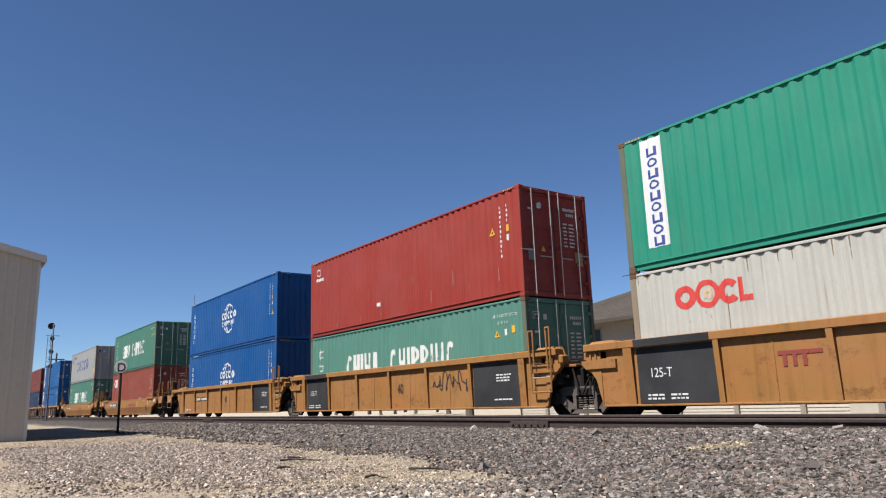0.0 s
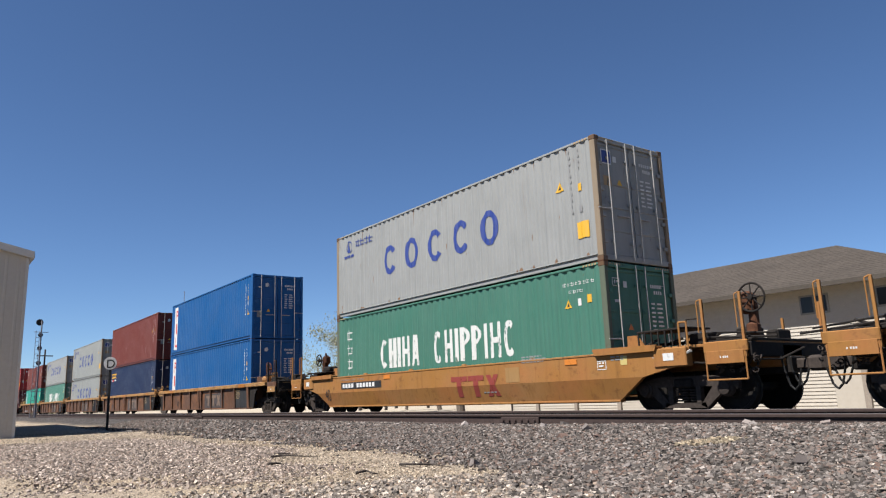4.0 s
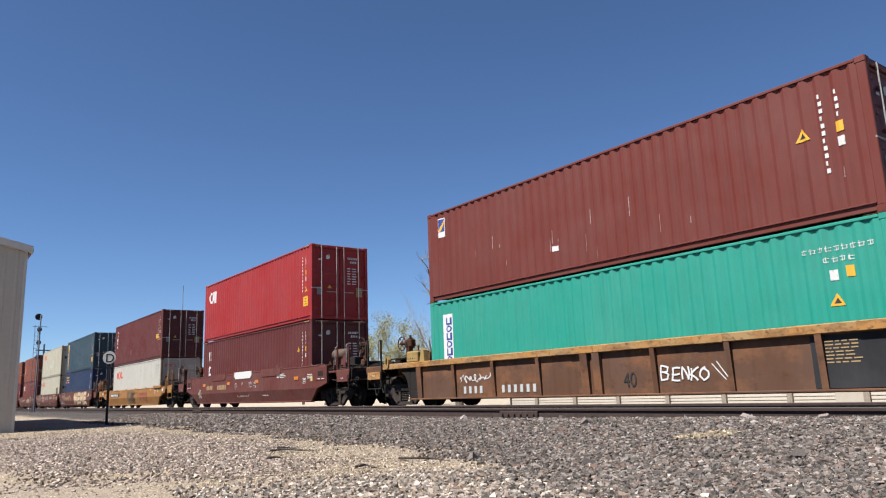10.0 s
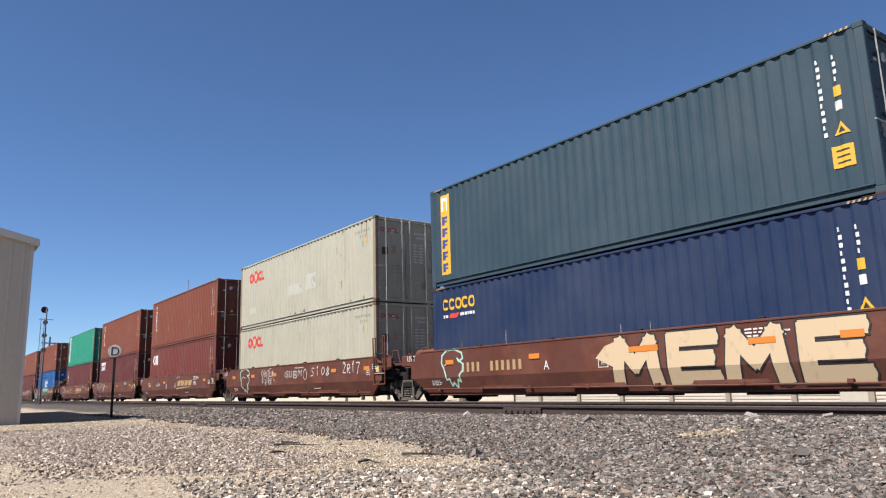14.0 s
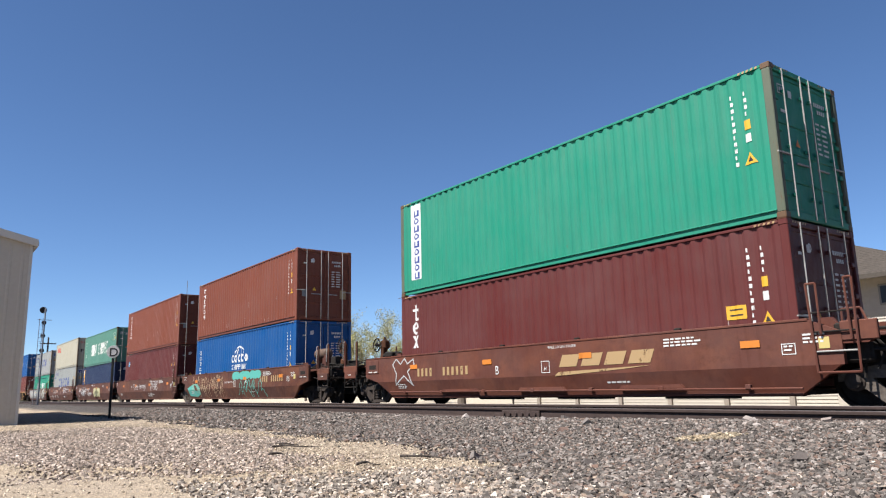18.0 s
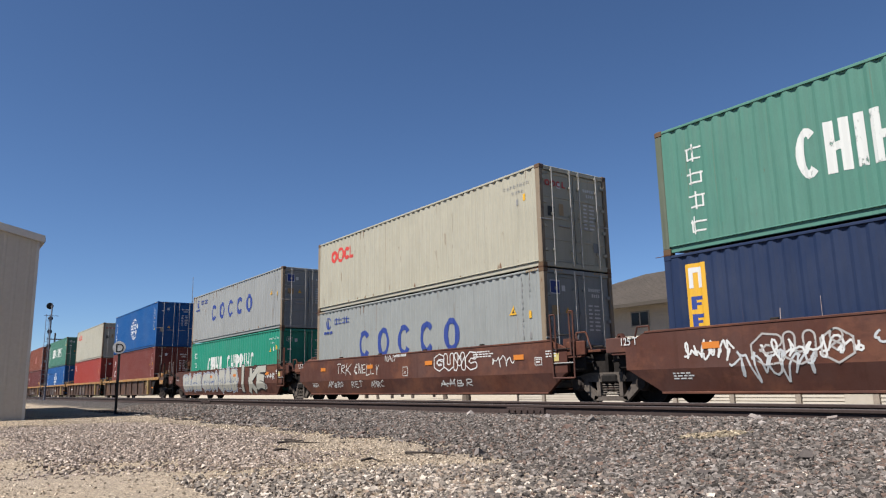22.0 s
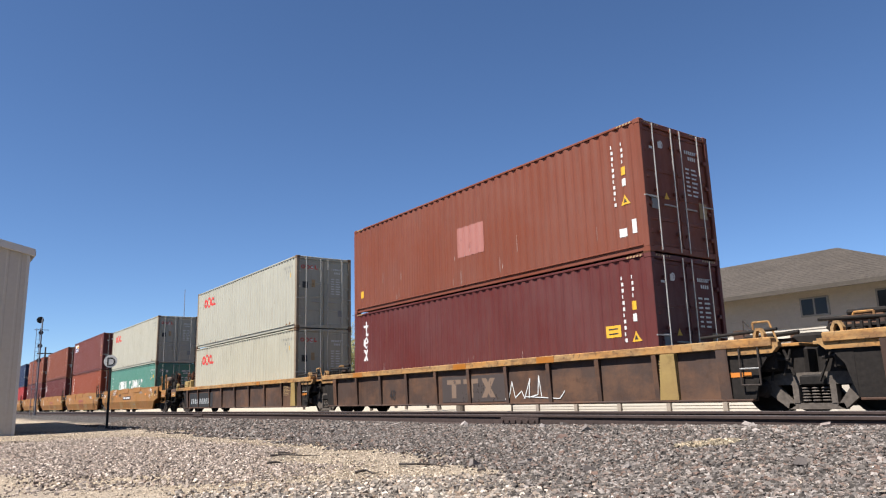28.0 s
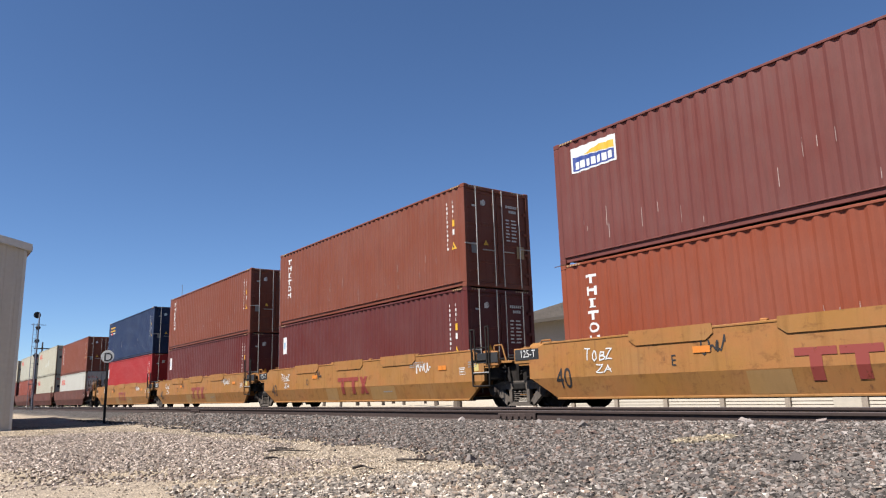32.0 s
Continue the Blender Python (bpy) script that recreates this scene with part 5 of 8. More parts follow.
def ribbed_side(y, top, mat, chord, car, ends, posts, ext=0.0):
    o = 1 if y > 0 else -1
    part("side_sheet", Shape().box(-6.93 - ext, 6.93 + ext, *sorted((o * 1.40, o * 1.33)), 0.27, top - 0.16), mat, car)
    reach = [(8.3 if q else 7.35) + ext for q in ends]
    part("top_chord", Shape().soft(-reach[0], reach[1], *sorted((o * 1.50, o * 1.30)), top - 0.16, top, 0.015), chord, car)
    part("bottom_flange", Shape().soft(-6.9 - ext, 6.9 + ext, *sorted((o * 1.47, o * 1.28)), 0.245, 0.285, 0.008), mat, car)
    n = len(posts)
    for k, x in enumerate(posts):
        wd = 0.11 if k in (0, n - 1) else 0.055
        part("side_post", Shape().hexa([(x - wd, o * 1.445, 0.29), (x + wd, o * 1.445, 0.29), (x + wd * 0.6, o * 1.39, 0.29), (x - wd * 0.6, o * 1.39, 0.29),
                                        (x - wd, o * 1.495, top - 0.16), (x + wd, o * 1.495, top - 0.16), (x + wd * 0.6, o * 1.39, top - 0.16), (x - wd * 0.6, o * 1.39, top - 0.16)]), chord if k in (0, n - 1) and mat == CARPAINT["yellow"] else mat, car) if abs(x) > 0.1 or mat == CARPAINT["yellow"] or ext > 0.15 else None
    for e in (-1, 1):
        arch = [(6.93, 0.27), (6.93, top - 0.16), (7.35, top - 0.16), (7.35, 1.02), (7.22, 0.98), (7.08, 0.80), (7.0, 0.5)]
        # gussets that aren't yellow are coloured black to read as a dark opening
        part("end_gusset", Shape().prism([(e * (a + ext), b) for a, b in arch], *sorted((o * 1.42, o * 1.36))), mat if mat == CARPAINT["yellow"] else GRIME, car)
        if mat != CARPAINT["yellow"]:
            a, b = sorted((e * (6.50 + ext), e * (6.95 + ext)))
            # thin dark sheet laid over the end bay
            part("end_bay_panel", Shape().box(a, b, *sorted((o * 1.412, o * 1.402)), 0.29, top - 0.165), GRIME, car, "dark end panel")


BEND = 0.72


def smooth_face(x, z, mid):
    return -1.49 if mid > BEND else -1.36 - 0.13 * (z - 0.27) / (BEND - 0.27)


def sheet_face(x, z, mid):
    return -1.402


def mark(car, name, label, polys, material, style, lift=0.0):
    face = smooth_face if style == "smooth" else sheet_face
    ob = part(name, laid(polys, face, [], [BEND] if style == "smooth" else []), material, car, label)
    ob.location.y = -lift
    return ob


def tag_line(x, z, w, h, seed, lw=0.03, loops=5):
    """A quick sprayed scrawl that reads as no word."""
    rg = random.Random(seed)
    pts = []
    n = loops * 18
    ph = [rg.uniform(0, 6.3) for _ in range(4)]
    for k in range(n + 1):
        u = k / n
        a = 2 * math.pi * loops * u
        px = x + w * (u + 0.055 * math.cos(a + ph[0]) + 0.02 * math.sin(2.7 * a + ph[1]))
        pz = z + h * (0.5 + 0.34 * math.sin(a * 1.13 + ph[2]) * (0.6 + 0.4 * math.sin(a * 0.37 + ph[3])) + 0.14 * math.sin(2.3 * a + ph[1]))
        pts.append((px, pz))
    return stroke(pts, lw)


STROKES = {
    "H": [[(0, 0), (0, 1)], [(1, 0), (1, 1)], [(0, 0.5), (1, 0.55)]], "I": [[(0.5, 0), (0.5, 1)]], "W": [[(0, 1), (0.25, 0), (0.5, 0.7), (0.75, 0), (1, 1)]],
    "A": [[(0, 0), (0.5, 1), (1, 0)], [(0.2, 0.4), (0.85, 0.4)]], "Y": [[(0, 1), (0.5, 0.5), (1, 1)], [(0.5, 0.5), (0.5, 0)]],
    "T": [[(0, 1), (1, 1)], [(0.5, 1), (0.5, 0)]], "K": [[(0.1, 0), (0.1, 1)], [(1, 1), (0.1, 0.48), (1, 0)]], "E": [[(1, 1), (0.1, 1), (0.1, 0), (1, 0)], [(0.1, 0.5), (0.9, 0.5)]],
    "M": [[(0.0, 0), (0.10, 1)], [(0.10, 1), (0.5, 0.40)], [(0.5, 0.40), (0.90, 1)], [(0.90, 1), (1, 0)]],
    "N": [[(0.1, 0), (0.1, 1), (0.9, 0), (0.9, 1)]], "L": [[(0.1, 1), (0.1, 0), (1, 0)]], "C": [[(1, 0.9), (0.5, 1), (0.1, 0.6), (0.1, 0.3), (0.5, 0), (1, 0.1)]], "U": [[(0.1, 1), (0.1, 0.2), (0.5, 0), (0.9, 0.2), (0.9, 1)]],
}


STROKES.update({
    "G": [[(1, 0.85), (0.6, 1), (0.1, 0.75), (0.1, 0.25), (0.6, 0), (1, 0.2), (1, 0.5), (0.6, 0.5)]], "D": [[(0.1, 0), (0.1, 1), (0.7, 0.9), (1, 0.5), (0.7, 0.1), (0.1, 0)]],
    "R": [[(0.1, 0), (0.1, 1), (0.8, 0.95), (0.9, 0.65), (0.1, 0.5), (1, 0)]], "F": [[(0.1, 0), (0.1, 1), (1, 1)], [(0.1, 0.5), (0.8, 0.5)]], "S": [[(0.95, 0.9), (0.4, 1), (0.1, 0.75), (0.8, 0.35), (0.7, 0.05), (0.05, 0.1)]],
    "O": [[(0.5, 1), (0.1, 0.7), (0.1, 0.3), (0.5, 0), (0.9, 0.3), (0.9, 0.7), (0.5, 1)]], "B": [[(0.1, 0), (0.1, 1), (0.8, 0.9), (0.8, 0.6), (0.1, 0.5), (0.95, 0.35), (0.8, 0.05), (0.1, 0)]],
    "Z": [[(0, 1), (1, 1), (0, 0), (1, 0)]], "0": [[(0.5, 1), (0.15, 0.7), (0.15, 0.3), (0.5, 0), (0.85, 0.3), (0.85, 0.7), (0.5, 1)]], "1": [[(0.2, 0.75), (0.5, 1), (0.5, 0)]], "2": [[(0.1, 0.8), (0.5, 1), (0.9, 0.75), (0.1, 0), (1, 0)]], "7": [[(0, 1), (1, 1), (0.4, 0)]], "8": [[(0.5, 0.5), (0.15, 0.75), (0.5, 1), (0.85, 0.75), (0.1, 0.25), (0.5, 0), (0.9, 0.25), (0.5, 0.5)]],
})


def outlined(text, x, z, w, h, gap, lw, fat):
    """Bubble letters as outlines: round loops that follow each letter's strokes at a distance."""
    out = []
    for k, c in enumerate(text):
        for line in STROKES.get(c, []):
            pts = [(x + w * a, z + h * b) for a, b in line]
            for side in (-1, 1):
                off = []
                for i, (px, pz) in enumerate(pts):
                    qx, qz = pts[min(i + 1, len(pts) - 1)]
                    rx, rz = pts[max(i - 1, 0)]
                    d = math.hypot(qx - rx, qz - rz) or 1e-6
                    off.append((px - (qz - rz) / d * fat * side, pz + (qx - rx) / d * fat * side))
                out += stroke(off, lw)
            for p, q in ((pts[0], pts[1]), (pts[-1], pts[-2])):
                a0 = math.degrees(math.atan2(p[1] - q[1], p[0] - q[0]))
                out += ring(p[0], p[1], fat + lw / 2, fat + lw / 2, lw, a0 - 90, a0 + 90, 7)
        x += w + gap
    return out


def spikes(x0, x1, z0, z1, n, seed, lw):
    """Tall pointed leaf-like outlines side by side, as thin sprayed lines."""
    rg = random.Random(seed)
    out = []
    for k in range(n):
        a = x0 + (x1 - x0) * (k + rg.uniform(-0.25, 0.25)) / n
        w = (x1 - x0) / n * rg.uniform(0.7, 1.5)
        lo, hi = z0 + (z1 - z0) * rg.uniform(0.0, 0.3), z1 - (z1 - z0) * rg.uniform(0.0, 0.15)
        mid = (lo + hi) / 2 + rg.uniform(-0.15, 0.15)
        out += stroke([(a - 0.3 * w, lo + 0.1), (a - 0.1 * w, mid - 0.1), (a + 0.25 * w, mid + 0.15), (a + 0.15 * w, hi - 0.12), (a + 0.45 * w, hi), (a + 0.7 * w, hi - 0.18), (a + 0.55 * w, mid), (a + 0.85 * w, lo + 0.25), (a + 1.25 * w, z0)], lw)
        if k % 2:
            out += stroke([(a + 0.2 * w, mid + 0.05), (a + 0.4 * w, mid - 0.2), (a + 0.6 * w, mid + 0.12)], lw)
    return out


def hooded(x, z, w, h, lw):
    """A sprayed loop with a swept top and a ragged foot."""
    pts = [(0.10, 0.52), (0.0, 0.66), (0.03, 0.86), (0.25, 0.99), (0.62, 1.0), (0.92, 0.90), (0.97, 0.76), (0.80, 0.68), (0.72, 0.76), (0.98, 0.60), (0.95, 0.44), (0.80, 0.34), (0.84, 0.16), (0.72, 0.22), (0.66, 0.0), (0.52, 0.14), (0.42, 0.06), (0.34, 0.24), (0.22, 0.22), (0.16, 0.40), (0.10, 0.52)]
    out = stroke([(x + w * a, z + h * b) for a, b in pts], lw)
    out += stroke([(x + w * a, z + h * b) for a, b in ((0.15, 0.60), (0.35, 0.68), (0.55, 0.62))], lw * 0.6)
    return out


def sprayed(text, x, z, w, h, gap, lw):
    """Thin sprayed letters in an uneven, slanting hand."""
    rg = random.Random(len(text) * 7 + int(x * 100))
    out = []
    for k, c in enumerate(text):
        kw, kh, kz, sl = rg.uniform(0.8, 1.25), rg.uniform(0.8, 1.2), rg.uniform(-0.12, 0.12), rg.uniform(0.0, 0.28)
        for line in STROKES.get(c, []):
            pts = [(x + w * (kw * (a + rg.uniform(-0.08, 0.08)) + sl * b), z + h * (kh * b + kz + rg.uniform(-0.05, 0.05))) for a, b in line]
            fine = []
            for (ax, az), (bx, bz) in zip(pts, pts[1:]):
                bow = rg.uniform(-0.10, 0.10)
                fine += [(ax + (bx - ax) * f - (bz - az) * bow * math.sin(math.pi * f), az + (bz - az) * f + (bx - ax) * bow * math.sin(math.pi * f)) for f in (0, 0.25, 0.5, 0.75)]
            out += stroke(fine + [pts[-1]], lw)
        x += w * kw + gap * rg.uniform(0.6, 1.2)
    return out


def rounded(text, x, z, w, h, gap, lw):
    """Fat sprayed letters with round ends and joints."""
    out = []
    for k, c in enumerate(text):
        for line in STROKES.get(c, []):
            pts = [(x + w * a, z + h * b + 0.03 * h * math.sin(3 * k)) for a, b in line]
            for p, q in zip(pts, pts[1:]):
                out += stroke([p, q], lw)
            for p in pts:
                out += disc(p[0], p[1], lw / 2, lw / 2, 14)
        x += w + gap
    return out


def lines_of(x, z, w, n, pitch=0.07, hgt=0.035, cut=0.0):
    """Small rows of stencilled print as thin broken bars."""
    out = []
    for k in range(n):
        px = x
        rg = random.Random(int(x * 100) + k)
        while px < x + w * (1 - cut * (k % 2)):
            d = rg.uniform(0.05, 0.14)
            out += bar(px, px + d, z - k * pitch, z - k * pitch + hgt)
            px += d + 0.03
    return out


def dress(k, car, style, mat, top, ends, ext):
    """Stencils, panels, sprayed tags and reflectors on the near side of one well."""
    rg = random.Random(100 + k)
    m = CARPAINT[mat]
    if mat == "yellow" and style == "ribbed":
        if k != 3:
            mark(car, "dark_panel", "dark grey stencil panel", bar(-5.95, -4.18, 0.30, top - 0.18), CARPAINT["panel"], style, 0.004)
            mark(car, "stencil", "white stencil", words("125-T", -5.66, 0.80, 0.26, 0.85), CLEANWHITE, style, 0.010)
            part("chord_plate", Shape().box(-5.95, -4.2, -1.506, -1.498, top - 0.155, top - 0.01), CARPAINT["panel"], car, "dark band on the top chord")
        mark(car, "dark_panel", "dark grey stencil panel", bar(4.16, 5.95, 0.30, top - 0.18), CARPAINT["panel"], style, 0.004)
        tagged(mark(car, "stencil_rows", "small white stencil rows", lines_of(-5.75, 0.44, 0.4, 2) + lines_of(-5.2, 0.44, 0.4, 2) + lines_of(5.1, 1.05, 0.5, 3) + lines_of(5.0, 0.45, 0.6, 1), WHITE, style, 0.010), kind="stuff")
        mark(car, "stencil", "black stencil", words("40", 0.42, 0.74, 0.40, 0.8), BLACKINK, style, 0.004)
        if k == 1:
            mark(car, "faded_logo", "faded red logo shapes", uprights("iii", -2.9, 0.86, 0.22, 0.2, 0.10, 0.07) + bar(-2.98, -2.22, 1.05, 1.12), DARKRED, style, 0.004)
        if k == 2:
            mark(car, "sprayed_tag", "black scrawled tag", tag_line(2.35, 0.62, 1.5, 0.7, 3, 0.03, 5), BLACKINK, style, 0.004)
        if k == 3:
            mark(car, "number_plate", "black number panel", bar(-3.9, -3.25, 0.86, 1.06) + bar(-3.1, -2.2, 0.86, 1.06), BLACKINK, style, 0.004)
            tagged(mark(car, "number_bars", "white bars on the panel", blocks([0.10] * 4, -3.85, 0.90, 0.12, 0.04) + blocks([0.10] * 6, -3.04, 0.90, 0.12, 0.04), CLEANWHITE, style, 0.008), kind="stuff")
        for x in (-3.05, -1.0, 1.1, 3.1):
            part("seam", Shape().soft(x - 0.012, x + 0.012, -1.412, -1.40, 0.30, top - 0.2, 0.003), m, car)
    if style == "ribbed" and mat == "brown":
        if k < 20:
            mark(car, "dark_panel", "dark grey stencil panel", bar(4.62 + ext, 6.25 + ext, 0.30, top - 0.18), CARPAINT["panel"], style, 0.004)
        else:
            part("yellow_post", Shape().hexa([(5.92, -1.47, 0.29), (6.34, -1.47, 0.29), (6.34, -1.39, 0.29), (5.92, -1.39, 0.29), (6.02, -1.51, top - 0.16), (6.34, -1.51, top - 0.16), (6.34, -1.39, top - 0.16), (6.02, -1.39, top - 0.16)]), WINCHYELLOW, car, "wide chipped yellow post")
            mark(car, "paint_stripe", "faded orange stripe", bar(6.45 + ext, 6.90 + ext, 0.66, 0.74), ORANGEINK, style, 0.014)
        tagged(mark(car, "stencil_rows", "small pale stencil rows", lines_of(4.85 + ext, 1.02, 0.42, 7, 0.055, 0.020), GOLDINK, style, 0.010), kind="stuff")
        dx = 0.85 if k < 20 else -1.0
        if k not in (10, 23, 27):
            mark(car, "logo_panel", "dark panel behind the faded logo", bar(dx - 0.22, dx + 2.45, 0.32, 0.98), letter_paint("faded_dark_panel", (0.060, 0.045, 0.040), 0.3), style, 0.002)
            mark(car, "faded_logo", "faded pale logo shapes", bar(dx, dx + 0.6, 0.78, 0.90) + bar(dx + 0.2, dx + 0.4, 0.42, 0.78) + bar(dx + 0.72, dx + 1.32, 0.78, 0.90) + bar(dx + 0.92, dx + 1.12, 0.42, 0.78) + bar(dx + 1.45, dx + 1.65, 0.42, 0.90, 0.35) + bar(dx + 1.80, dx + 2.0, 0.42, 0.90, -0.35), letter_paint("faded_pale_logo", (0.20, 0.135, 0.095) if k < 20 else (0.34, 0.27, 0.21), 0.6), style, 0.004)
        mark(car, "stencil", "dark stencil", words("40" if k < 20 else "48", -3.92 if k != 10 else 0.80, 0.42, 0.42, 0.8), BLACKINK, style, 0.004)
        for x in (-5.1 - ext, -0.6, 2.6, 5.4 + ext):
            part("chord_patch", Shape().box(x, x + rg.uniform(0.35, 0.8), -1.506, -1.498, top - 0.15, top - 0.012), CARPAINT["orange"] if rg.random() < 0.4 else paint("bright_orange_patch", (0.55, 0.20, 0.02), 0.3), car)
        if k in (7, 24):
            mark(car, "sprayed_tag", "white scrawled tag", tag_line(rg.uniform(1.4, 2.2) if k in (25, 26) else -5.6, 0.62, 1.0, 0.30, k, 0.020, 7), CLEANWHITE, style, 0.006)
        if k == 25:
            mark(car, "sprayed_tag", "white scrawled tag", sprayed("LEN", -3.85, 0.78, 0.14, 0.20, 0.07, 0.024) + sprayed("LCT", -3.70, 0.48, 0.16, 0.18, 0.08, 0.024), CLEANWHITE, style, 0.006)
            mark(car, "sprayed_tag", "white scrawled word with a long dash", sprayed("BLOCK", 1.30, 0.62, 0.20, 0.26, 0.09, 0.024) + stroke([(2.75, 0.64), (2.95, 0.98), (2.92, 0.64)], 0.022) + stroke([(2.85, 0.68), (3.5, 0.76)], 0.022), CLEANWHITE, style, 0.006)
        if k == 26:
            mark(car, "sprayed_tag", "long white scrawled signature", stroke([(1.36, 0.36), (1.45, 0.66), (1.50, 0.40), (1.62, 0.78), (1.72, 0.40), (1.95, 0.55), (2.05, 0.38), (2.25, 0.82), (2.20, 0.40), (2.50, 0.46), (2.55, 0.88), (2.62, 0.42)], 0.024) + stroke([(2.1, 0.42), (3.2, 0.36), (3.35, 0.52)], 0.020), CLEANWHITE, style, 0.006)
        if k == 10:
            tagged(mark(car, "number_bars", "pale bars for the car number", blocks([0.10] * 4, -4.47, 0.38, 0.18, 0.12) + blocks([0.10] * 6, -2.96, 0.38, 0.18, 0.12), SILVERINK, style, 0.006), kind="stuff")
            mark(car, "sprayed_tag", "white sprayed word", sprayed("BENKO", 1.72, 0.52, 0.19, 0.24, 0.05, 0.034) + stroke([(2.85, 0.78), (3.1, 0.5)], 0.02) + stroke([(2.95, 0.82), (3.2, 0.46)], 0.02), CLEANWHITE, style, 0.006)
            mark(car, "sprayed_tag", "white scrawled tag", tag_line(-4.6, 0.64, 1.2, 0.24, 14, 0.022, 6), CLEANWHITE, style, 0.006)
        if k == 27:
            mark(car, "dark_panel", "dark grey number panel", bar(-6.45, -2.95, 0.32, 0.98), CARPAINT["panel"], style, 0.012)
            tagged(mark(car, "number_bars", "pale bars for the car number", blocks([0.11] * 4, -6.15, 0.46, 0.25, 0.17, 0.04) + blocks([0.11] * 5, -4.85, 0.46, 0.25, 0.19, 0.04), SILVERINK, style, 0.016), kind="stuff")
    if style == "smooth":
        for x in ((-6.05, -3.80, -1.50, 3.55, 5.80) if k == 14 else (-5.2, -1.9, 1.4, 5.2) if mat != "yellow" else (-2.6, 5.0)):
            mark(car, "reflector", "orange reflector patch", bar(x, x + 0.36, 1.06, 1.18), ORANGEINK, style, 0.012)
        tagged(mark(car, "stencil_rows", "small pale stencil rows", lines_of(3.6 if k != 14 else 0.55, 1.30, 0.7, 3 if k != 14 else 1, 0.06, 0.03) + (lines_of(-5.9, 0.62, 0.4, 3, 0.05, 0.025) if mat != "yellow" else []) + lines_of(2.1, 0.52, 0.6, 1) + lines_of(6.3, 1.20, 0.35, 3, 0.06, 0.03), WHITE if mat != "yellow" else GREYINK, style, 0.002), kind="stuff")
        mark(car, "test_panel", "framed white stencil panel", ring(6.05, 1.0, 0.17, 0.13, 0.02, 45, 405, 4) + lines_of(5.97, 1.03, 0.15, 2, 0.06, 0.03), WHITE, style, 0.002)
        mark(car, "yellow_label", "small yellow label", bar(6.55, 6.72, 0.98, 1.16), letter_paint("pale_yellow_label", (0.55, 0.45, 0.16), 0.3), style, 0.002)
        for x in (-3.8, -1.2, 1.3, 3.9):
            part("stacking_stop", Shape().soft(x - 0.07, x + 0.07, -1.47, -1.38, top, top + 0.07, 0.015), m if mat not in ("oxide", "umber") else GRIME, car)
    if mat == "yellow" and style == "smooth":
        big = top > 1.4
        if big:
            for a in (-4.05, -0.95, 2.0):
                lip(a, a + 1.9, top, m, car)
            for e in (-1, 1):
                if not ends[0 if e < 0 else 1]:
                    part("number_board", Shape().soft(*sorted((e * 6.66, e * 7.46)), -1.492, -1.484, 1.16, top - 0.09, 0.002), CARPAINT["panel"], car, "dark grey number board")
            mark(car, "stencil", "white stencil", words("125-T", -7.28, 1.22, 0.24, 0.9), CLEANWHITE, style, 0.008) if not ends[0] else None
            mark(car, "stencil", "dark stencil", words("40", -6.14, 0.50, 0.62, 0.75), BLACKINK, style, 0.003)
            for x, w in ((-1.6, 0.8), (1.35, 1.4)):
                mark(car, "paint_patch", "paler paint patch", bar(x, x + w, 0.30, 0.70), paint("pale_yellow_patch", (0.52, 0.30, 0.11), 0.4, 0.6), style, 0.002)
            dx, z0 = -0.72, 0.50
            if k != 28:
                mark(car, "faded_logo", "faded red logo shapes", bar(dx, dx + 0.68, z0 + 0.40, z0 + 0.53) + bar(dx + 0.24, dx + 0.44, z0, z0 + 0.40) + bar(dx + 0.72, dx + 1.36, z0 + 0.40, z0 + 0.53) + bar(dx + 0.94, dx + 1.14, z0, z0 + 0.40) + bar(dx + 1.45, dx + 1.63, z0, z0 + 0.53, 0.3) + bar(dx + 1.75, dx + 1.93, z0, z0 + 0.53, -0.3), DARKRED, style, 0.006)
                mark(car, "stencil", "dark letter", words("E" if k == 29 else "D", -3.10, 0.85, 0.30, 0.8), BLACKINK, style, 0.003)
            else:
                mark(car, "number_plate", "black number panel", bar(-0.6, 1.5, 0.86, 1.06), BLACKINK, style, 0.004)
                tagged(mark(car, "number_bars", "white bars on the panel", blocks([0.12] * 4 + [-0.06] + [0.12] * 6, -0.5, 0.90, 0.12, 0.05), CLEANWHITE, style, 0.008), kind="stuff")
                mark(car, "sprayed_word", "white sprayed word", sprayed("HIWAY", -3.35, 1.22, 0.11, 0.30, 0.055, 0.028), CLEANWHITE, style, 0.030)
                mark(car, "sprayed_tag", "dark sketched tag", ring(-3.75, 0.95, 0.36, 0.30, 0.025) + tag_line(-3.95, 0.78, 0.6, 0.4, 9, 0.02, 4), BLACKINK, style, 0.003)
                mark(car, "sprayed_word", "white sprayed word", sprayed("HIWAY", 5.9, 1.26, 0.08, 0.18, 0.04, 0.022), CLEANWHITE, style, 0.003)
            mark(car, "sprayed_tag", "white scrawled tag", tag_line(-6.4 if k == 28 else 3.9, 1.0, 0.7, 0.32, 40 + k, 0.026, 4), CLEANWHITE, style, 0.003)
            if k > 28:
                mark(car, "sprayed_tag", "white scrawled tag", sprayed("TOBZ", -5.25, 1.05, 0.16, 0.20, 0.05, 0.026) + sprayed("ZA", -4.95, 0.80, 0.16, 0.16, 0.05, 0.024), CLEANWHITE, style, 0.006)
            mark(car, "sprayed_tag", "dark scrawled tag", tag_line(-1.7 if k == 28 else -2.45, 0.95, 0.5, 0.4, 60 + k, 0.03, 3), BLACKINK, style, 0.003)
        else:
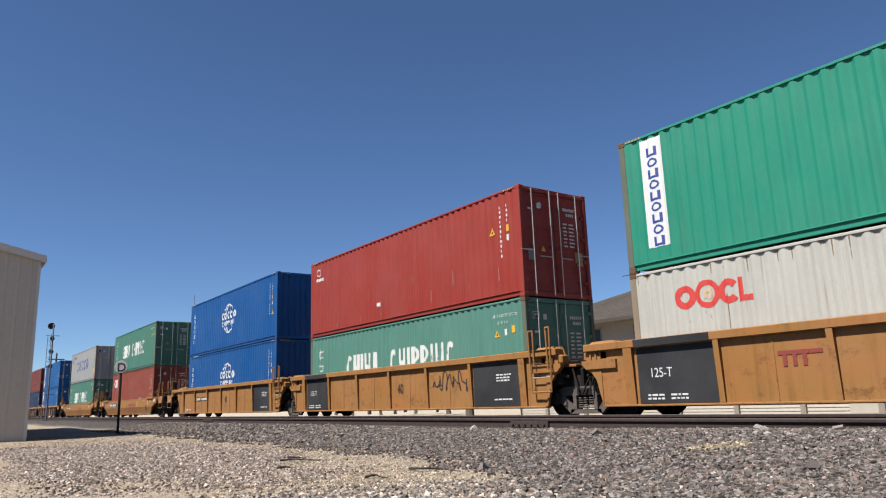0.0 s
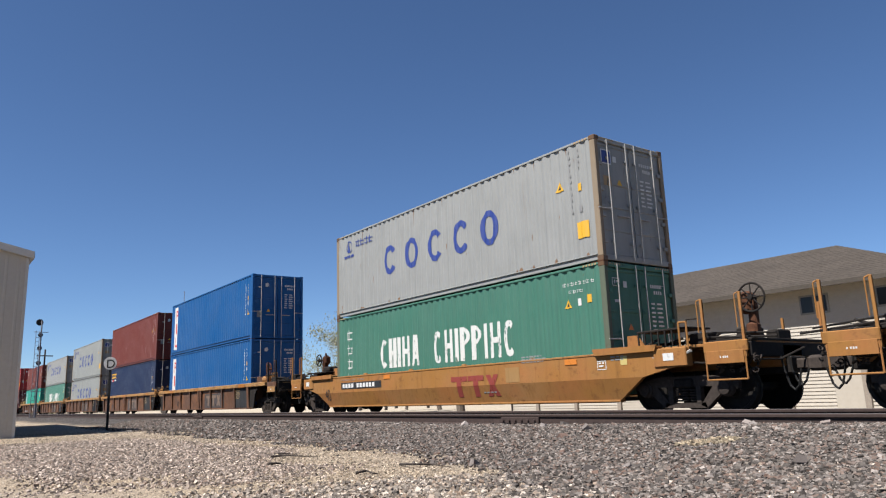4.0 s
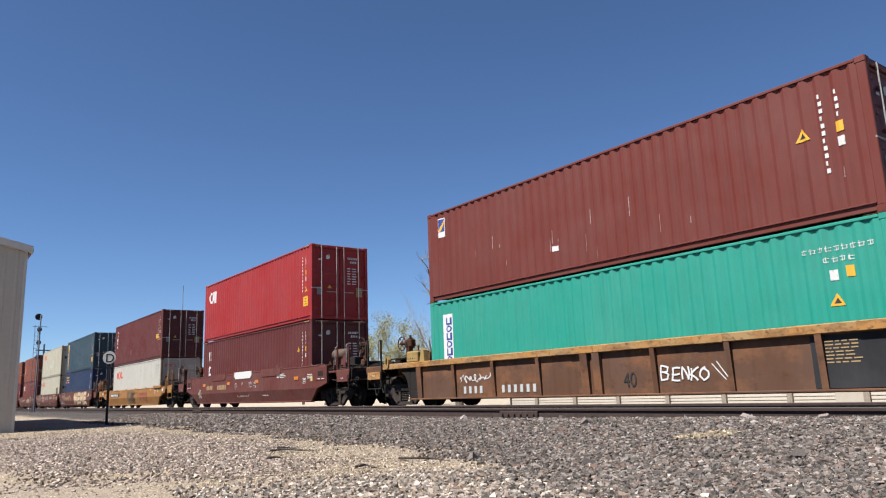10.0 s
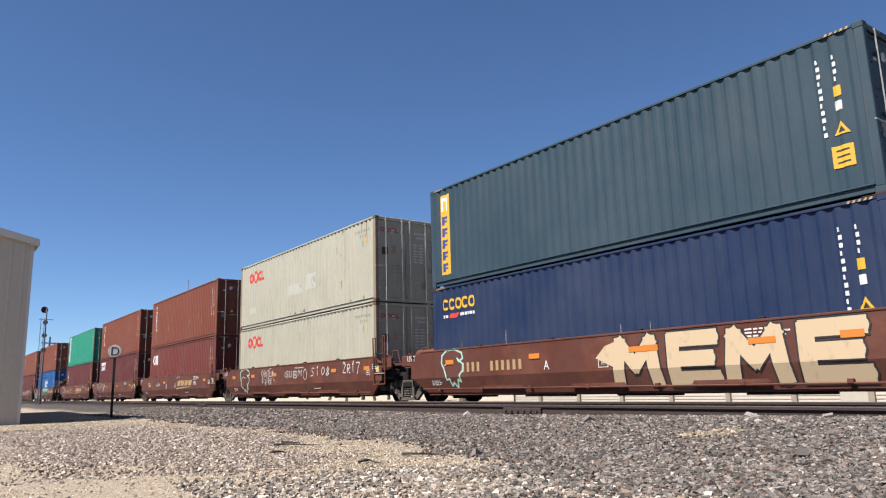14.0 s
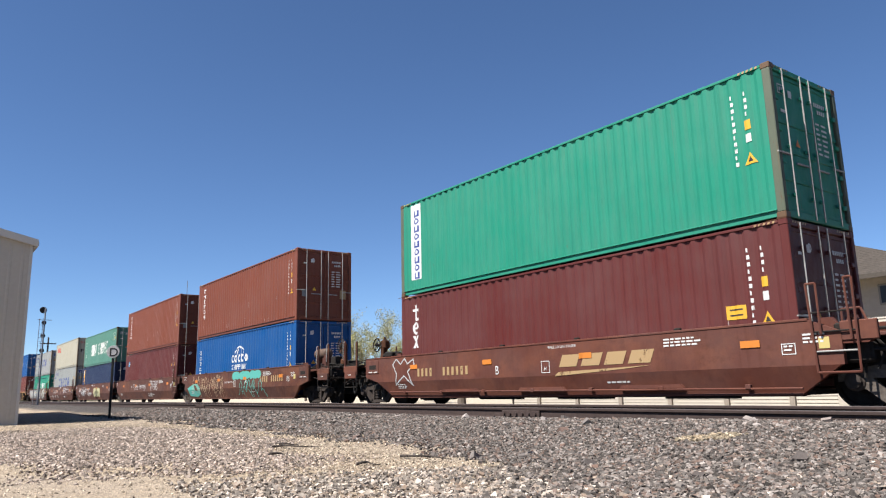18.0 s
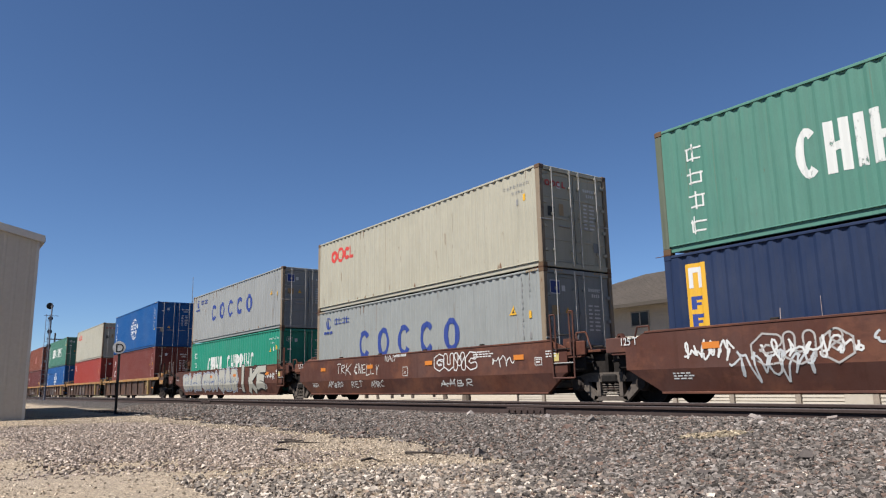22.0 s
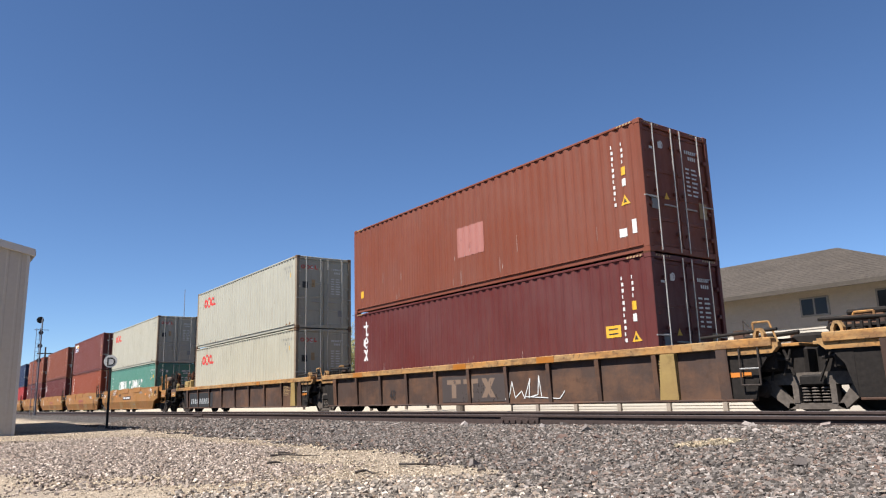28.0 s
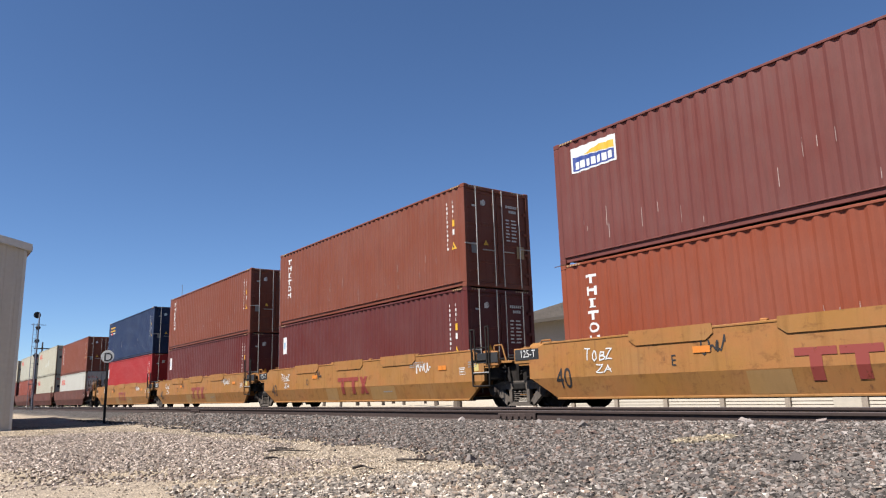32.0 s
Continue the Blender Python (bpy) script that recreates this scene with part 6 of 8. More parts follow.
            for e in (-1, 1):
                part("raised_flap", Shape().prism([(e * 5.92, top - 0.02), (e * 7.45, top - 0.02), (e * 7.50, top + 0.10), (e * 5.86, top + 0.12)], -1.56, -1.53), m, car, "raised guide flap")
                part("flap_brace", Shape().soft(*sorted((e * 7.36, e * 7.46)), -1.55, -1.30, top - 0.02, top + 0.08, 0.01), m, car)
                part("control_box", Shape().soft(*sorted((e * 7.38, e * 8.12)), -1.52, -1.30, 0.88, top + 0.02, 0.02), m, car)
                mark(car, "box_label", "white label on the box", bar(e * 7.75 - 0.14, e * 7.75 + 0.10, 1.0, 1.14), WHITE, style, 0.034)
            px = -5.3
            mark(car, "number_plate", "black number panel", bar(px, px + 2.55, 0.82, 1.03), BLACKINK, style, 0.003)
            tagged(mark(car, "number_bars", "white bars on the panel", blocks([0.14] * 4 + [-0.1] + [0.14] * 6, px + 0.1, 0.86, 0.13, 0.055), CLEANWHITE, style, 0.006), kind="stuff")
            mark(car, "stencil", "dark stencil", words("40", 5.42 if k == 4 else -6.45, 0.46, 0.56, 0.62), BLACKINK, style, 0.003)
            dx, z0 = (0.80, 0.44) if k != 12 else (2.45, 0.46)
            mark(car, "stencil", "small dark load line", words("MAX. GROSS WT. FOR 20 FT. CONTAINERS", -5.3, 1.09, 0.075, 1.05), GREYINK, style, 0.003)
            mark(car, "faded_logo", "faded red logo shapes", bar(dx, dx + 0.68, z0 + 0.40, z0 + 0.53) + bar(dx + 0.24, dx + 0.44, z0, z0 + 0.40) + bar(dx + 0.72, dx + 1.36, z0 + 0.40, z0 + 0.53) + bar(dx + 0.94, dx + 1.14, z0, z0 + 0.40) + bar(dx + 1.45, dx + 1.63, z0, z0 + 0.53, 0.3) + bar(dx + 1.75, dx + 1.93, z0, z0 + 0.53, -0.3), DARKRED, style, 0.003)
            mark(car, "paint_patch", "paler paint patch", bar(-0.4, 0.4, 0.3, 1.1) if k == 12 else bar(3.0, 3.5, 0.75, 1.1), paint("pale_yellow_patch", (0.52, 0.30, 0.11), 0.4, 0.6), style, 0.001)
            if k == 12:
                mark(car, "sprayed_tag", "dark bubble letter outlines", outlined("MOBB", -0.45, 0.84, 0.34, 0.22, 0.12, 0.03, 0.075) + outlined("KSUB", -0.40, 0.46, 0.34, 0.24, 0.12, 0.045, 0.085), BLACKINK, style, 0.003)
                mark(car, "sprayed_tag", "small dark scrawled word", tag_line(1.3, 0.90, 0.7, 0.2, 6, 0.024, 4), BLACKINK, style, 0.003)
    if mat == "maroon":
        for a, b, pm in ((-4.07, -2.10, m), (-0.98, 1.01, CLEANWHITE), (2.0, 4.0, m)):
            lip(a, b, top, pm, car)
        mark(car, "stencil", "cream stencil", words("40", -5.92, 0.56, 0.52, 0.85), letter_paint("cream_stencil", (0.62, 0.55, 0.45), 0.3), style, 0.003)
        tagged(mark(car, "number_bars", "faded gold bars for the car number", blocks([0.15] * 4, -4.68, 0.88, 0.20, 0.07) + blocks([0.14] * 6, -3.18, 0.87, 0.20, 0.055) + blocks([0.05] * 4 + [-0.05] + [0.05] * 6, -0.35, 1.33, 0.08, 0.018), GOLDINK, style, 0.003), kind="stuff")
        mark(car, "stencil", "white load stencil", words("LD LMT   168700", 0.70, 1.03, 0.12, 0.95) + words("LT WT     51300", 0.72, 0.88, 0.12, 0.95), CLEANWHITE, style, 0.003)
        mark(car, "stencil", "small white load line", words("20 FOOT CONTAINER LOAD LIMIT", -0.78, 0.51, 0.08, 1.15), WHITE, style, 0.003)
        mark(car, "test_panel", "white framed letter", ring(-0.80, 0.98, 0.16, 0.17, 0.02, 45, 405, 4) + words("H", -0.84, 0.92, 0.12), WHITE, style, 0.003)
        mark(car, "stencil", "white stroke", bar(-0.10, -0.06, 1.0, 1.14), CLEANWHITE, style, 0.003)
    if mat in ("oxide", "umber"):
        gold = lambda xa, na, xb, nb, z, hgt, w, gap: tagged(mark(car, "number_bars", "faded gold bars for the car number", blocks([w] * na, xa, z, hgt, gap) + blocks([w] * nb, xb, z, hgt, gap), GOLDINK, style, 0.003), kind="stuff")
        white_tag = lambda name, polys, ink=WHITE: mark(car, "sprayed_tag", name, polys, ink, style, 0.004)
        letter, lx, lz = {13: ("A", -1.42, 0.80), 14: ("E", -2.62, 0.84), 15: ("D", -1.42, 0.80), 16: ("C", -2.62, 0.95), 17: ("B", -1.42, 0.80), 18: ("A", 1.62, 0.90), 19: ("E", -2.90, 0.90), 20: ("D", 0.42, 1.30), 21: ("C", -2.72, 0.94), 22: ("B", 5.2, 0.5)}.get(k, ("D", -1.42, 0.80))
        mark(car, "stencil", "white letter", words(letter, lx, lz, 0.30, 0.85), CLEANWHITE, style, 0.006)
        if k != 14:
            mark(car, "test_panel", "framed white stencil panel", ring(0.35, 0.92, 0.19, 0.19, 0.02, 45, 405, 4) + words("H", 0.30, 0.84, 0.12), WHITE, style, 0.003)
        if not ends[0]:
            mark(car, "stencil", "white stencil", words("125 T", -7.12, 1.22, 0.22, 0.85), CLEANWHITE, style, 0.010)
        if mat == "oxide":
            # ledges along the foot and a brake pipe clipped over them
            for a, b in ((-3.70, -2.20), (-0.62, 0.88), (2.43, 3.95)):
                part("foot_ledge", Shape().prism([(a, 0.40), (b, 0.40), (b - 0.05, 0.47), (a + 0.05, 0.47)], -1.47, -1.38), m, car)
            pipe = part("brake_pipe", Shape().path([(-6.35, -1.46, 0.42), (6.2, -1.46, 0.36)], 0.020, 6), m, car)
            for j in range(7):
                part("pipe_clip", Shape().soft(-5.6 + 1.8 * j, -5.5 + 1.8 * j, -1.49, -1.42, 0.36, 0.44, 0.008), m, pipe)
        if k in (15, 17):
            mark(car, "faded_logo", "faded gold swept logo shapes", blocks([0.52, 0.52, 0.50, 0.55], 0.78, 0.90, 0.26, 0.13, 0.12) + [[(0.62, 0.70), (2.6, 0.80), (3.27, 0.85), (0.75, 0.79)]], GOLDINK, style, 0.003)
            mark(car, "stencil", "small white load stencil", words("WELL LD LMT 125,000", 0.45, 1.32, 0.085, 1.05), CLEANWHITE, style, 0.004)
        if k == 13:
            mark(car, "sprayed_outline", "dark outline of sprayed letters", rounded("MEME", 0.72, 0.50, 0.94, 0.74, 0.34, 0.35), BLACKINK, style, 0.003)
            mark(car, "sprayed_letters", "large cream sprayed letters", rounded("MEME", 0.72, 0.50, 0.94, 0.74, 0.34, 0.285), CREAMINK, style, 0.007)
            mark(car, "sprayed_arrow", "small cream sprayed arrow", [[(0.15, 0.98), (0.62, 0.78), (0.80, 1.32), (0.42, 1.22)]], CREAMINK, style, 0.006)
            for x in (1.05, 3.65):
                mark(car, "reflector", "orange reflector patch", bar(x, x + 0.5, 1.06, 1.17), ORANGEINK, style, 0.014)
            gold(-4.50, 4, -3.33, 6, 0.84, 0.24, 0.105, 0.105)
        if k in (13, 14):
            hx = -5.40 if k == 13 else -5.12
            mark(car, "sprayed_tag", "pale green hooded outline", hooded(hx, 0.43, 0.98 if k == 13 else 1.1, 1.02, 0.05), letter_paint("pale_green_spray", (0.40, 0.62, 0.52), 0.15), style, 0.003)
        if k == 14:
            white_tag("white sprayed word", sprayed("GUBM", -0.37, 1.0, 0.28, 0.28, 0.12, 0.026) + ring(1.45, 1.05, 0.16, 0.20, 0.022), WHITE)
            white_tag("white sprayed word", sprayed("S108", 1.95, 0.98, 0.25, 0.30, 0.14, 0.026), WHITE)
            white_tag("white sprayed word", sprayed("2R17", 4.36, 1.0, 0.22, 0.36, 0.12, 0.028), WHITE)
            white_tag("white scrawled tag", sprayed("KANTER", -2.69, 1.06, 0.16, 0.26, 0.05, 0.020) + stroke([(-1.55, 1.2), (-1.42, 0.9), (-1.30, 0.86)], 0.016))
            white_tag("white scrawled tag", sprayed("EIRK", -2.30, 0.76, 0.13, 0.24, 0.05, 0.020))
        if k == 15:
            for j, (x, w) in enumerate(((-5.2, 0.5), (-3.4, 0.7), (3.6, 0.5))):
                white_tag("white scrawled tag", tag_line(x, 0.85, w, 0.3, 170 + j, 0.020, 4))
        if k == 16:
            white_tag("large pale outline tag", stroke([(-5.42, 1.34), (-5.0, 1.36), (-5.15, 1.05), (-4.95, 1.3), (-4.72, 0.95), (-4.95, 0.42), (-4.55, 0.52), (-4.30, 0.40), (-4.05, 0.62), (-4.30, 0.92), (-4.02, 1.15), (-4.12, 1.38), (-4.5, 1.40), (-4.55, 1.0), (-4.35, 0.85)], 0.035) + stroke([(-4.05, 1.0), (-3.75, 1.25), (-3.85, 1.38), (-4.05, 1.20), (-4.05, 1.0)], 0.035), SILVERINK)
            white_tag("white scrawled tag", sprayed("XENIER", -3.52, 1.10, 0.13, 0.24, 0.045, 0.020) + sprayed("EIRK", -3.36, 0.84, 0.13, 0.22, 0.05, 0.020))
        if k == 17:
            white_tag("pale looping outline tag", stroke([(-6.15, 1.22), (-5.95, 0.95), (-6.0, 0.62), (-5.55, 0.88), (-5.10, 0.60), (-5.35, 1.0), (-5.0, 1.20), (-5.05, 1.34), (-5.35, 1.22), (-5.50, 1.38), (-5.72, 1.22), (-5.95, 1.38), (-6.15, 1.22)], 0.035), SILVERINK)
            gold(-4.84, 4, -3.62, 6, 0.84, 0.22, 0.10, 0.10)
        if k == 18:
            mark(car, "sprayed_cloud", "aqua sprayed patch", [[(-6.42, 0.80), (-6.2, 0.40), (-5.0, 0.36), (-4.45, 0.48), (-4.5, 0.80), (-5.0, 1.0), (-5.6, 0.98)]], AQUAINK, style, 0.002)
            mark(car, "sprayed_outline", "dark gap in the aqua patch", [[(-5.5, 0.92), (-5.2, 0.68), (-4.85, 0.62), (-4.95, 0.80), (-5.2, 0.95)]], m, style, 0.006)
            white_tag("tall thin cream outlines", spikes(-5.6, -1.0, 0.34, 1.36, 12, 4, 0.022), CREAMINK)
            mark(car, "stencil", "small white load stencil", words("LD LMT 122700 PER UNIT", -0.98, 0.96, 0.10, 1.2), CLEANWHITE, style, 0.008)
            for x, w in ((0.10, 0.75), (0.92, 1.15), (2.15, 0.55), (2.62, 0.68)):
                mark(car, "sprayed_cloud", "aqua sprayed letter top", [q for g in (0.25, 0.5, 0.75) for q in disc(x + w * g, 1.27 - 0.04 * math.sin(9 * g), w * 0.36, 0.17, 14)], AQUAINK, style, 0.002)
            white_tag("long aqua outlines below the letters", spikes(0.9, 3.5, 0.32, 1.12, 5, 9, 0.032), AQUAINK)
            gold(3.32, 4, 4.42, 6, 0.92, 0.24, 0.10, 0.105)
        if k == 19:
            white_tag("white sprayed word", sprayed("FLAMZ", -2.45, 0.90, 0.21, 0.26, 0.05, 0.028), CLEANWHITE)
            white_tag("white scrawled tag", tag_line(-0.92, 0.86, 1.6, 0.36, 23, 0.026, 7))
            white_tag("white bubble letter outlines", outlined("TCK", 1.72, 0.88, 0.40, 0.36, 0.16, 0.030, 0.085), CLEANWHITE)
            white_tag("flaked white tag", sprayed("DRK", 1.16, 0.44, 0.26, 0.16, 0.10, 0.035))
        if k == 20:
            for j, (x, z, w, hh) in enumerate(((-5.6, 0.80, 1.0, 0.45), (-4.6, 0.42, 1.5, 0.72), (-4.0, 0.75, 1.6, 0.45), (-2.2, 0.95, 1.1, 0.25), (-1.8, 0.50, 1.5, 0.45))):
                white_tag("pale smeared scribble", tag_line(x, z, w, hh, 500 + j, 0.036, 6), SILVERINK if j % 2 else WHITE)
            white_tag("pale curled outlines", outlined("CUO", -4.2, 0.82, 0.42, 0.34, 0.18, 0.035, 0.10), letter_paint("worn_grey_spray", (0.40, 0.38, 0.36), 0.8))
            for x in (0.45, 1.05, 1.65, 2.2):
                mark(car, "sprayed_cloud", "pale yellow sprayed bubble", disc(x + 0.3, 0.80, 0.36, 0.36, 16), letter_paint("pale_yellow_spray", (0.55, 0.52, 0.28), 0.45), style, 0.005)
            white_tag("dark lines in the bubbles", tag_line(0.5, 0.55, 1.9, 0.5, 2, 0.03, 5), BLACKINK).location.y = -0.010
            white_tag("white number bars", blocks([0.045] * 4 + [-0.03] + [0.05] * 6, -0.37, 1.32, 0.08, 0.018), CLEANWHITE)
        if k == 21:
            white_tag("white scrawled tag", sprayed("TRK", -4.0, 0.92, 0.30, 0.30, 0.10, 0.024) + sprayed("CNELLY", -2.75, 0.90, 0.20, 0.32, 0.07, 0.024), WORNWHITE)
            white_tag("faint white tag", sprayed("AMBRO", -4.7, 0.50, 0.16, 0.16, 0.06, 0.026) + sprayed("RET", -3.0, 0.50, 0.18, 0.16, 0.08, 0.026) + sprayed("AMRC", -1.7, 0.48, 0.15, 0.16, 0.05, 0.026))
            white_tag("small white scrawl", sprayed("NAD", -0.80, 1.22, 0.16, 0.18, 0.06, 0.018) + blocks([0.045] * 10, -0.2, 1.36, 0.07, 0.018))
            white_tag("white bubble letter outlines", outlined("GUMC", 1.88, 0.96, 0.36, 0.30, 0.12, 0.028, 0.085), CLEANWHITE)
            white_tag("faint white tag", sprayed("AMBR", 2.1, 0.46, 0.24, 0.18, 0.10, 0.026) + tag_line(4.35, 0.88, 0.8, 0.36, 31, 0.024, 3))
        if k == 22:
            silver = letter_paint("silver_cream_spray", (0.43, 0.42, 0.36), 0.4)
            blue = letter_paint("blue_spray_line", (0.09, 0.13, 0.27), 0.35)
            for text, x, z, w, hh, gap, lw in (("WACE", -6.14, 0.66, 0.44, 0.44, 0.34, 0.36), ("CNCO", -2.92, 0.64, 0.34, 0.48, 0.27, 0.33), ("UAD", -0.36, 0.64, 0.44, 0.58, 0.42, 0.44)):
                for i, c in enumerate(text):
                    cx, lift = x + i * (w + gap) * 0.98, 0.002 + 0.0075 * (i % 2)
                    for grow, ink, up, what in ((0.13, SILVERINK, 0.0, "white rim of a sprayed letter"), (0.07, blue, 0.0025, "blue rim of a sprayed letter"), (0.0, silver, 0.005, "silver sprayed letter")):
                        mark(car, "sprayed_letter", what, rounded(c, cx, z + 0.03 * (i % 2), w, hh, gap, lw + grow), ink, style, lift + up)
                white_tag("blue curls in the letters", tag_line(x, z + 0.05, (w + gap) * len(text) - gap, hh * 0.7, int(x * 10) + 90, 0.018, 6), blue).location.y = -0.017
            mark(car, "sprayed_outline", "dark rim of sprayed letters", sprayed("IKE", 2.30, 0.50, 0.74, 0.80, 0.26, 0.36), BLACKINK, style, 0.012)
            mark(car, "sprayed_letters", "large silver sprayed letters", sprayed("IKE", 2.30, 0.50, 0.74, 0.80, 0.26, 0.27), silver, style, 0.015)
            white_tag("white scrawled tag", tag_line(5.3, 0.85, 0.8, 0.3, 17, 0.03, 3), CLEANWHITE)


def well_car(number, style, mat, top, ends, at, ext=0.0):
    """One well of a car; ends tell whether it is coupled at -x and at +x (else it shares a truck)."""
    paint_name = {"yellow": "yellow", "brown": "brown", "oxide": "oxide red", "umber": "dark umber brown", "maroon": "maroon"}[mat]
    m = CARPAINT[mat]
    car = thing("well_car", f"{paint_name} {'smooth-sided' if style == 'smooth' else 'ribbed'} double-stack well car, weathered", "freight car", "cars of the train", at=at)
    chord = CARPAINT["orange"] if mat == "brown" else m
    steps = 6 if mat == "yellow" else 8 if ext < 0.6 else 10
    reach = (6.15 if mat == "yellow" else 6.4) + ext
    posts = [-reach + 2 * reach * k / steps for k in range(steps + 1)]
    if style == "ribbed" and mat == "brown" and number < 20:
        for x in (-0.17, 0.17):
            part("centre_post", Shape().hexa([(x - 0.10, -1.46, 0.262), (x + 0.10, -1.46, 0.262), (x + 0.10, -1.39, 0.262), (x - 0.10, -1.39, 0.262), (x - 0.10, -1.51, top - 0.16), (x + 0.10, -1.51, top - 0.16), (x + 0.10, -1.39, top - 0.16), (x - 0.10, -1.39, top - 0.16)]), m, car, "heavy middle post")
    for y in (-1, 1):
        if style == "smooth":
            smooth_side(y, top, 0.72, m, car, ends, ext)
        else:
            ribbed_side(y, top, m, chord, car, ends, posts, ext)
    if style == "smooth":
        for k, e in enumerate((-1, 1)):
            if not ends[k]:
                end_arm(e, top, m, car, ext)
    part("well_floor", Shape().box(-6.35 - ext, 6.35 + ext, -1.28, 1.28, 0.255, 0.33), GRIME, car)
    for y in (-1, 1):
        beam = Shape().box(-6.1 - ext, 6.1 + ext, *sorted((y * 1.10, y * 1.24)), 0.232, 0.262)
        if mat == "oxide":
            for x in (-5.0, -2.3, 0.5, 3.4):
                beam.box(x, x + 1.5, *sorted((y * 1.12, y * 1.30)), 0.195, 0.232)
        part("floor_beam", beam, GRIME, car, "black floor beam")
    for x in (-6.0, -2.0, 2.0, 6.0):
        part("cross_member", Shape().soft(x - 0.12, x + 0.12, -1.3, 1.3, 0.28, 0.355, 0.01), m, car)
    for k, e in enumerate((-1, 1)):
        before = set(car.children)
        end_gear(car, e, ends[k], m, top, style, number)
        for o in set(car.children) - before:
            o.location.x += e * ext
        if ends[k]:
            truck(car, e * (7.70 + ext))
        elif e < 0:
            truck(car, -7.775 - ext, True)
    if number < 33:
        dress(number, car, style, mat, top, ends, ext)
    return car

# ---- ground ----


def smoothstep(a, b, x):
    u = min(1.0, max(0.0, (x - a) / (b - a)))
    return u * u * (3 - 2 * u)


BED_TOP = 0.175


def ground_z(x, y):
    """Sand before the tracks, a ballast bed under them, lower ground behind."""
    n = noise.noise((x * 0.22, y * 0.22, 0.0)) * 0.05 + noise.noise((x * 0.9, y * 0.9, 3.0)) * 0.012
    toe = 6.1 + 0.35 * noise.noise((x * 0.15, 1.0, 0.0)) + 0.5 * smoothstep(-8, -22, x) - 1.6 * smoothstep(-6.5, -1.0, x)
    bank = smoothstep(toe - 1.0, 7.35, y)
    heap = (0.075 * smoothstep(-9.5, -3.2, x) + 0.012 * noise.noise((x * 0.7, y * 0.9, 8.0))) * smoothstep(6.0, 7.6, y) * (1 - smoothstep(8.3, 9.0, y))
    z = n * (1 - bank) + (BED_TOP + n * 0.3 + heap) * bank
    mound = math.exp(-((x + 13.5) / 4.5) ** 2 - ((y - 3.2) / 1.3) ** 2) * 0.10
    z += mound * (1 - bank)
    dip = smoothstep(10.4, 11.4, y) * 0.13
    back = smoothstep(15.2, 17.2, y)
    z = z - dip * (1 - back)
    return z * (1 - back) + (-0.50 - 0.15 * smoothstep(18, 27, y) + n) * back


def ground_grid(xs, ys):
    s = Shape()
    nx = len(xs)
    s.v = [(x, y, ground_z(x, y)) for y in ys for x in xs]
    s.f = [(j * nx + i, j * nx + i + 1, (j + 1) * nx + i + 1, (j + 1) * nx + i) for j in range(len(ys) - 1) for i in range(nx - 1)]
    return s


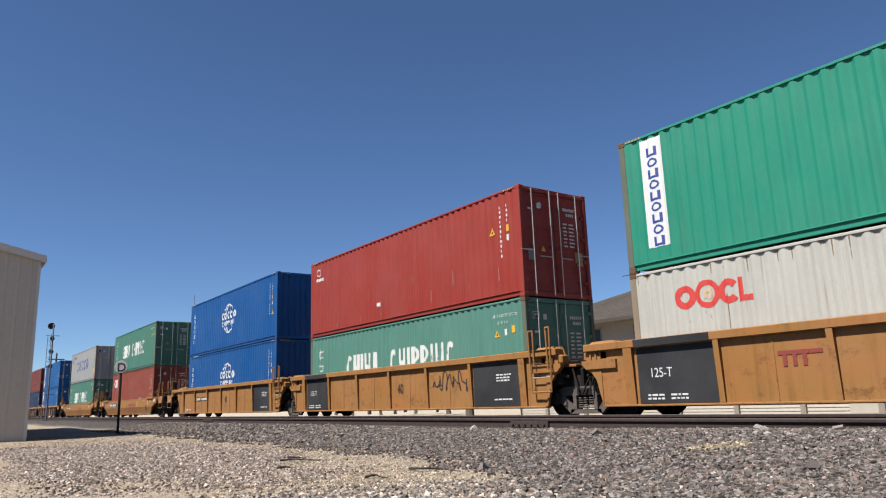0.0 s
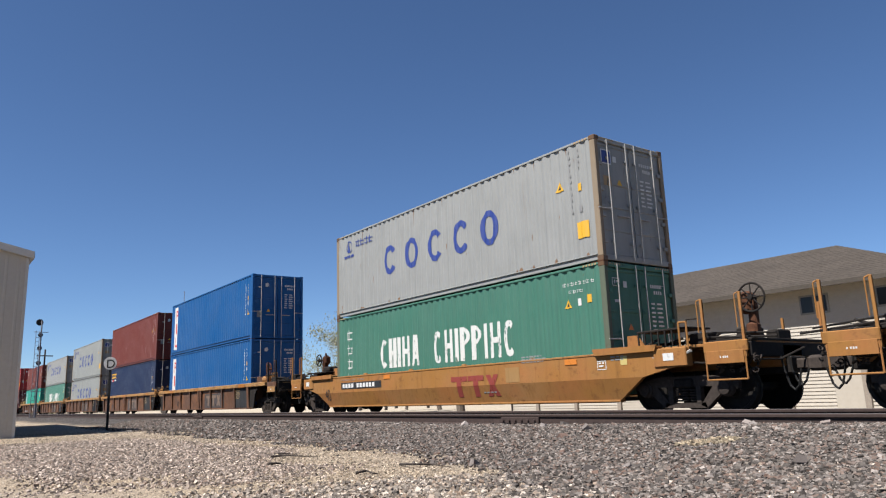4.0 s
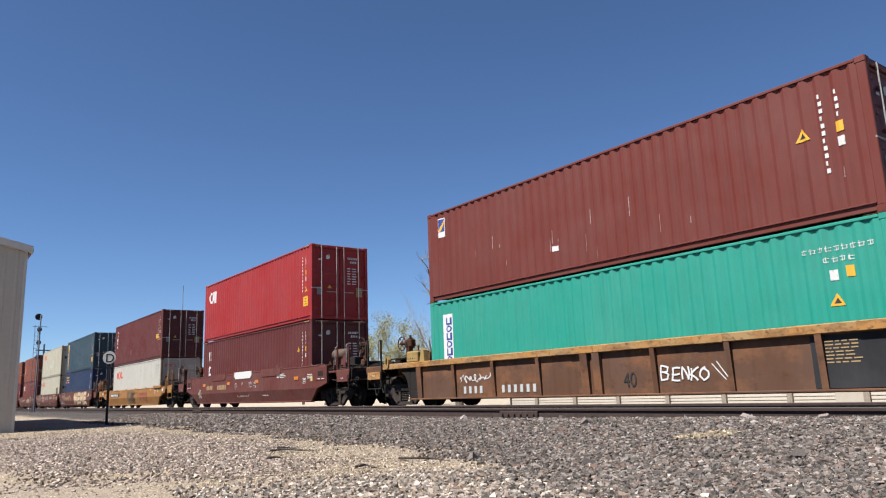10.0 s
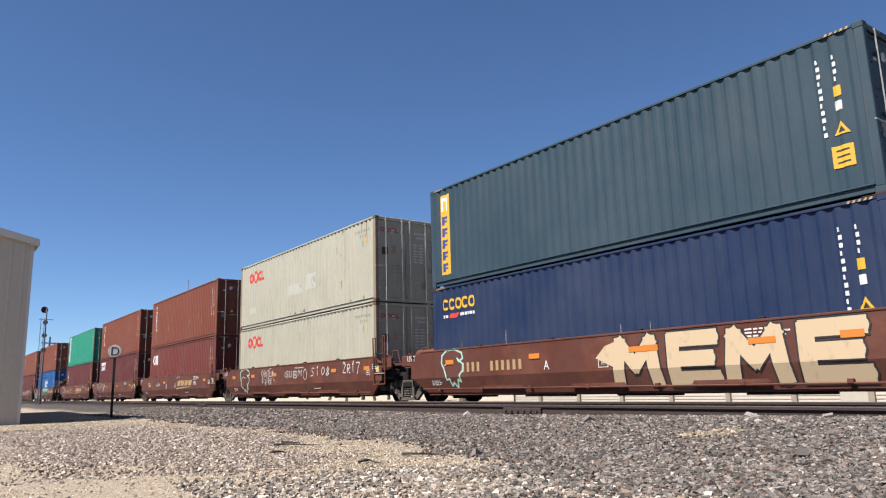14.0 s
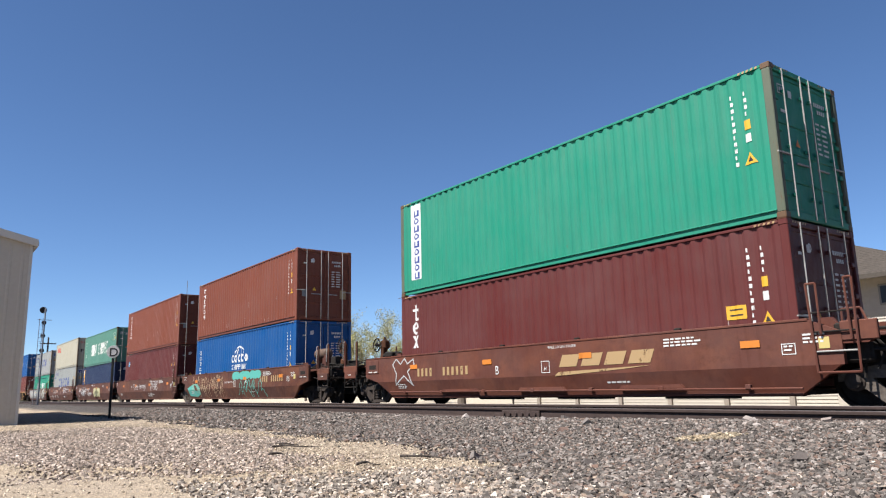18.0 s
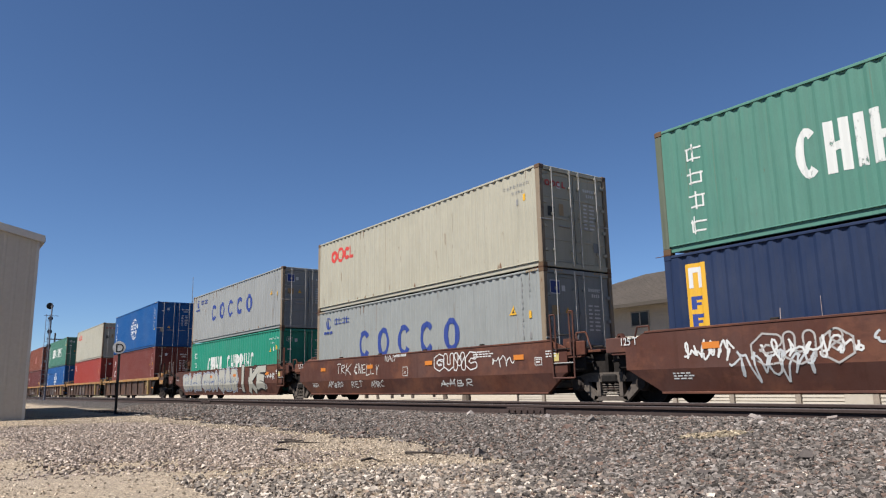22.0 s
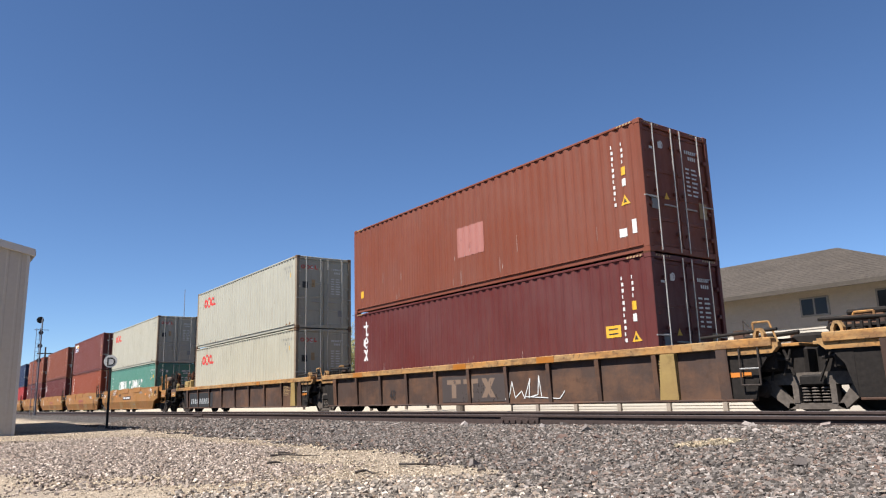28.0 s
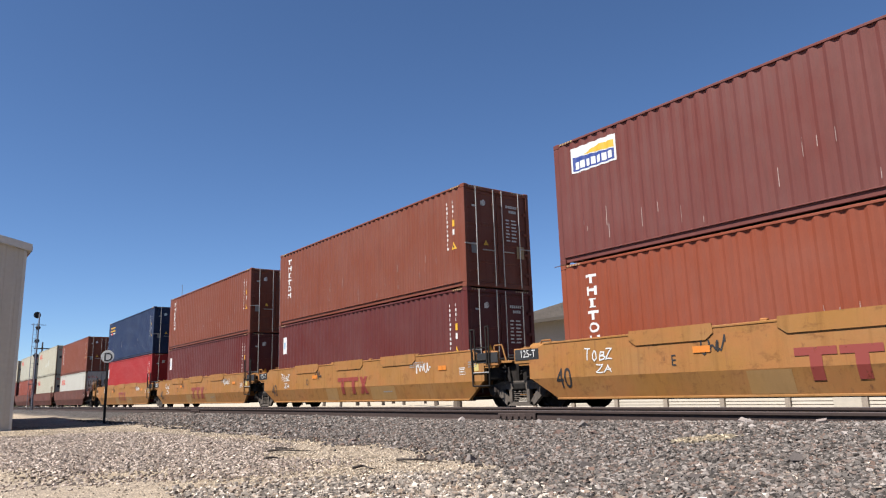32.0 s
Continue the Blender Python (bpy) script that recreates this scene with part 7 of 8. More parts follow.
def ground_material():
    m, n, l, p = nodes_of("sandy_gravel_ground")
    co = n.new("ShaderNodeTexCoord")
    sep = n.new("ShaderNodeSeparateXYZ")
    l.new(co.outputs["Object"], sep.inputs[0])
    a = noise_node(n, l, 0.35, 5)
    b = noise_node(n, l, 6.0, 8, rough=0.7)
    c = noise_node(n, l, 45.0, 5, rough=0.7)
    vor = n.new("ShaderNodeTexVoronoi")
    vor.inputs["Scale"].default_value = 28.0
    l.new(co.outputs["Object"], vor.inputs["Vector"])
    sand = mixed(n, l, ramp(n, l, b, ((0.35, 0.0), (0.65, 1.0))), (0.305, 0.235, 0.155), (0.395, 0.325, 0.240))
    sand = mixed(n, l, ramp(n, l, a, ((0.42, 0.0), (0.62, 0.8))), sand, (0.31, 0.257, 0.20))
    sand = mixed(n, l, ramp(n, l, c, ((0.35, 0.55), (0.6, 0.0))), sand, (0.07, 0.055, 0.042))
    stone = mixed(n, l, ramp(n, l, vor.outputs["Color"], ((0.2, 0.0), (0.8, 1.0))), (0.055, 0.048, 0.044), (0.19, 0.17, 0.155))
    # shade between the stones is put into the colour: near-black towards cell edges
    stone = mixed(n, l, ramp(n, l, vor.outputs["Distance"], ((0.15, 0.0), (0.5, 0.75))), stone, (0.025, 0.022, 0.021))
    grain = n.new("ShaderNodeTexVoronoi")
    grain.inputs["Scale"].default_value = 75.0
    l.new(co.outputs["Object"], grain.inputs["Vector"])
    speck = ramp(n, l, grain.outputs["Color"], ((0.0, 0.12), (0.3, 0.4), (0.6, 0.55), (0.85, 0.95)))
    sand = mixed(n, l, ramp(n, l, b, ((0.30, 0.25), (0.62, 0.75))), sand, speck, "OVERLAY")
    bounce_yard = mixed(n, l, ramp(n, l, b, ((0.35, 0.0), (0.65, 1.0))), (0.30, 0.25, 0.18), (0.40, 0.35, 0.28))
    # ballast lies on the raised bed; behind it assumed pale gravel bounces light onto the house
    add = n.new("ShaderNodeMath")
    add.operation = "ADD"
    wob = n.new("ShaderNodeMath")
    wob.operation = "MULTIPLY"
    wob.inputs[1].default_value = 1.2
    l.new(a, wob.inputs[0])
    l.new(sep.outputs["Y"], add.inputs[0])
    l.new(wob.outputs[0], add.inputs[1])
    lean = n.new("ShaderNodeMapRange")
    lean.inputs["From Min"].default_value, lean.inputs["From Max"].default_value, lean.inputs["To Max"].default_value = -6.5, -2.8, 2.2
    l.new(sep.outputs["X"], lean.inputs["Value"])
    edge = n.new("ShaderNodeMath")
    edge.operation = "ADD"
    l.new(add.outputs[0], edge.inputs[0])
    l.new(lean.outputs[0], edge.inputs[1])
    mr = n.new("ShaderNodeMapRange")
    mr.inputs["From Min"].default_value, mr.inputs["From Max"].default_value = 6.1, 6.9
    l.new(edge.outputs[0], mr.inputs["Value"])
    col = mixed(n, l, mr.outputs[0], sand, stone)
    mg = n.new("ShaderNodeMapRange")
    mg.inputs["From Min"].default_value, mg.inputs["From Max"].default_value = 16.6, 18.0
    l.new(add.outputs[0], mg.inputs["Value"])
    col = mixed(n, l, mg.outputs[0], col, bounce_yard)
    l.new(col, p.inputs["Base Color"])
    p.inputs["Roughness"].default_value = 0.95
    p.inputs["Specular IOR Level"].default_value = 0.15
    bump(n, l, mixed(n, l, 0.55, mixed(n, l, 0.5, b, c), grain.outputs["Distance"]), p, 0.9, 0.03)
    return m


def span(*legs):
    out = [legs[0][0]]
    for a, b, k in legs:
        out += [a + (b - a) * (i + 1) / k for i in range(k)]
    return out


GROUND = ground_material()
xs = span((-1500, -300, 6), (-300, -60, 20), (-60, -26, 34), (-26, 4, 200), (4, 60, 30), (60, 1500, 8))
ys = span((-1500, -60, 6), (-60, 1.5, 16), (1.5, 8, 80), (8, 18, 40), (18, 60, 12), (60, 2500, 10))
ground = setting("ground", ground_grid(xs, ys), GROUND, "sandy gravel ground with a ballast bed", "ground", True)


def stone_shape(rng):
    """A rough stone: a box with its corners knocked about and one pushed in."""
    v = np.array([(-1, -1, -1), (1, -1, -1), (1, 1, -1), (-1, 1, -1), (-1, -1, 1), (1, -1, 1), (1, 1, 1), (-1, 1, 1)], float)
    v *= rng.uniform(0.45, 0.8, (8, 1))
    v += rng.uniform(-0.22, 0.22, (8, 3))
    return v


FACES = np.array([(3, 2, 1, 0), (4, 5, 6, 7), (0, 1, 5, 4), (1, 2, 6, 5), (2, 3, 7, 6), (3, 0, 4, 7)])


def stones(name, places, sizes, material, label, seed, flat=0.95):
    """Loose stones strewn over the ground, as one mesh."""
    rng = np.random.default_rng(seed)
    kinds = [stone_shape(rng) for _ in range(24)]
    n = len(places)
    verts = np.zeros((n, 8, 3))
    for i in range(n):
        q = kinds[rng.integers(24)]
        ang = rng.uniform(0, 6.283, 3)
        e = np.array(Euler(ang).to_matrix())
        st = rng.uniform(0.7, 1.25, 3)
        verts[i] = ((q * st) @ e.T) * (1.05, 1.05, flat) * sizes[i] + places[i]
    me = bpy.data.meshes.new(name)
    me.vertices.add(n * 8)
    me.vertices.foreach_set("co", verts.reshape(-1))
    loops = (FACES[None] + (np.arange(n) * 8)[:, None, None]).reshape(-1)
    me.loops.add(len(loops))
    me.loops.foreach_set("vertex_index", loops.astype(np.int32))
    me.polygons.add(n * 6)
    me.polygons.foreach_set("loop_start", np.arange(0, n * 24, 4, dtype=np.int32))
    me.update(calc_edges=True)
    me.shade_flat()
    me.materials.append(material)
    ob = new(name, me)
    return tagged(ob, label, "gravel", kind="stuff")


def stone_material(name, dark, light, warm):
    m, n, l, p = nodes_of(name)
    geo = n.new("ShaderNodeNewGeometry")
    col = ramp(n, l, geo.outputs["Random Per Island"], ((0.0, dark), (0.35, tuple((a + b) / 2 for a, b in zip(dark, light))), (0.58, light), (0.72, warm), (0.90, tuple(min(1, c * 1.5) for c in light)), (1.0, tuple(min(1, c * 2.0) for c in light))))
    fine = noise_node(n, l, 90.0, 4, rough=0.7)
    col = mixed(n, l, 0.45, col, ramp(n, l, fine, ((0.3, 0.25), (0.7, 0.75))), "OVERLAY")
    l.new(col, p.inputs["Base Color"])
    p.inputs["Roughness"].default_value = 0.9
    p.inputs["Specular IOR Level"].default_value = 0.2
    bump(n, l, fine, p, 0.4, 0.006)
    return m


BALLAST = stone_material("crushed_stone", (0.028, 0.024, 0.021), (0.130, 0.114, 0.103), (0.115, 0.075, 0.058))
PALE = stone_material("pale_limestone_chips", (0.10, 0.08, 0.060), (0.32, 0.268, 0.205), (0.225, 0.168, 0.115))
MOUNDSTONE = stone_material("dusty_brown_chips", (0.075, 0.060, 0.051), (0.265, 0.22, 0.185), (0.175, 0.127, 0.10))
rng = np.random.default_rng(5)


def strew(count, x0, x1, y0, y1, keep):
    out = []
    while len(out) < count:
        x, y = rng.uniform(x0, x1), rng.uniform(y0, y1)
        if rng.uniform() < keep(x, y):
            out.append((x, y))
    return out


def bed_keep(x, y):
    edge = 6.0 + 0.5 * noise.noise((x * 0.35, 2.0, 0.0)) + 0.3 * smoothstep(-10, -20, x) - 2.2 * smoothstep(-7.0, -2.8, x)
    mix = 0.9 * noise.noise((x * 1.3, y * 1.3, 5.0))
    return smoothstep(edge - 1.3, edge + 0.45, y + mix)


def front_keep(x, y):
    return smoothstep(7.2, 5.6, math.hypot(x, y)) * smoothstep(-6.2, -4.6, x) * max(0.0, 0.6 + 0.7 * noise.noise((x * 1.5, y * 1.5, 6.0))) * (1 - 0.7 * bed_keep(x, y))


def chips_keep(x, y):
    patch = noise.noise((x * 0.35, y * 0.5, 7.0)) + 0.5 * noise.noise((x * 1.1, y * 1.1, 9.0))
    mound = math.exp(-((x + 13.5) / 5.0) ** 2 - ((y - 3.4) / 1.6) ** 2)
    front = math.exp(-((x + 5.0) / 2.6) ** 2 - ((y - 3.6) / 1.0) ** 2)
    return min(1.0, 0.06 + 0.45 * max(0, patch) ** 1.5 + 0.6 * mound + 0.7 * front)


def put(pts, lo, hi, sink=0.25):
    size = rng.uniform(lo, hi, len(pts)) * rng.uniform(0.7, 1.3, len(pts))
    return [(x, y, ground_z(x, y) + s * (0.5 - sink)) for (x, y), s in zip(pts, size)], size


pts = strew(120000, -12, 1.5, 2.4, 8.15, bed_keep)
stones("ballast_stones", *put(pts, 0.011, 0.022, 0.02), BALLAST, "grey crushed ballast stones beside the rail", 11)
pts = strew(26000, -30, -12, 5.0, 8.15, bed_keep)
stones("ballast_stones", *put(pts, 0.018, 0.032, 0.05), BALLAST, "grey crushed ballast stones beside the rail", 12)
pts = strew(9000, -26, 2, 8.4, 11.8, lambda x, y: 1.0)
stones("ballast_stones", *put(pts, 0.03, 0.05), BALLAST, "grey crushed ballast stones between the rails", 13)
pts = strew(60000, -25, -1.5, 0.3, 6.8, lambda x, y: chips_keep(x, y) * (1 - 0.85 * bed_keep(x, y)))
stones("gravel_chips", *put(pts, 0.004, 0.0105), PALE, "pale gravel chips on sandy ground", 14)
pts = strew(40000, -24, -3.5, 0.4, 5.6, lambda x, y: smoothstep(0.30, 0.66, math.exp(-((x + 11.8) / 6.0) ** 2 - ((y - 2.4) / 1.9) ** 2) + 0.30 * noise.noise((x * 0.8, y * 0.8, 4.0))))
stones("gravel_mound", *put(pts, 0.009, 0.018), MOUNDSTONE, "low mound of dusty brown gravel", 15)
pts = strew(16000, -6.5, -0.5, 1.6, 6.0, front_keep)
stones("mixed_gravel", *put(pts, 0.009, 0.020, 0.1), stone_material("mixed_grey_gravel", (0.085, 0.072, 0.062), (0.255, 0.220, 0.185), (0.21, 0.155, 0.115)), "loose grey and tan gravel on the sand", 18)
# a drift of straw-coloured chips and a few larger flat stones on the bank
pts = strew(420, -5.2, -3.6, 5.9, 7.0, lambda x, y: smoothstep(0.45, 0.8, math.exp(-((x + 4.35) / 0.36) ** 2 - ((y - 6.45 - 0.35 * (x + 4.35)) / 0.20) ** 2) + 0.2 * noise.noise((x * 3, y * 3, 1.0))))
drift, drift_size = put(pts, 0.014, 0.026)
stones("straw_chips", [(x, y, z + 0.02) for x, y, z in drift], drift_size, stone_material("straw_yellow_chips", (0.08, 0.065, 0.045), (0.23, 0.19, 0.135), (0.17, 0.125, 0.08)), "drift of straw-yellow stone chips", 16)
pts = strew(90, -12, 0, 4.6, 8.0, bed_keep)
big, big_size = put(pts, 0.035, 0.06, 0.15)
stones("large_stones", big, big_size, stone_material("large_brown_stones", (0.060, 0.050, 0.046), (0.150, 0.132, 0.122), (0.125, 0.082, 0.066)), "larger flat brown stones in the ballast", 17)

# sticks and a drift of pale chips
for k, (x, y, ang, ln) in enumerate(((-8.55, 3.63, 12, 0.62), (-8.9, 3.86, -8, 0.35), (-6.55, 4.2, -4, 0.60), (-7.6, 3.2, 10, 0.22), (-6.2, 3.5, 14, 0.22))):
    s = Shape()
    for j in range(5):
        a, b = j / 5, (j + 1) / 5
        s.tube((ln * a, 0.05 * math.sin(9 * a + k), 0.012 * math.sin(5 * a)), (ln * b, 0.05 * math.sin(9 * b + k), 0.012 * math.sin(5 * b)), 0.012 * (1.3 - a), 0.012 * (1.3 - b), 6)
    ob = new("stick", s.mesh("stick", TIEWOOD))
    ob.matrix_basis = pose(x, y, ground_z(x, y) + 0.02, 0, 0, ang + 35)
    tagged(ob, "weathered dry stick lying on the sand", "stick", "sticks on the ground")

# ---- tracks ----
RAILPOLY = [(-0.070, 0.0), (-0.070, 0.012), (-0.012, 0.030), (-0.009, 0.125), (-0.036, 0.140), (-0.037, 0.168), (-0.028, 0.176), (0.028, 0.176), (0.037, 0.168), (0.036, 0.140), (0.009, 0.125), (0.012, 0.030), (0.070, 0.012), (0.070, 0.0)]


def rail(y, top, x0, x1, parent):
    s = Shape()
    k = len(RAILPOLY)
    s.v = [(x, y + a, top - 0.176 + b) for x in (x0, x1) for a, b in RAILPOLY]
    s.f = [(i, (i + 1) % k, k + (i + 1) % k, k + i) for i in range(k)] + [tuple(range(k)), tuple(range(2 * k - 1, k - 1, -1))]
    r = part("rail", s, RAILSIDE, parent, "brown steel rail with a worn head")
    part("rail_head", Shape().soft(x0, x1, y - 0.030, y + 0.030, top - 0.006, top + 0.002, 0.001), RAILHEAD, r, "polished running surface")
    return r


def track(y, top, label):
    t = thing("railway_track", label, "railway track", kind="structure")
    rails = [rail(y + o * 0.755, top, -420, 120, t) for o in (-1, 1)]
    tie = Shape().soft(-0.115, 0.115, -1.30, 1.30, -0.17, 0.0, 0.012).mesh("tie", TIEWOOD)
    for k in range(120):
        x = -52 + 0.52 * k + random.uniform(-0.03, 0.03)
        ob = part("tie", tie, None, t)
        ob.matrix_basis = pose(x, y, top - 0.190, 0, 0, random.uniform(-1, 1))
    far = Shape()
    for k in range(260):
        x = -60 - 0.55 * k
        far.box(x - 0.11, x + 0.11, y - 1.3, y + 1.3, top - 0.36, top - 0.19)
    tagged(part("far_ties", far, TIEWOOD, t), kind="stuff")
    return t, rails


near_track, near_rails = track(NEAR_Y, NEAR_Z, "empty siding track with brown rails and buried ties")
main_track, main_rails = track(TRACK_Y, RAIL_Z, "main track under the train")


def joint(r, x, y, top):
    jb = part("joint_bar", Shape().soft(x - 0.46, x + 0.46, y - 0.052, y - 0.018, top - 0.150, top - 0.045, 0.008), RAILSIDE, r, "bolted joint bar")
    for k in range(6):
        part("bolt", Shape().tube((x - 0.38 + 0.152 * k, y - 0.085, top - 0.098), (x - 0.38 + 0.152 * k, y - 0.05, top - 0.098), 0.022, None, 6), RAILSIDE, jb)


joint(near_rails[0], -9.02, NEAR_Y - 0.755, NEAR_Z)
joint(near_rails[0], -25.6, NEAR_Y - 0.755, NEAR_Z)

# ---- shed beside the track ----
SHEDWALL = plain("beige_shed_sheet", (0.66, 0.61, 0.53), 0.6, 0.0, 9, 0.06, 0.05)
SHEDTRIM = plain("pale_shed_trim", (0.75, 0.72, 0.67), 0.5, 0.0, 9, 0.06, 0.05)


def shed(cx, cy):
    """A metal shed with a gable end; its near corner stands at (cx, cy)."""
    b = thing("metal_shed", "beige ribbed metal shed with a low gable roof", "building", at=pose(cx, cy, 0))
    eave, wid, deep, rise = 5.02, 11.0, 16.0, 0.24
    ridge = eave + rise * wid / 2
    s = Shape()
    s.v, s.f = [], []
    k = 0
    y = 0.0
    rows = []
    while y > -wid:
        for d, o in ((0.0, 0.0), (0.17, 0.0), (0.195, 0.007), (0.235, 0.007), (0.26, 0.0)):
            rows.append((y - d, o))
        y -= 0.3
    rows = [q for q in rows if q[0] >= -wid]
    for yy, o in rows:
        top = eave + rise * min(-yy, wid + yy)
        s.v += [(o, yy, -0.4), (o, yy, top)]
    s.f = [(2 * i, 2 * i + 1, 2 * i + 3, 2 * i + 2) for i in range(len(rows) - 1)]
    part("gable_wall", s, SHEDWALL, b, "ribbed beige sheet wall")
    side = Shape()
    x = -0.02
    cols = []
    while x > -deep:
        for d, o in ((0.0, 0.0), (0.17, 0.0), (0.195, 0.007), (0.235, 0.007), (0.26, 0.0)):
            cols.append((x - d, o))
        x -= 0.3
    for xx, o in cols:
        side.v += [(xx, o - 0.002, -0.4), (xx, o - 0.002, eave)]
    side.f = [(2 * i + 2, 2 * i + 3, 2 * i + 1, 2 * i) for i in range(len(cols) - 1)]
    part("side_wall", side, SHEDWALL, b)
    part("rear_wall", Shape().box(-deep - 0.1, -deep, -wid, 0, -0.4, eave), SHEDWALL, b)
    part("far_wall", Shape().box(-deep, 0, -wid - 0.1, -wid, -0.4, eave), SHEDWALL, b)
    for a, c in ((0.12, -wid / 2), (-wid - 0.12, -wid / 2)):
        za = eave + 0.02 - rise * 0.12
        sh = Shape()
        ys, zs = ((a, c), (za, ridge)) if a > c else ((c, a), (ridge, za))
        sh.hexa([(-deep - 0.1, a, za), (0.10, a, za), (0.10, c, ridge), (-deep - 0.1, c, ridge), (-deep - 0.1, a, za + 0.06), (0.10, a, za + 0.06), (0.10, c, ridge + 0.06), (-deep - 0.1, c, ridge + 0.06)])
        part("roof", sh, SHEDTRIM, b)
        tr = Shape().hexa([(0.06, a, za - 0.13), (0.13, a, za - 0.13), (0.13, c, ridge - 0.13), (0.06, c, ridge - 0.13), (0.06, a, za + 0.07), (0.13, a, za + 0.07), (0.13, c, ridge + 0.07), (0.06, c, ridge + 0.07)])
        part("rake_trim", tr, SHEDTRIM, b, "pale folded rake trim")
    part("eave_gutter", Shape().soft(-deep, 0.1, 0.03, 0.14, eave - 0.13, eave + 0.02, 0.02), SHEDTRIM, b)
    part("corner_trim", Shape().soft(-0.05, 0.016, -0.055, 0.016, -0.4, eave - 0.02, 0.004), SHEDTRIM, b)
    return b


shed(-22.68, 2.36)

# ---- long house behind the train ----
SIDING = plain("white_lap_siding", (0.57, 0.52, 0.445), 0.7, 0.0, 6, 0.07, 0.1)
SHINGLE = plain("grey_brown_shingles", (0.104, 0.087, 0.072), 0.9, 0.0, 7, 0.45, 0.6)
FASCIA = plain("dark_eave_board", (0.10, 0.085, 0.07), 0.7)
GLASS = plain("dark_window_glass", (0.03, 0.035, 0.04), 0.12, 0.0, 3, 0.1, 0.0)
POSTPAINT = plain("taupe_column_paint", (0.36, 0.31, 0.26), 0.7)
WINFRAME = plain("grey_window_frame", (0.30, 0.29, 0.27), 0.6)


def house():
    y0, ex0, ex1, ez, half = 30.0, -35.7, -9.5, 4.75, 6.9
    wall_y, over = y0 + 0.95, 0.95
    b = thing("long_house", "long pale house with lap siding and a grey hipped shingle roof", "building")
    wx0, wx1 = ex0 + over, ex1 - over
    yb = y0 + 2 * half - over
    front = part("front_wall", Shape().box(wx0, wx1, wall_y + 0.02, wall_y + 0.12, -1.0, ez), SIDING, b, "white lap siding")
    z = -1.0
    while z < ez - 0.05:
        part("siding_board", Shape().hexa([(wx0, wall_y - 0.035, z), (wx1, wall_y - 0.035, z), (wx1, wall_y + 0.02, z), (wx0, wall_y + 0.02, z), (wx0, wall_y, z + 0.15), (wx1, wall_y, z + 0.15), (wx1, wall_y + 0.02, z + 0.15), (wx0, wall_y + 0.02, z + 0.15)]), SIDING, front)
        z += 0.15
    end = Shape()
    z = -1.0
    while z < ez:
        end.hexa([(wx0 - 0.035, wall_y, z), (wx0 + 0.1, wall_y, z), (wx0 + 0.1, yb, z), (wx0 - 0.035, yb, z), (wx0, wall_y, z + 0.15), (wx0 + 0.1, wall_y, z + 0.15), (wx0 + 0.1, yb, z + 0.15), (wx0, yb, z + 0.15)])
        z += 0.15
    part("end_wall", end, SIDING, b)
    part("far_end_wall", Shape().box(wx1 - 0.1, wx1, wall_y + 0.1, yb, -1.0, ez), SIDING, b)
    part("rear_wall", Shape().box(wx0, wx1, yb, yb + 0.1, -1.0, ez), SIDING, b)
    rz = 7.43
    A, B, C, D = (ex0, y0, ez), (ex1, y0, ez), (ex1, y0 + 2 * half, ez), (ex0, y0 + 2 * half, ez)
    R0, R1 = (ex0 + half, y0 + half, rz), (ex1 - half, y0 + half, rz)
    roof = Shape().add([A, B, C, D, R0, R1], [(0, 1, 5, 4), (1, 2, 5), (2, 3, 4, 5), (3, 0, 4)])
    part("roof", roof, SHINGLE, b, "grey brown shingle roof")
    for k in range(1, 22):
        f = k / 22
        pa = [A[i] + (R0[i] - A[i]) * f for i in range(3)]
        pb = [B[i] + (R1[i] - B[i]) * f for i in range(3)]
        part("shingle_course", Shape().hexa([(pa[0], pa[1], pa[2] + 0.004), (pb[0], pb[1], pb[2] + 0.004), (pb[0] - 0.32, pb[1] + 0.3, pb[2] + 0.10), (pa[0] + 0.32, pa[1] + 0.3, pa[2] + 0.10),
                      (pa[0], pa[1], pa[2] + 0.012), (pb[0], pb[1], pb[2] + 0.012), (pb[0] - 0.32, pb[1] + 0.3, pb[2] + 0.121), (pa[0] + 0.32, pa[1] + 0.3, pa[2] + 0.121)]), SHINGLE, b)
    part("fascia", Shape().box(ex0, ex1, y0 - 0.03, y0, ez - 0.16, ez + 0.03).box(ex0 - 0.03, ex0, y0, y0 + 2 * half, ez - 0.16, ez + 0.03), FASCIA, b, "dark eave board")
    part("soffit", Shape().box(ex0, ex1, y0, wall_y + 0.05, ez - 0.04, ez - 0.01).box(ex0, wx0, y0, y0 + 2 * half, ez - 0.04, ez - 0.01), SIDING, b)
    for x in (-33.1, -28.2, -24.7, -15.0, -11.9):
        w = part("window", Shape().soft(x - 0.62, x + 0.62, wall_y - 0.06, wall_y + 0.02, 3.58, 4.42, 0.01), WINFRAME, b, "grey framed window with dark glass")
        for q in (-0.29, 0.29):
            part("pane", Shape().box(x + q - 0.25, x + q + 0.25, wall_y - 0.066, wall_y - 0.05, 3.66, 4.34), GLASS, w)
    part("downpipe", Shape().path([(ex0 + 0.12, y0 + 0.05, ez - 0.10), (ex0 + 0.5, y0 + 0.5, ez - 0.32), (wx0 + 0.06, wall_y - 0.08, ez - 0.55), (wx0 + 0.06, wall_y - 0.08, -0.9)], 0.05), FASCIA, b, "dark downpipe")
    d = part("door", Shape().soft(-14.6, -13.4, wall_y - 0.07, wall_y + 0.02, -0.4, 1.75, 0.01), SIDING, b, "pale door")
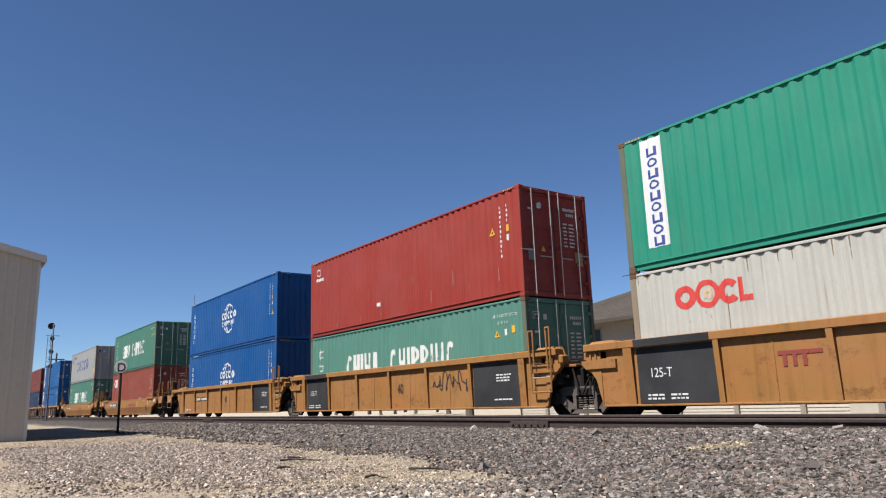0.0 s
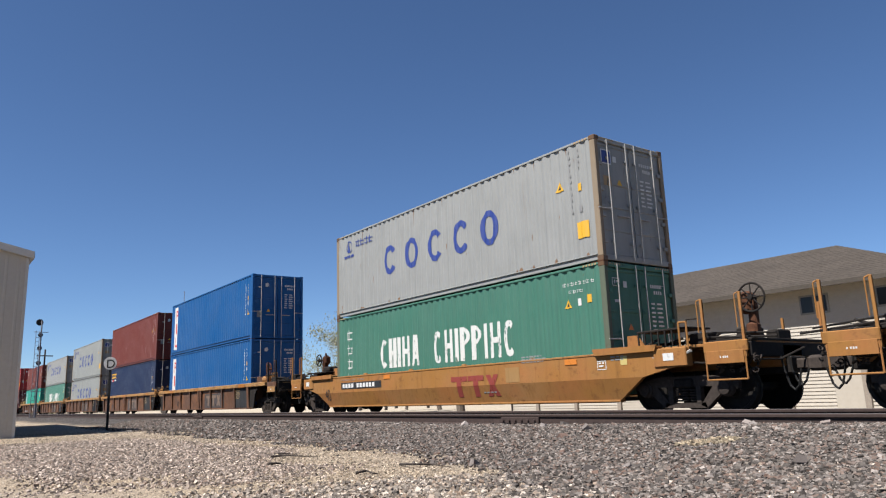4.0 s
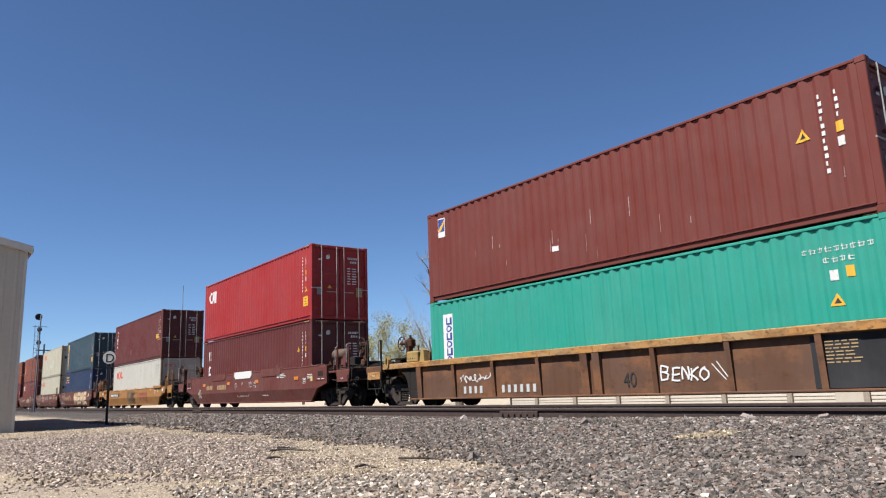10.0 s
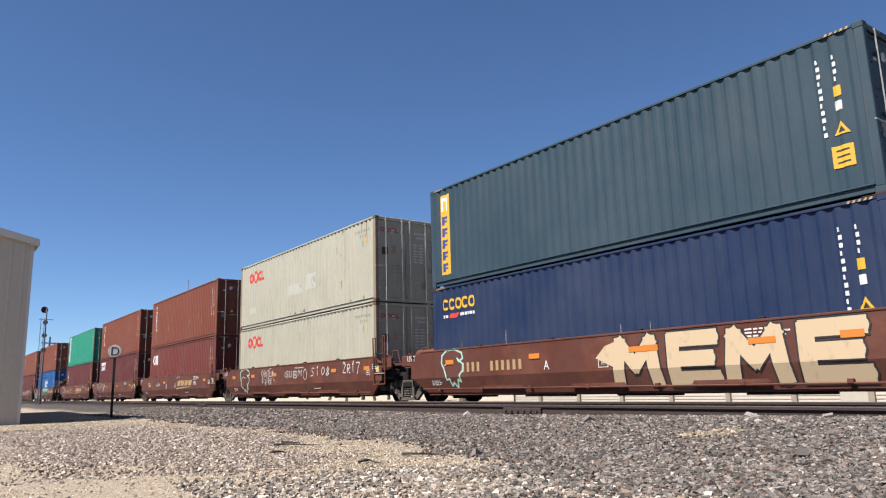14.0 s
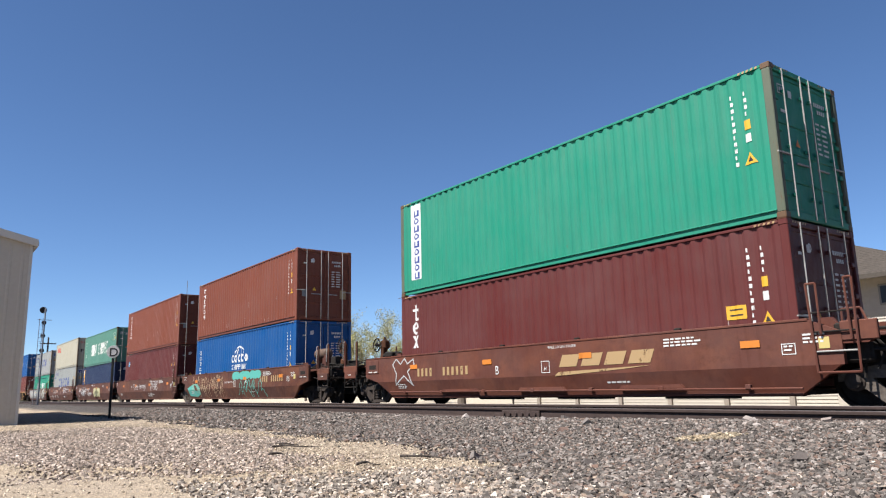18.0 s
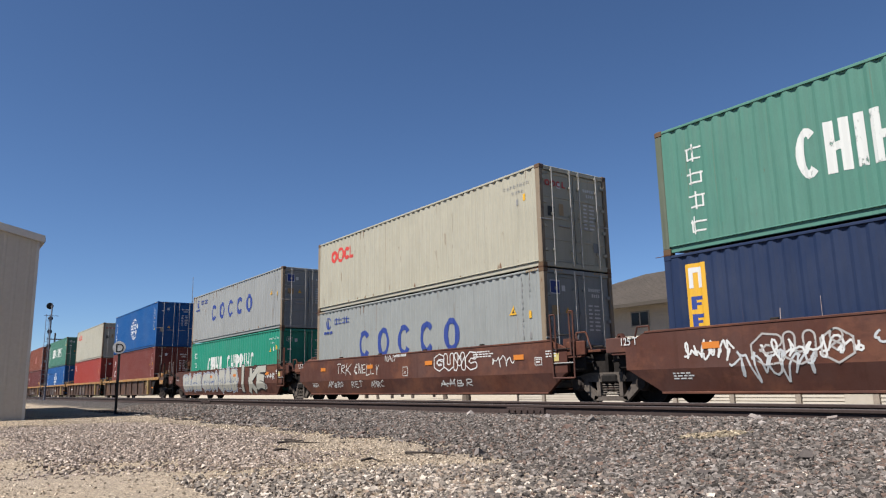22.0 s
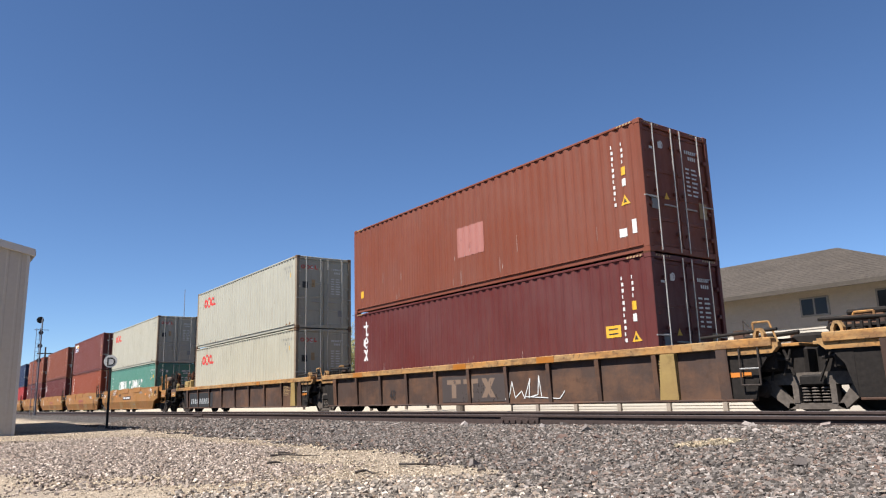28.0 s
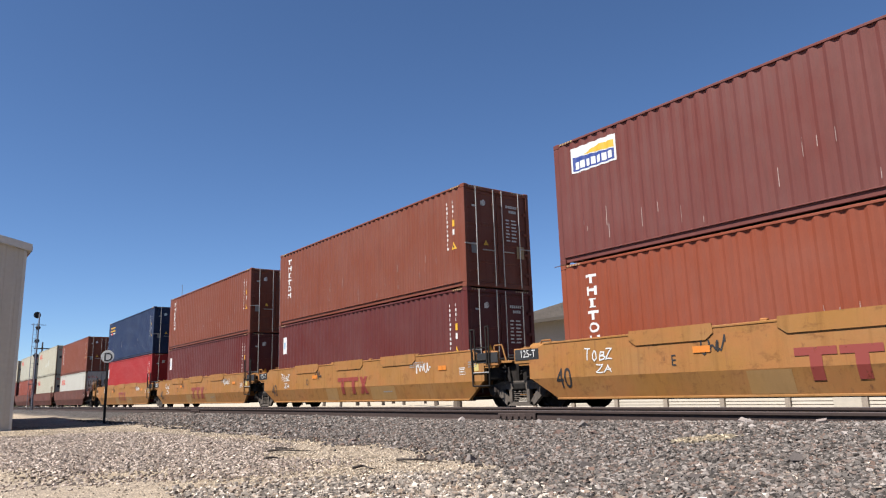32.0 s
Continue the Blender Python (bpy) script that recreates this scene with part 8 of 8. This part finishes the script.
    for x in range(8):
        part("wall_post", Shape().soft(-32.3 + x * 3.16 - 0.12, -32.3 + x * 3.16 + 0.12, wall_y - 0.16, wall_y - 0.03, -1.0, 1.9, 0.01), POSTPAINT, b, "taupe foot column")
    return b


house()

# ---- round sign on a post ----
SIGNWHITE = plain("dull_sign_white", (0.55, 0.55, 0.56), 0.5)
SIGNBLACK = plain("black_sign_paint", (0.02, 0.02, 0.02), 0.5)
d = 25.3
sx, sy = -d * math.sin(radians(78.39)), d * math.cos(radians(78.39))
sg = thing("round_sign", "round grey sign with a black letter on a thin post", "sign", at=pose(sx, sy, 0.03, 0, 0, 62))
part("post", Shape().soft(-0.035, 0.035, -0.03, 0.03, -0.3, 1.95, 0.01), SIGNBLACK, sg, "dark steel post")
part("disc", Shape().lathe((0, -0.04, 2.06), (0, -1, 0), [(0.0, 0.195), (0.008, 0.20), (0.012, 0.195)], 28), SIGNWHITE, sg)
part("letter", laid(words("D", -0.125, 1.92, 0.38, 1.0), lambda x, z, mid: -0.055, []), SIGNBLACK, sg, "black letter")

# ---- signal mast and far poles ----
MASTSTEEL = plain("grey_mast_steel", (0.26, 0.27, 0.31), 0.6, 0.1)
d = 62.0
mx, my = -d * math.sin(radians(82.93)), d * math.cos(radians(82.93))
mast = thing("signal_mast", "railway signal mast with a ladder and round signal heads", "signal", at=pose(mx, my, 0, 0, 0, -83))
part("pole", Shape().tube((0, 0, -0.3), (0, 0, 7.4), 0.065, 0.05, 10), MASTSTEEL, mast)
lad = Shape().tube((0.12, 0.05, -0.3), (0.12, 0.05, 6.6), 0.02, None, 5).tube((0.36, 0.05, -0.3), (0.36, 0.05, 6.6), 0.02, None, 5)
for k in range(20):
    lad.tube((0.12, 0.05, 0.2 + 0.31 * k), (0.36, 0.05, 0.2 + 0.31 * k), 0.016, None, 4)
part("ladder", lad, MASTSTEEL, mast)
for z, r in ((7.25, 0.25), (6.3, 0.17), (5.3, 0.17), (4.2, 0.17)):
    hd = part("signal_head", Shape().lathe((0.12 if z > 7 else 0, -0.1, z), (0, -1, 0), [(0, r * 0.8), (0.02, r), (0.06, r), (0.08, r * 0.5), (0.25, r * 0.4), (0.26, r * 0.2)], 18), SIGNBLACK, mast, "round dark signal head")
for w, z in ((0.5, 6.5), (0.45, 2.1)):
    part("bracket", Shape().tube((-w, 0, z), (w, 0, z), 0.022, None, 5), MASTSTEEL, mast)
d = 120.0
tx, ty = -d * math.sin(radians(82.6)), d * math.cos(radians(82.6))
pole = thing("utility_pole", "distant wooden utility pole with a cross arm", "pole", at=pose(tx, ty, 0, 0, 0, -80))
part("shaft", Shape().tube((0, 0, -0.3), (0, 0, 9.4), 0.16, 0.11, 8), TIEWOOD, pole)
part("cross_arm", Shape().soft(-1.1, 1.1, -0.07, 0.07, 8.4, 8.55, 0.01), TIEWOOD, pole)
d = 180.0
tx, ty = -d * math.sin(radians(73.57)), d * math.cos(radians(73.57))
aer = thing("radio_tower", "thin distant radio tower", "tower", at=pose(tx, ty, 0))
part("tower_lattice", Shape().tube((-0.25, 0, -0.3), (0, 0, 27.5), 0.05, 0.04, 5).tube((0.25, 0, -0.3), (0, 0.05, 27.5), 0.05, 0.04, 5).tube((0, 0.4, -0.3), (0, 0, 27.5), 0.05, 0.04, 5), MASTSTEEL, aer)

# ---- trees ----
BARK = plain("grey_bark", (0.20, 0.165, 0.135), 0.9, 0.0, 12, 0.3, 0.4)
TWIG = plain("pale_twig_bark", (0.40, 0.34, 0.27), 0.9)
BUDS = plain("yellow_green_spring_leaf", (0.36, 0.345, 0.150), 0.8, 0.0, 3, 0.3)


def grow(s, twigs, p, d, length, r, level, rng, spread, droop=0.0):
    """A limb in a few bends, with smaller limbs along it."""
    n = 4
    for k in range(n):
        d2 = (d + Vector((rng.uniform(-1, 1), rng.uniform(-1, 1), rng.uniform(-0.5, 0.7) - droop)) * spread).normalized()
        q = p + d2 * (length / n)
        r2 = r * (0.80 if k < n - 1 else 0.6)
        (s if level < 2 else twigs).tube(p, q, r, r2, 7 if level < 2 else 4, False)
        if level < 4 and k >= (1 if level == 0 else 0):
            for _ in range(2 if level in (1, 2) else 1):
                side = (d2 + Vector((rng.uniform(-1, 1), rng.uniform(-1, 1), rng.uniform(-0.3, 0.8)))).normalized()
                grow(s, twigs, q, side, length * rng.uniform(0.42, 0.68), r2 * 0.55, level + 1, rng, spread * 1.1, droop)
        p, d, r = q, d2, r2


def bare_tree(yaw, dist, height, seed, lean=0.0, leaves=0, label="bare winter tree with crooked grey limbs"):
    rng = random.Random(seed)
    x, y = -dist * math.sin(radians(yaw)), dist * math.cos(radians(yaw))
    t = thing("tree", label, "tree", at=pose(x, y, -0.35))
    s, tw = Shape(), Shape()
    grow(s, tw, Vector((0, 0, 0)), Vector((lean, 0, 1)).normalized(), height * 0.62, height * 0.024, 0, rng, 0.16)
    part("trunk", s, BARK, t)
    part("crown", tw, TWIG, t, "bare crooked twigs")
    if leaves:
        lf = Shape()
        ends = [Vector(v) for v in tw.v[::3]]
        for _ in range(leaves):
            c = rng.choice(ends) + Vector((rng.gauss(0, 0.25), rng.gauss(0, 0.25), rng.gauss(0, 0.25)))
            u = Vector((rng.uniform(-1, 1), rng.uniform(-1, 1), rng.uniform(-1, 1))).normalized()
            w = u.orthogonal().normalized()
            a = rng.uniform(0.05, 0.11)
            lf.add([c - u * a, c + w * a * 0.5, c + u * a, c - w * a * 0.5], [(0, 1, 2, 3)])
        part("leaves", lf, BUDS, t, "sparse yellow-green spring leaves")
    return t


def old_tree(yaw, dist):
    """A big bare tree that forks low, with a few crooked heavy limbs and fine twigs at their ends."""
    rng = random.Random(77)
    t = thing("tree", "big bare winter tree with crooked grey limbs", "tree", at=pose(-dist * math.sin(radians(yaw)), dist * math.cos(radians(yaw)), 0, 0, 0, yaw))
    trunk = part("trunk", Shape().tube((0.05, 0, -0.5), (0, 0, 3.6), 0.34, 0.24, 10).tube((0, 0, 3.6), (-0.12, 0, 5.6), 0.24, 0.21, 10).tube((-0.12, 0, 5.6), (-0.10, 0, 7.25), 0.21, 0.18, 10), BARK, t)
    limbs = [(0.20, [(-0.1, 0, 7.1), (-0.9, -0.5, 8.0), (-1.1, -0.7, 8.6), (-0.5, -0.8, 9.5), (-0.65, -0.5, 10.1), (-1.4, -0.3, 10.3), (-2.0, 0.1, 10.9)]),
             (0.20, [(-0.1, 0, 7.0), (0.1, 0.4, 8.5), (0.4, 0.6, 9.4), (0.2, 0.8, 10.4), (0.0, 0.7, 10.9), (-0.6, 0.5, 11.1), (-1.0, 0.6, 11.3)]),
             (0.10, [(0.4, 0.6, 9.4), (0.85, 0.2, 9.7), (1.8, -0.4, 9.45), (2.7, -0.7, 9.3)]),
             (0.11, [(0.2, 0.8, 10.4), (0.6, 1.1, 10.8), (1.2, 1.2, 11.1), (1.3, 1.3, 11.8), (2.0, 1.6, 11.5)]),
             (0.10, [(-1.1, -0.7, 8.6), (-1.7, -1.2, 8.9), (-2.0, -1.5, 9.9), (-2.5, -1.7, 10.6)]),
             (0.16, [(-0.1, 0, 6.0), (-1.2, 1.0, 6.6), (-1.9, 1.6, 7.6), (-2.1, 1.9, 8.6), (-2.6, 2.2, 9.2)])]
    tw = Shape()
    for r, pts in limbs:
        s = Shape()
        n = len(pts)
        r *= 0.8
        for k in range(n - 1):
            a, b = Vector(pts[k]), Vector(pts[k + 1])
            mid = (a + b) / 2 + Vector((rng.uniform(-0.10, 0.10), rng.uniform(-0.1, 0.1), rng.uniform(-0.08, 0.08)))
            ra, rb = r * (1 - 0.8 * k / (n - 1)), r * (1 - 0.8 * (k + 1) / (n - 1))
            s.tube(a, mid, ra, (ra + rb) / 2, 7, False).tube(mid, b, (ra + rb) / 2, rb, 7, False)
            for _ in range(4 if k < 2 else 9):
                d = Vector((rng.uniform(-1, 1), rng.uniform(-1, 1), rng.uniform(-0.2, 0.9))).normalized()
                p = mid.lerp(b, rng.random())
                for q in range(4):
                    d = (d + Vector((rng.uniform(-1, 1), rng.uniform(-1, 1), rng.uniform(-0.4, 0.8))) * 0.45).normalized()
                    e = p + d * rng.uniform(0.15, 0.36)
                    tw.tube(p, e, 0.018 - 0.003 * q, 0.015 - 0.003 * q, 4, False)
                    p = e
        part("limb", s, BARK, t)
    part("twigs", tw, TWIG, t, "fine bare twigs")
    return t


def fitted(ob, height):
    """Scales a tree's parts evenly to a total height."""
    top = max(v.co.z for c in ob.children for v in c.data.vertices)
    for c in ob.children:
        k = height / top
        c.data.transform(Matrix.Scale(k, 4))
    return ob


old_tree(52.4, 55.0)
fitted(bare_tree(54.0, 57.0, 11.0, 41, -0.12), 10.6)
for yaw, dist, hgt, seed, lv in ((58.2, 66, 9.0, 21, 3400), (60.2, 70, 9.6, 22, 3400), (62.8, 72, 8.6, 23, 1800), (56.6, 64, 8.2, 25, 3000), (59.3, 62, 7.4, 28, 3000), (54.9, 68, 7.6, 29, 2600), (57.4, 74, 9.6, 30, 3000), (64.5, 85, 8.5, 26, 900), (61.5, 64, 6.6, 27, 2600)):
    fitted(bare_tree(yaw, dist, hgt, seed, 0.0, lv, "slender tree with sparse yellow-green spring leaves"), hgt)
for yaw, dist, hgt, seed in ((81.6, 170, 11, 31), (80.6, 180, 10, 32), (79.2, 190, 10, 33), (82.3, 160, 10, 34)):
    fitted(bare_tree(yaw, dist, hgt, seed, 0.0, 0, "bare tree in the far distance"), hgt)

# far wood along the horizon
wood = Shape()
rg = random.Random(3)
for k in range(420):
    a = radians(rg.uniform(15, 89))
    dd = rg.uniform(220, 330)
    x, y = -dd * math.sin(a), dd * math.cos(a)
    if y < 24:
        continue
    hh = rg.uniform(4, 7.5)
    for j in range(7):
        px, py, w = x + rg.gauss(0, 2.5), y + rg.gauss(0, 2.5), rg.uniform(0.6, 1.8)
        wood.add([(px - w, py, -0.5), (px + w, py, -0.5), (px + w * 0.7, py + 0.5, hh * rg.uniform(0.6, 1)), (px - w * 0.6, py - 0.4, hh * rg.uniform(0.6, 1))], [(0, 1, 2, 3)])
tagged(new("far_wood", wood.mesh("far_wood", plain("far_brush", (0.10, 0.10, 0.055), 0.9, 0.0, 2, 0.35))), "far scrubby wood on the horizon", "trees", kind="stuff")

# ---- the train: containers and wells, head end first ----
PLACES = [-3.61, -19.08, -34.60, -54.38, -74.32, -94.41, -109.70, -125.45, -141.04, -156.77, -176.57, -196.44, -216.27, -231.65, -247.08, -262.42, -277.81, -297.57, -313.16,
          -328.81, -344.45, -359.99, -379.77, -396.62, -414.87, -432.83, -449.63, -469.37, -484.94, -500.61, -515.94, -531.52, -551.5, -567.0, -582.5, -598.0, -613.5]
T, L = TALL, LOW
LOADS = [
    (("green", T, "banner"), ("white", L, "oocl")), (("red", T, "small"), ("seagreen", L, "china")), (("blue", T, "globe"), ("blue", T, "globe")),
    (("darkgreen", T, "china"), ("coral", T, "cai")), (("grey", T, "rings"), ("darkgreen", T, "china")), (("pale_blue", T, "strip"), ("pale_blue", T, "strip")),
    (("brown", T, "tag"), ("navy", T, "seaco")), (("palegrey", T, "rings"), ("palegrey", L, "rings")), (("grey", L, "rings"), ("seagreen", L, "china")),
    (("brown", L, "small"), ("teal", L, "banner")), (("bright_red", T, "cai"), ("maroon", T, "ues")), (("maroon", T, "tex"), ("white", L, "oocl")),
    (("petrol", T, "orange_banner"), ("navy", T, "seaco")), (("cream", T, "oocl"), ("cream", T, "oocl")), (("rust_brown", T, "triton"), ("brown", T, "cai")),
    (("rust_brown", T, "triton"), ("maroon", T, "beacon")), (("green", T, "banner"), ("maroon", T, "tex")), (("rust_brown", T, "triton"), ("blue", T, "globe")),
    (("rust_brown", T, "triton"), ("maroon", T, "dot")), (("seagreen", L, "china"), ("navy", L, "orange_banner")), (("cream", L, "oocl"), ("palegrey", T, "rings")),
    (("grey", L, "rings"), ("green", L, "china")), (("blue", T, "globe"), ("brown", T, "ues")), (("offwhite", T, "oocl"), ("red", T, "small")),
    (("darkgreen", T, "china"), ("blue", T, "globe")), (("rust_brown", T, "patch"), ("maroon", T, "tex")), (("offwhite", T, "oocl"), ("cream", T, "oocl")),
    (("offwhite", T, "oocl"), ("seagreen", L, "china")), (("plum", T, "beacon"), ("orange_brown", T, "triton")), (("rust_brown", T, "triton"), ("maroon", T, "whitebox")),
    (("rust_brown", T, "triton"), ("maroon", T, "whitebox")), (("navy", T, "seaco"), ("bright_red", T, "whitebox")), (("rust_brown", T, "triton"), ("white", L, "oocl")),
    (("cream", T, "oocl"), ("cream", T, "oocl")), (("offwhite", T, "oocl"), ("coral", T, "small")), (("cream", T, "oocl"), ("brown", T, "small")), (("brown", T, "tag"), ("brown", T, "tag")),
]
# cars: first and last well, style, paint, height of the side over the rail
CARS = [(1, 3, "ribbed", "yellow", 1.57), (4, 4, "smooth", "yellow", 1.22), (5, 5, "smooth", "yellow", 1.22), (6, 10, "ribbed", "brown", 1.31), (11, 11, "smooth", "maroon", 1.50),
        (12, 12, "smooth", "yellow", 1.22), (13, 17, "smooth", "oxide", 1.45), (18, 22, "smooth", "umber", 1.45), (23, 27, "ribbed", "brown", 1.31), (28, 32, "smooth", "yellow", 1.50), (33, 37, "smooth", "oxide", 1.45)]
MOVING = []
DARKBROWN = paint("dull_dark_brown_freight_paint", (0.098, 0.056, 0.040), 0.6, 0.65, 0.3, 0.6, 0.6, (0.13, 0.065, 0.035))
for first, last, style, mat, top in CARS:
    for k in range(first, last + 1):
        ends = (k == last, k == first and k > 1)
        x = PLACES[k - 1]
        right = (x + PLACES[k - 2]) / 2 if not ends[1] and k > 1 else x + (9.93 if ends[1] else 7.775)
        left = (x + PLACES[k]) / 2 if not ends[0] else x - 9.93
        ext = (right - left - (9.93 if ends[0] else 7.775) - (9.93 if ends[1] else 7.775)) / 2
        mid = right - (9.93 if ends[1] else 7.775) - ext
        at = pose(mid, TRACK_Y, RAIL_Z)
        car = well_car(k, style, mat, top, ends, at, ext)
        if mat == "brown" and k > 20:
            # the second ribbed car is a duller, darker brown
            for o in car.children_recursive:
                if o.data.materials[0] == CARPAINT["brown"]:
                    o.data.materials[0] = DARKBROWN
        MOVING.append((car, mid, RAIL_Z))
        (ua, ub, uc), (la, lb, lc) = LOADS[k - 1]
        low = container(la, lb, lc, pose(x, TRACK_Y, WELL_Z), k == 3)
        high = container(ua, ub, uc, pose(x, TRACK_Y, WELL_Z + lb + 0.004), k == 3, True)
        MOVING += [(low, x, WELL_Z), (high, x, WELL_Z + lb + 0.004)]
for h in (TALL, LOW):
    for o in (*CONTAINER[h].children_recursive, CONTAINER[h]):
        bpy.data.objects.remove(o)
# the last wells never come near: their smallest fittings are left off
for ob, x, z in MOVING:
    if x < -560:
        for o in list(ob.children_recursive):
            if o.name.split(".")[0] in ("handle", "rod_bracket", "hinge", "lock_rod", "twist_lock", "warning_print", "grating_bar", "rung", "bolt", "box_hole", "post_rail"):
                bpy.data.objects.remove(o)


def motions():
    """The whole train runs past at some fifteen metres a second."""
    times = [0.0, 4.0, 8.0, 12.0, 16.0, 20.0, 24.0, 28.0, 32.0]
    for ob, x, z in MOVING:
        walk(ob, [(t, pose(x + run(t), TRACK_Y, z)) for t in times])


motions()
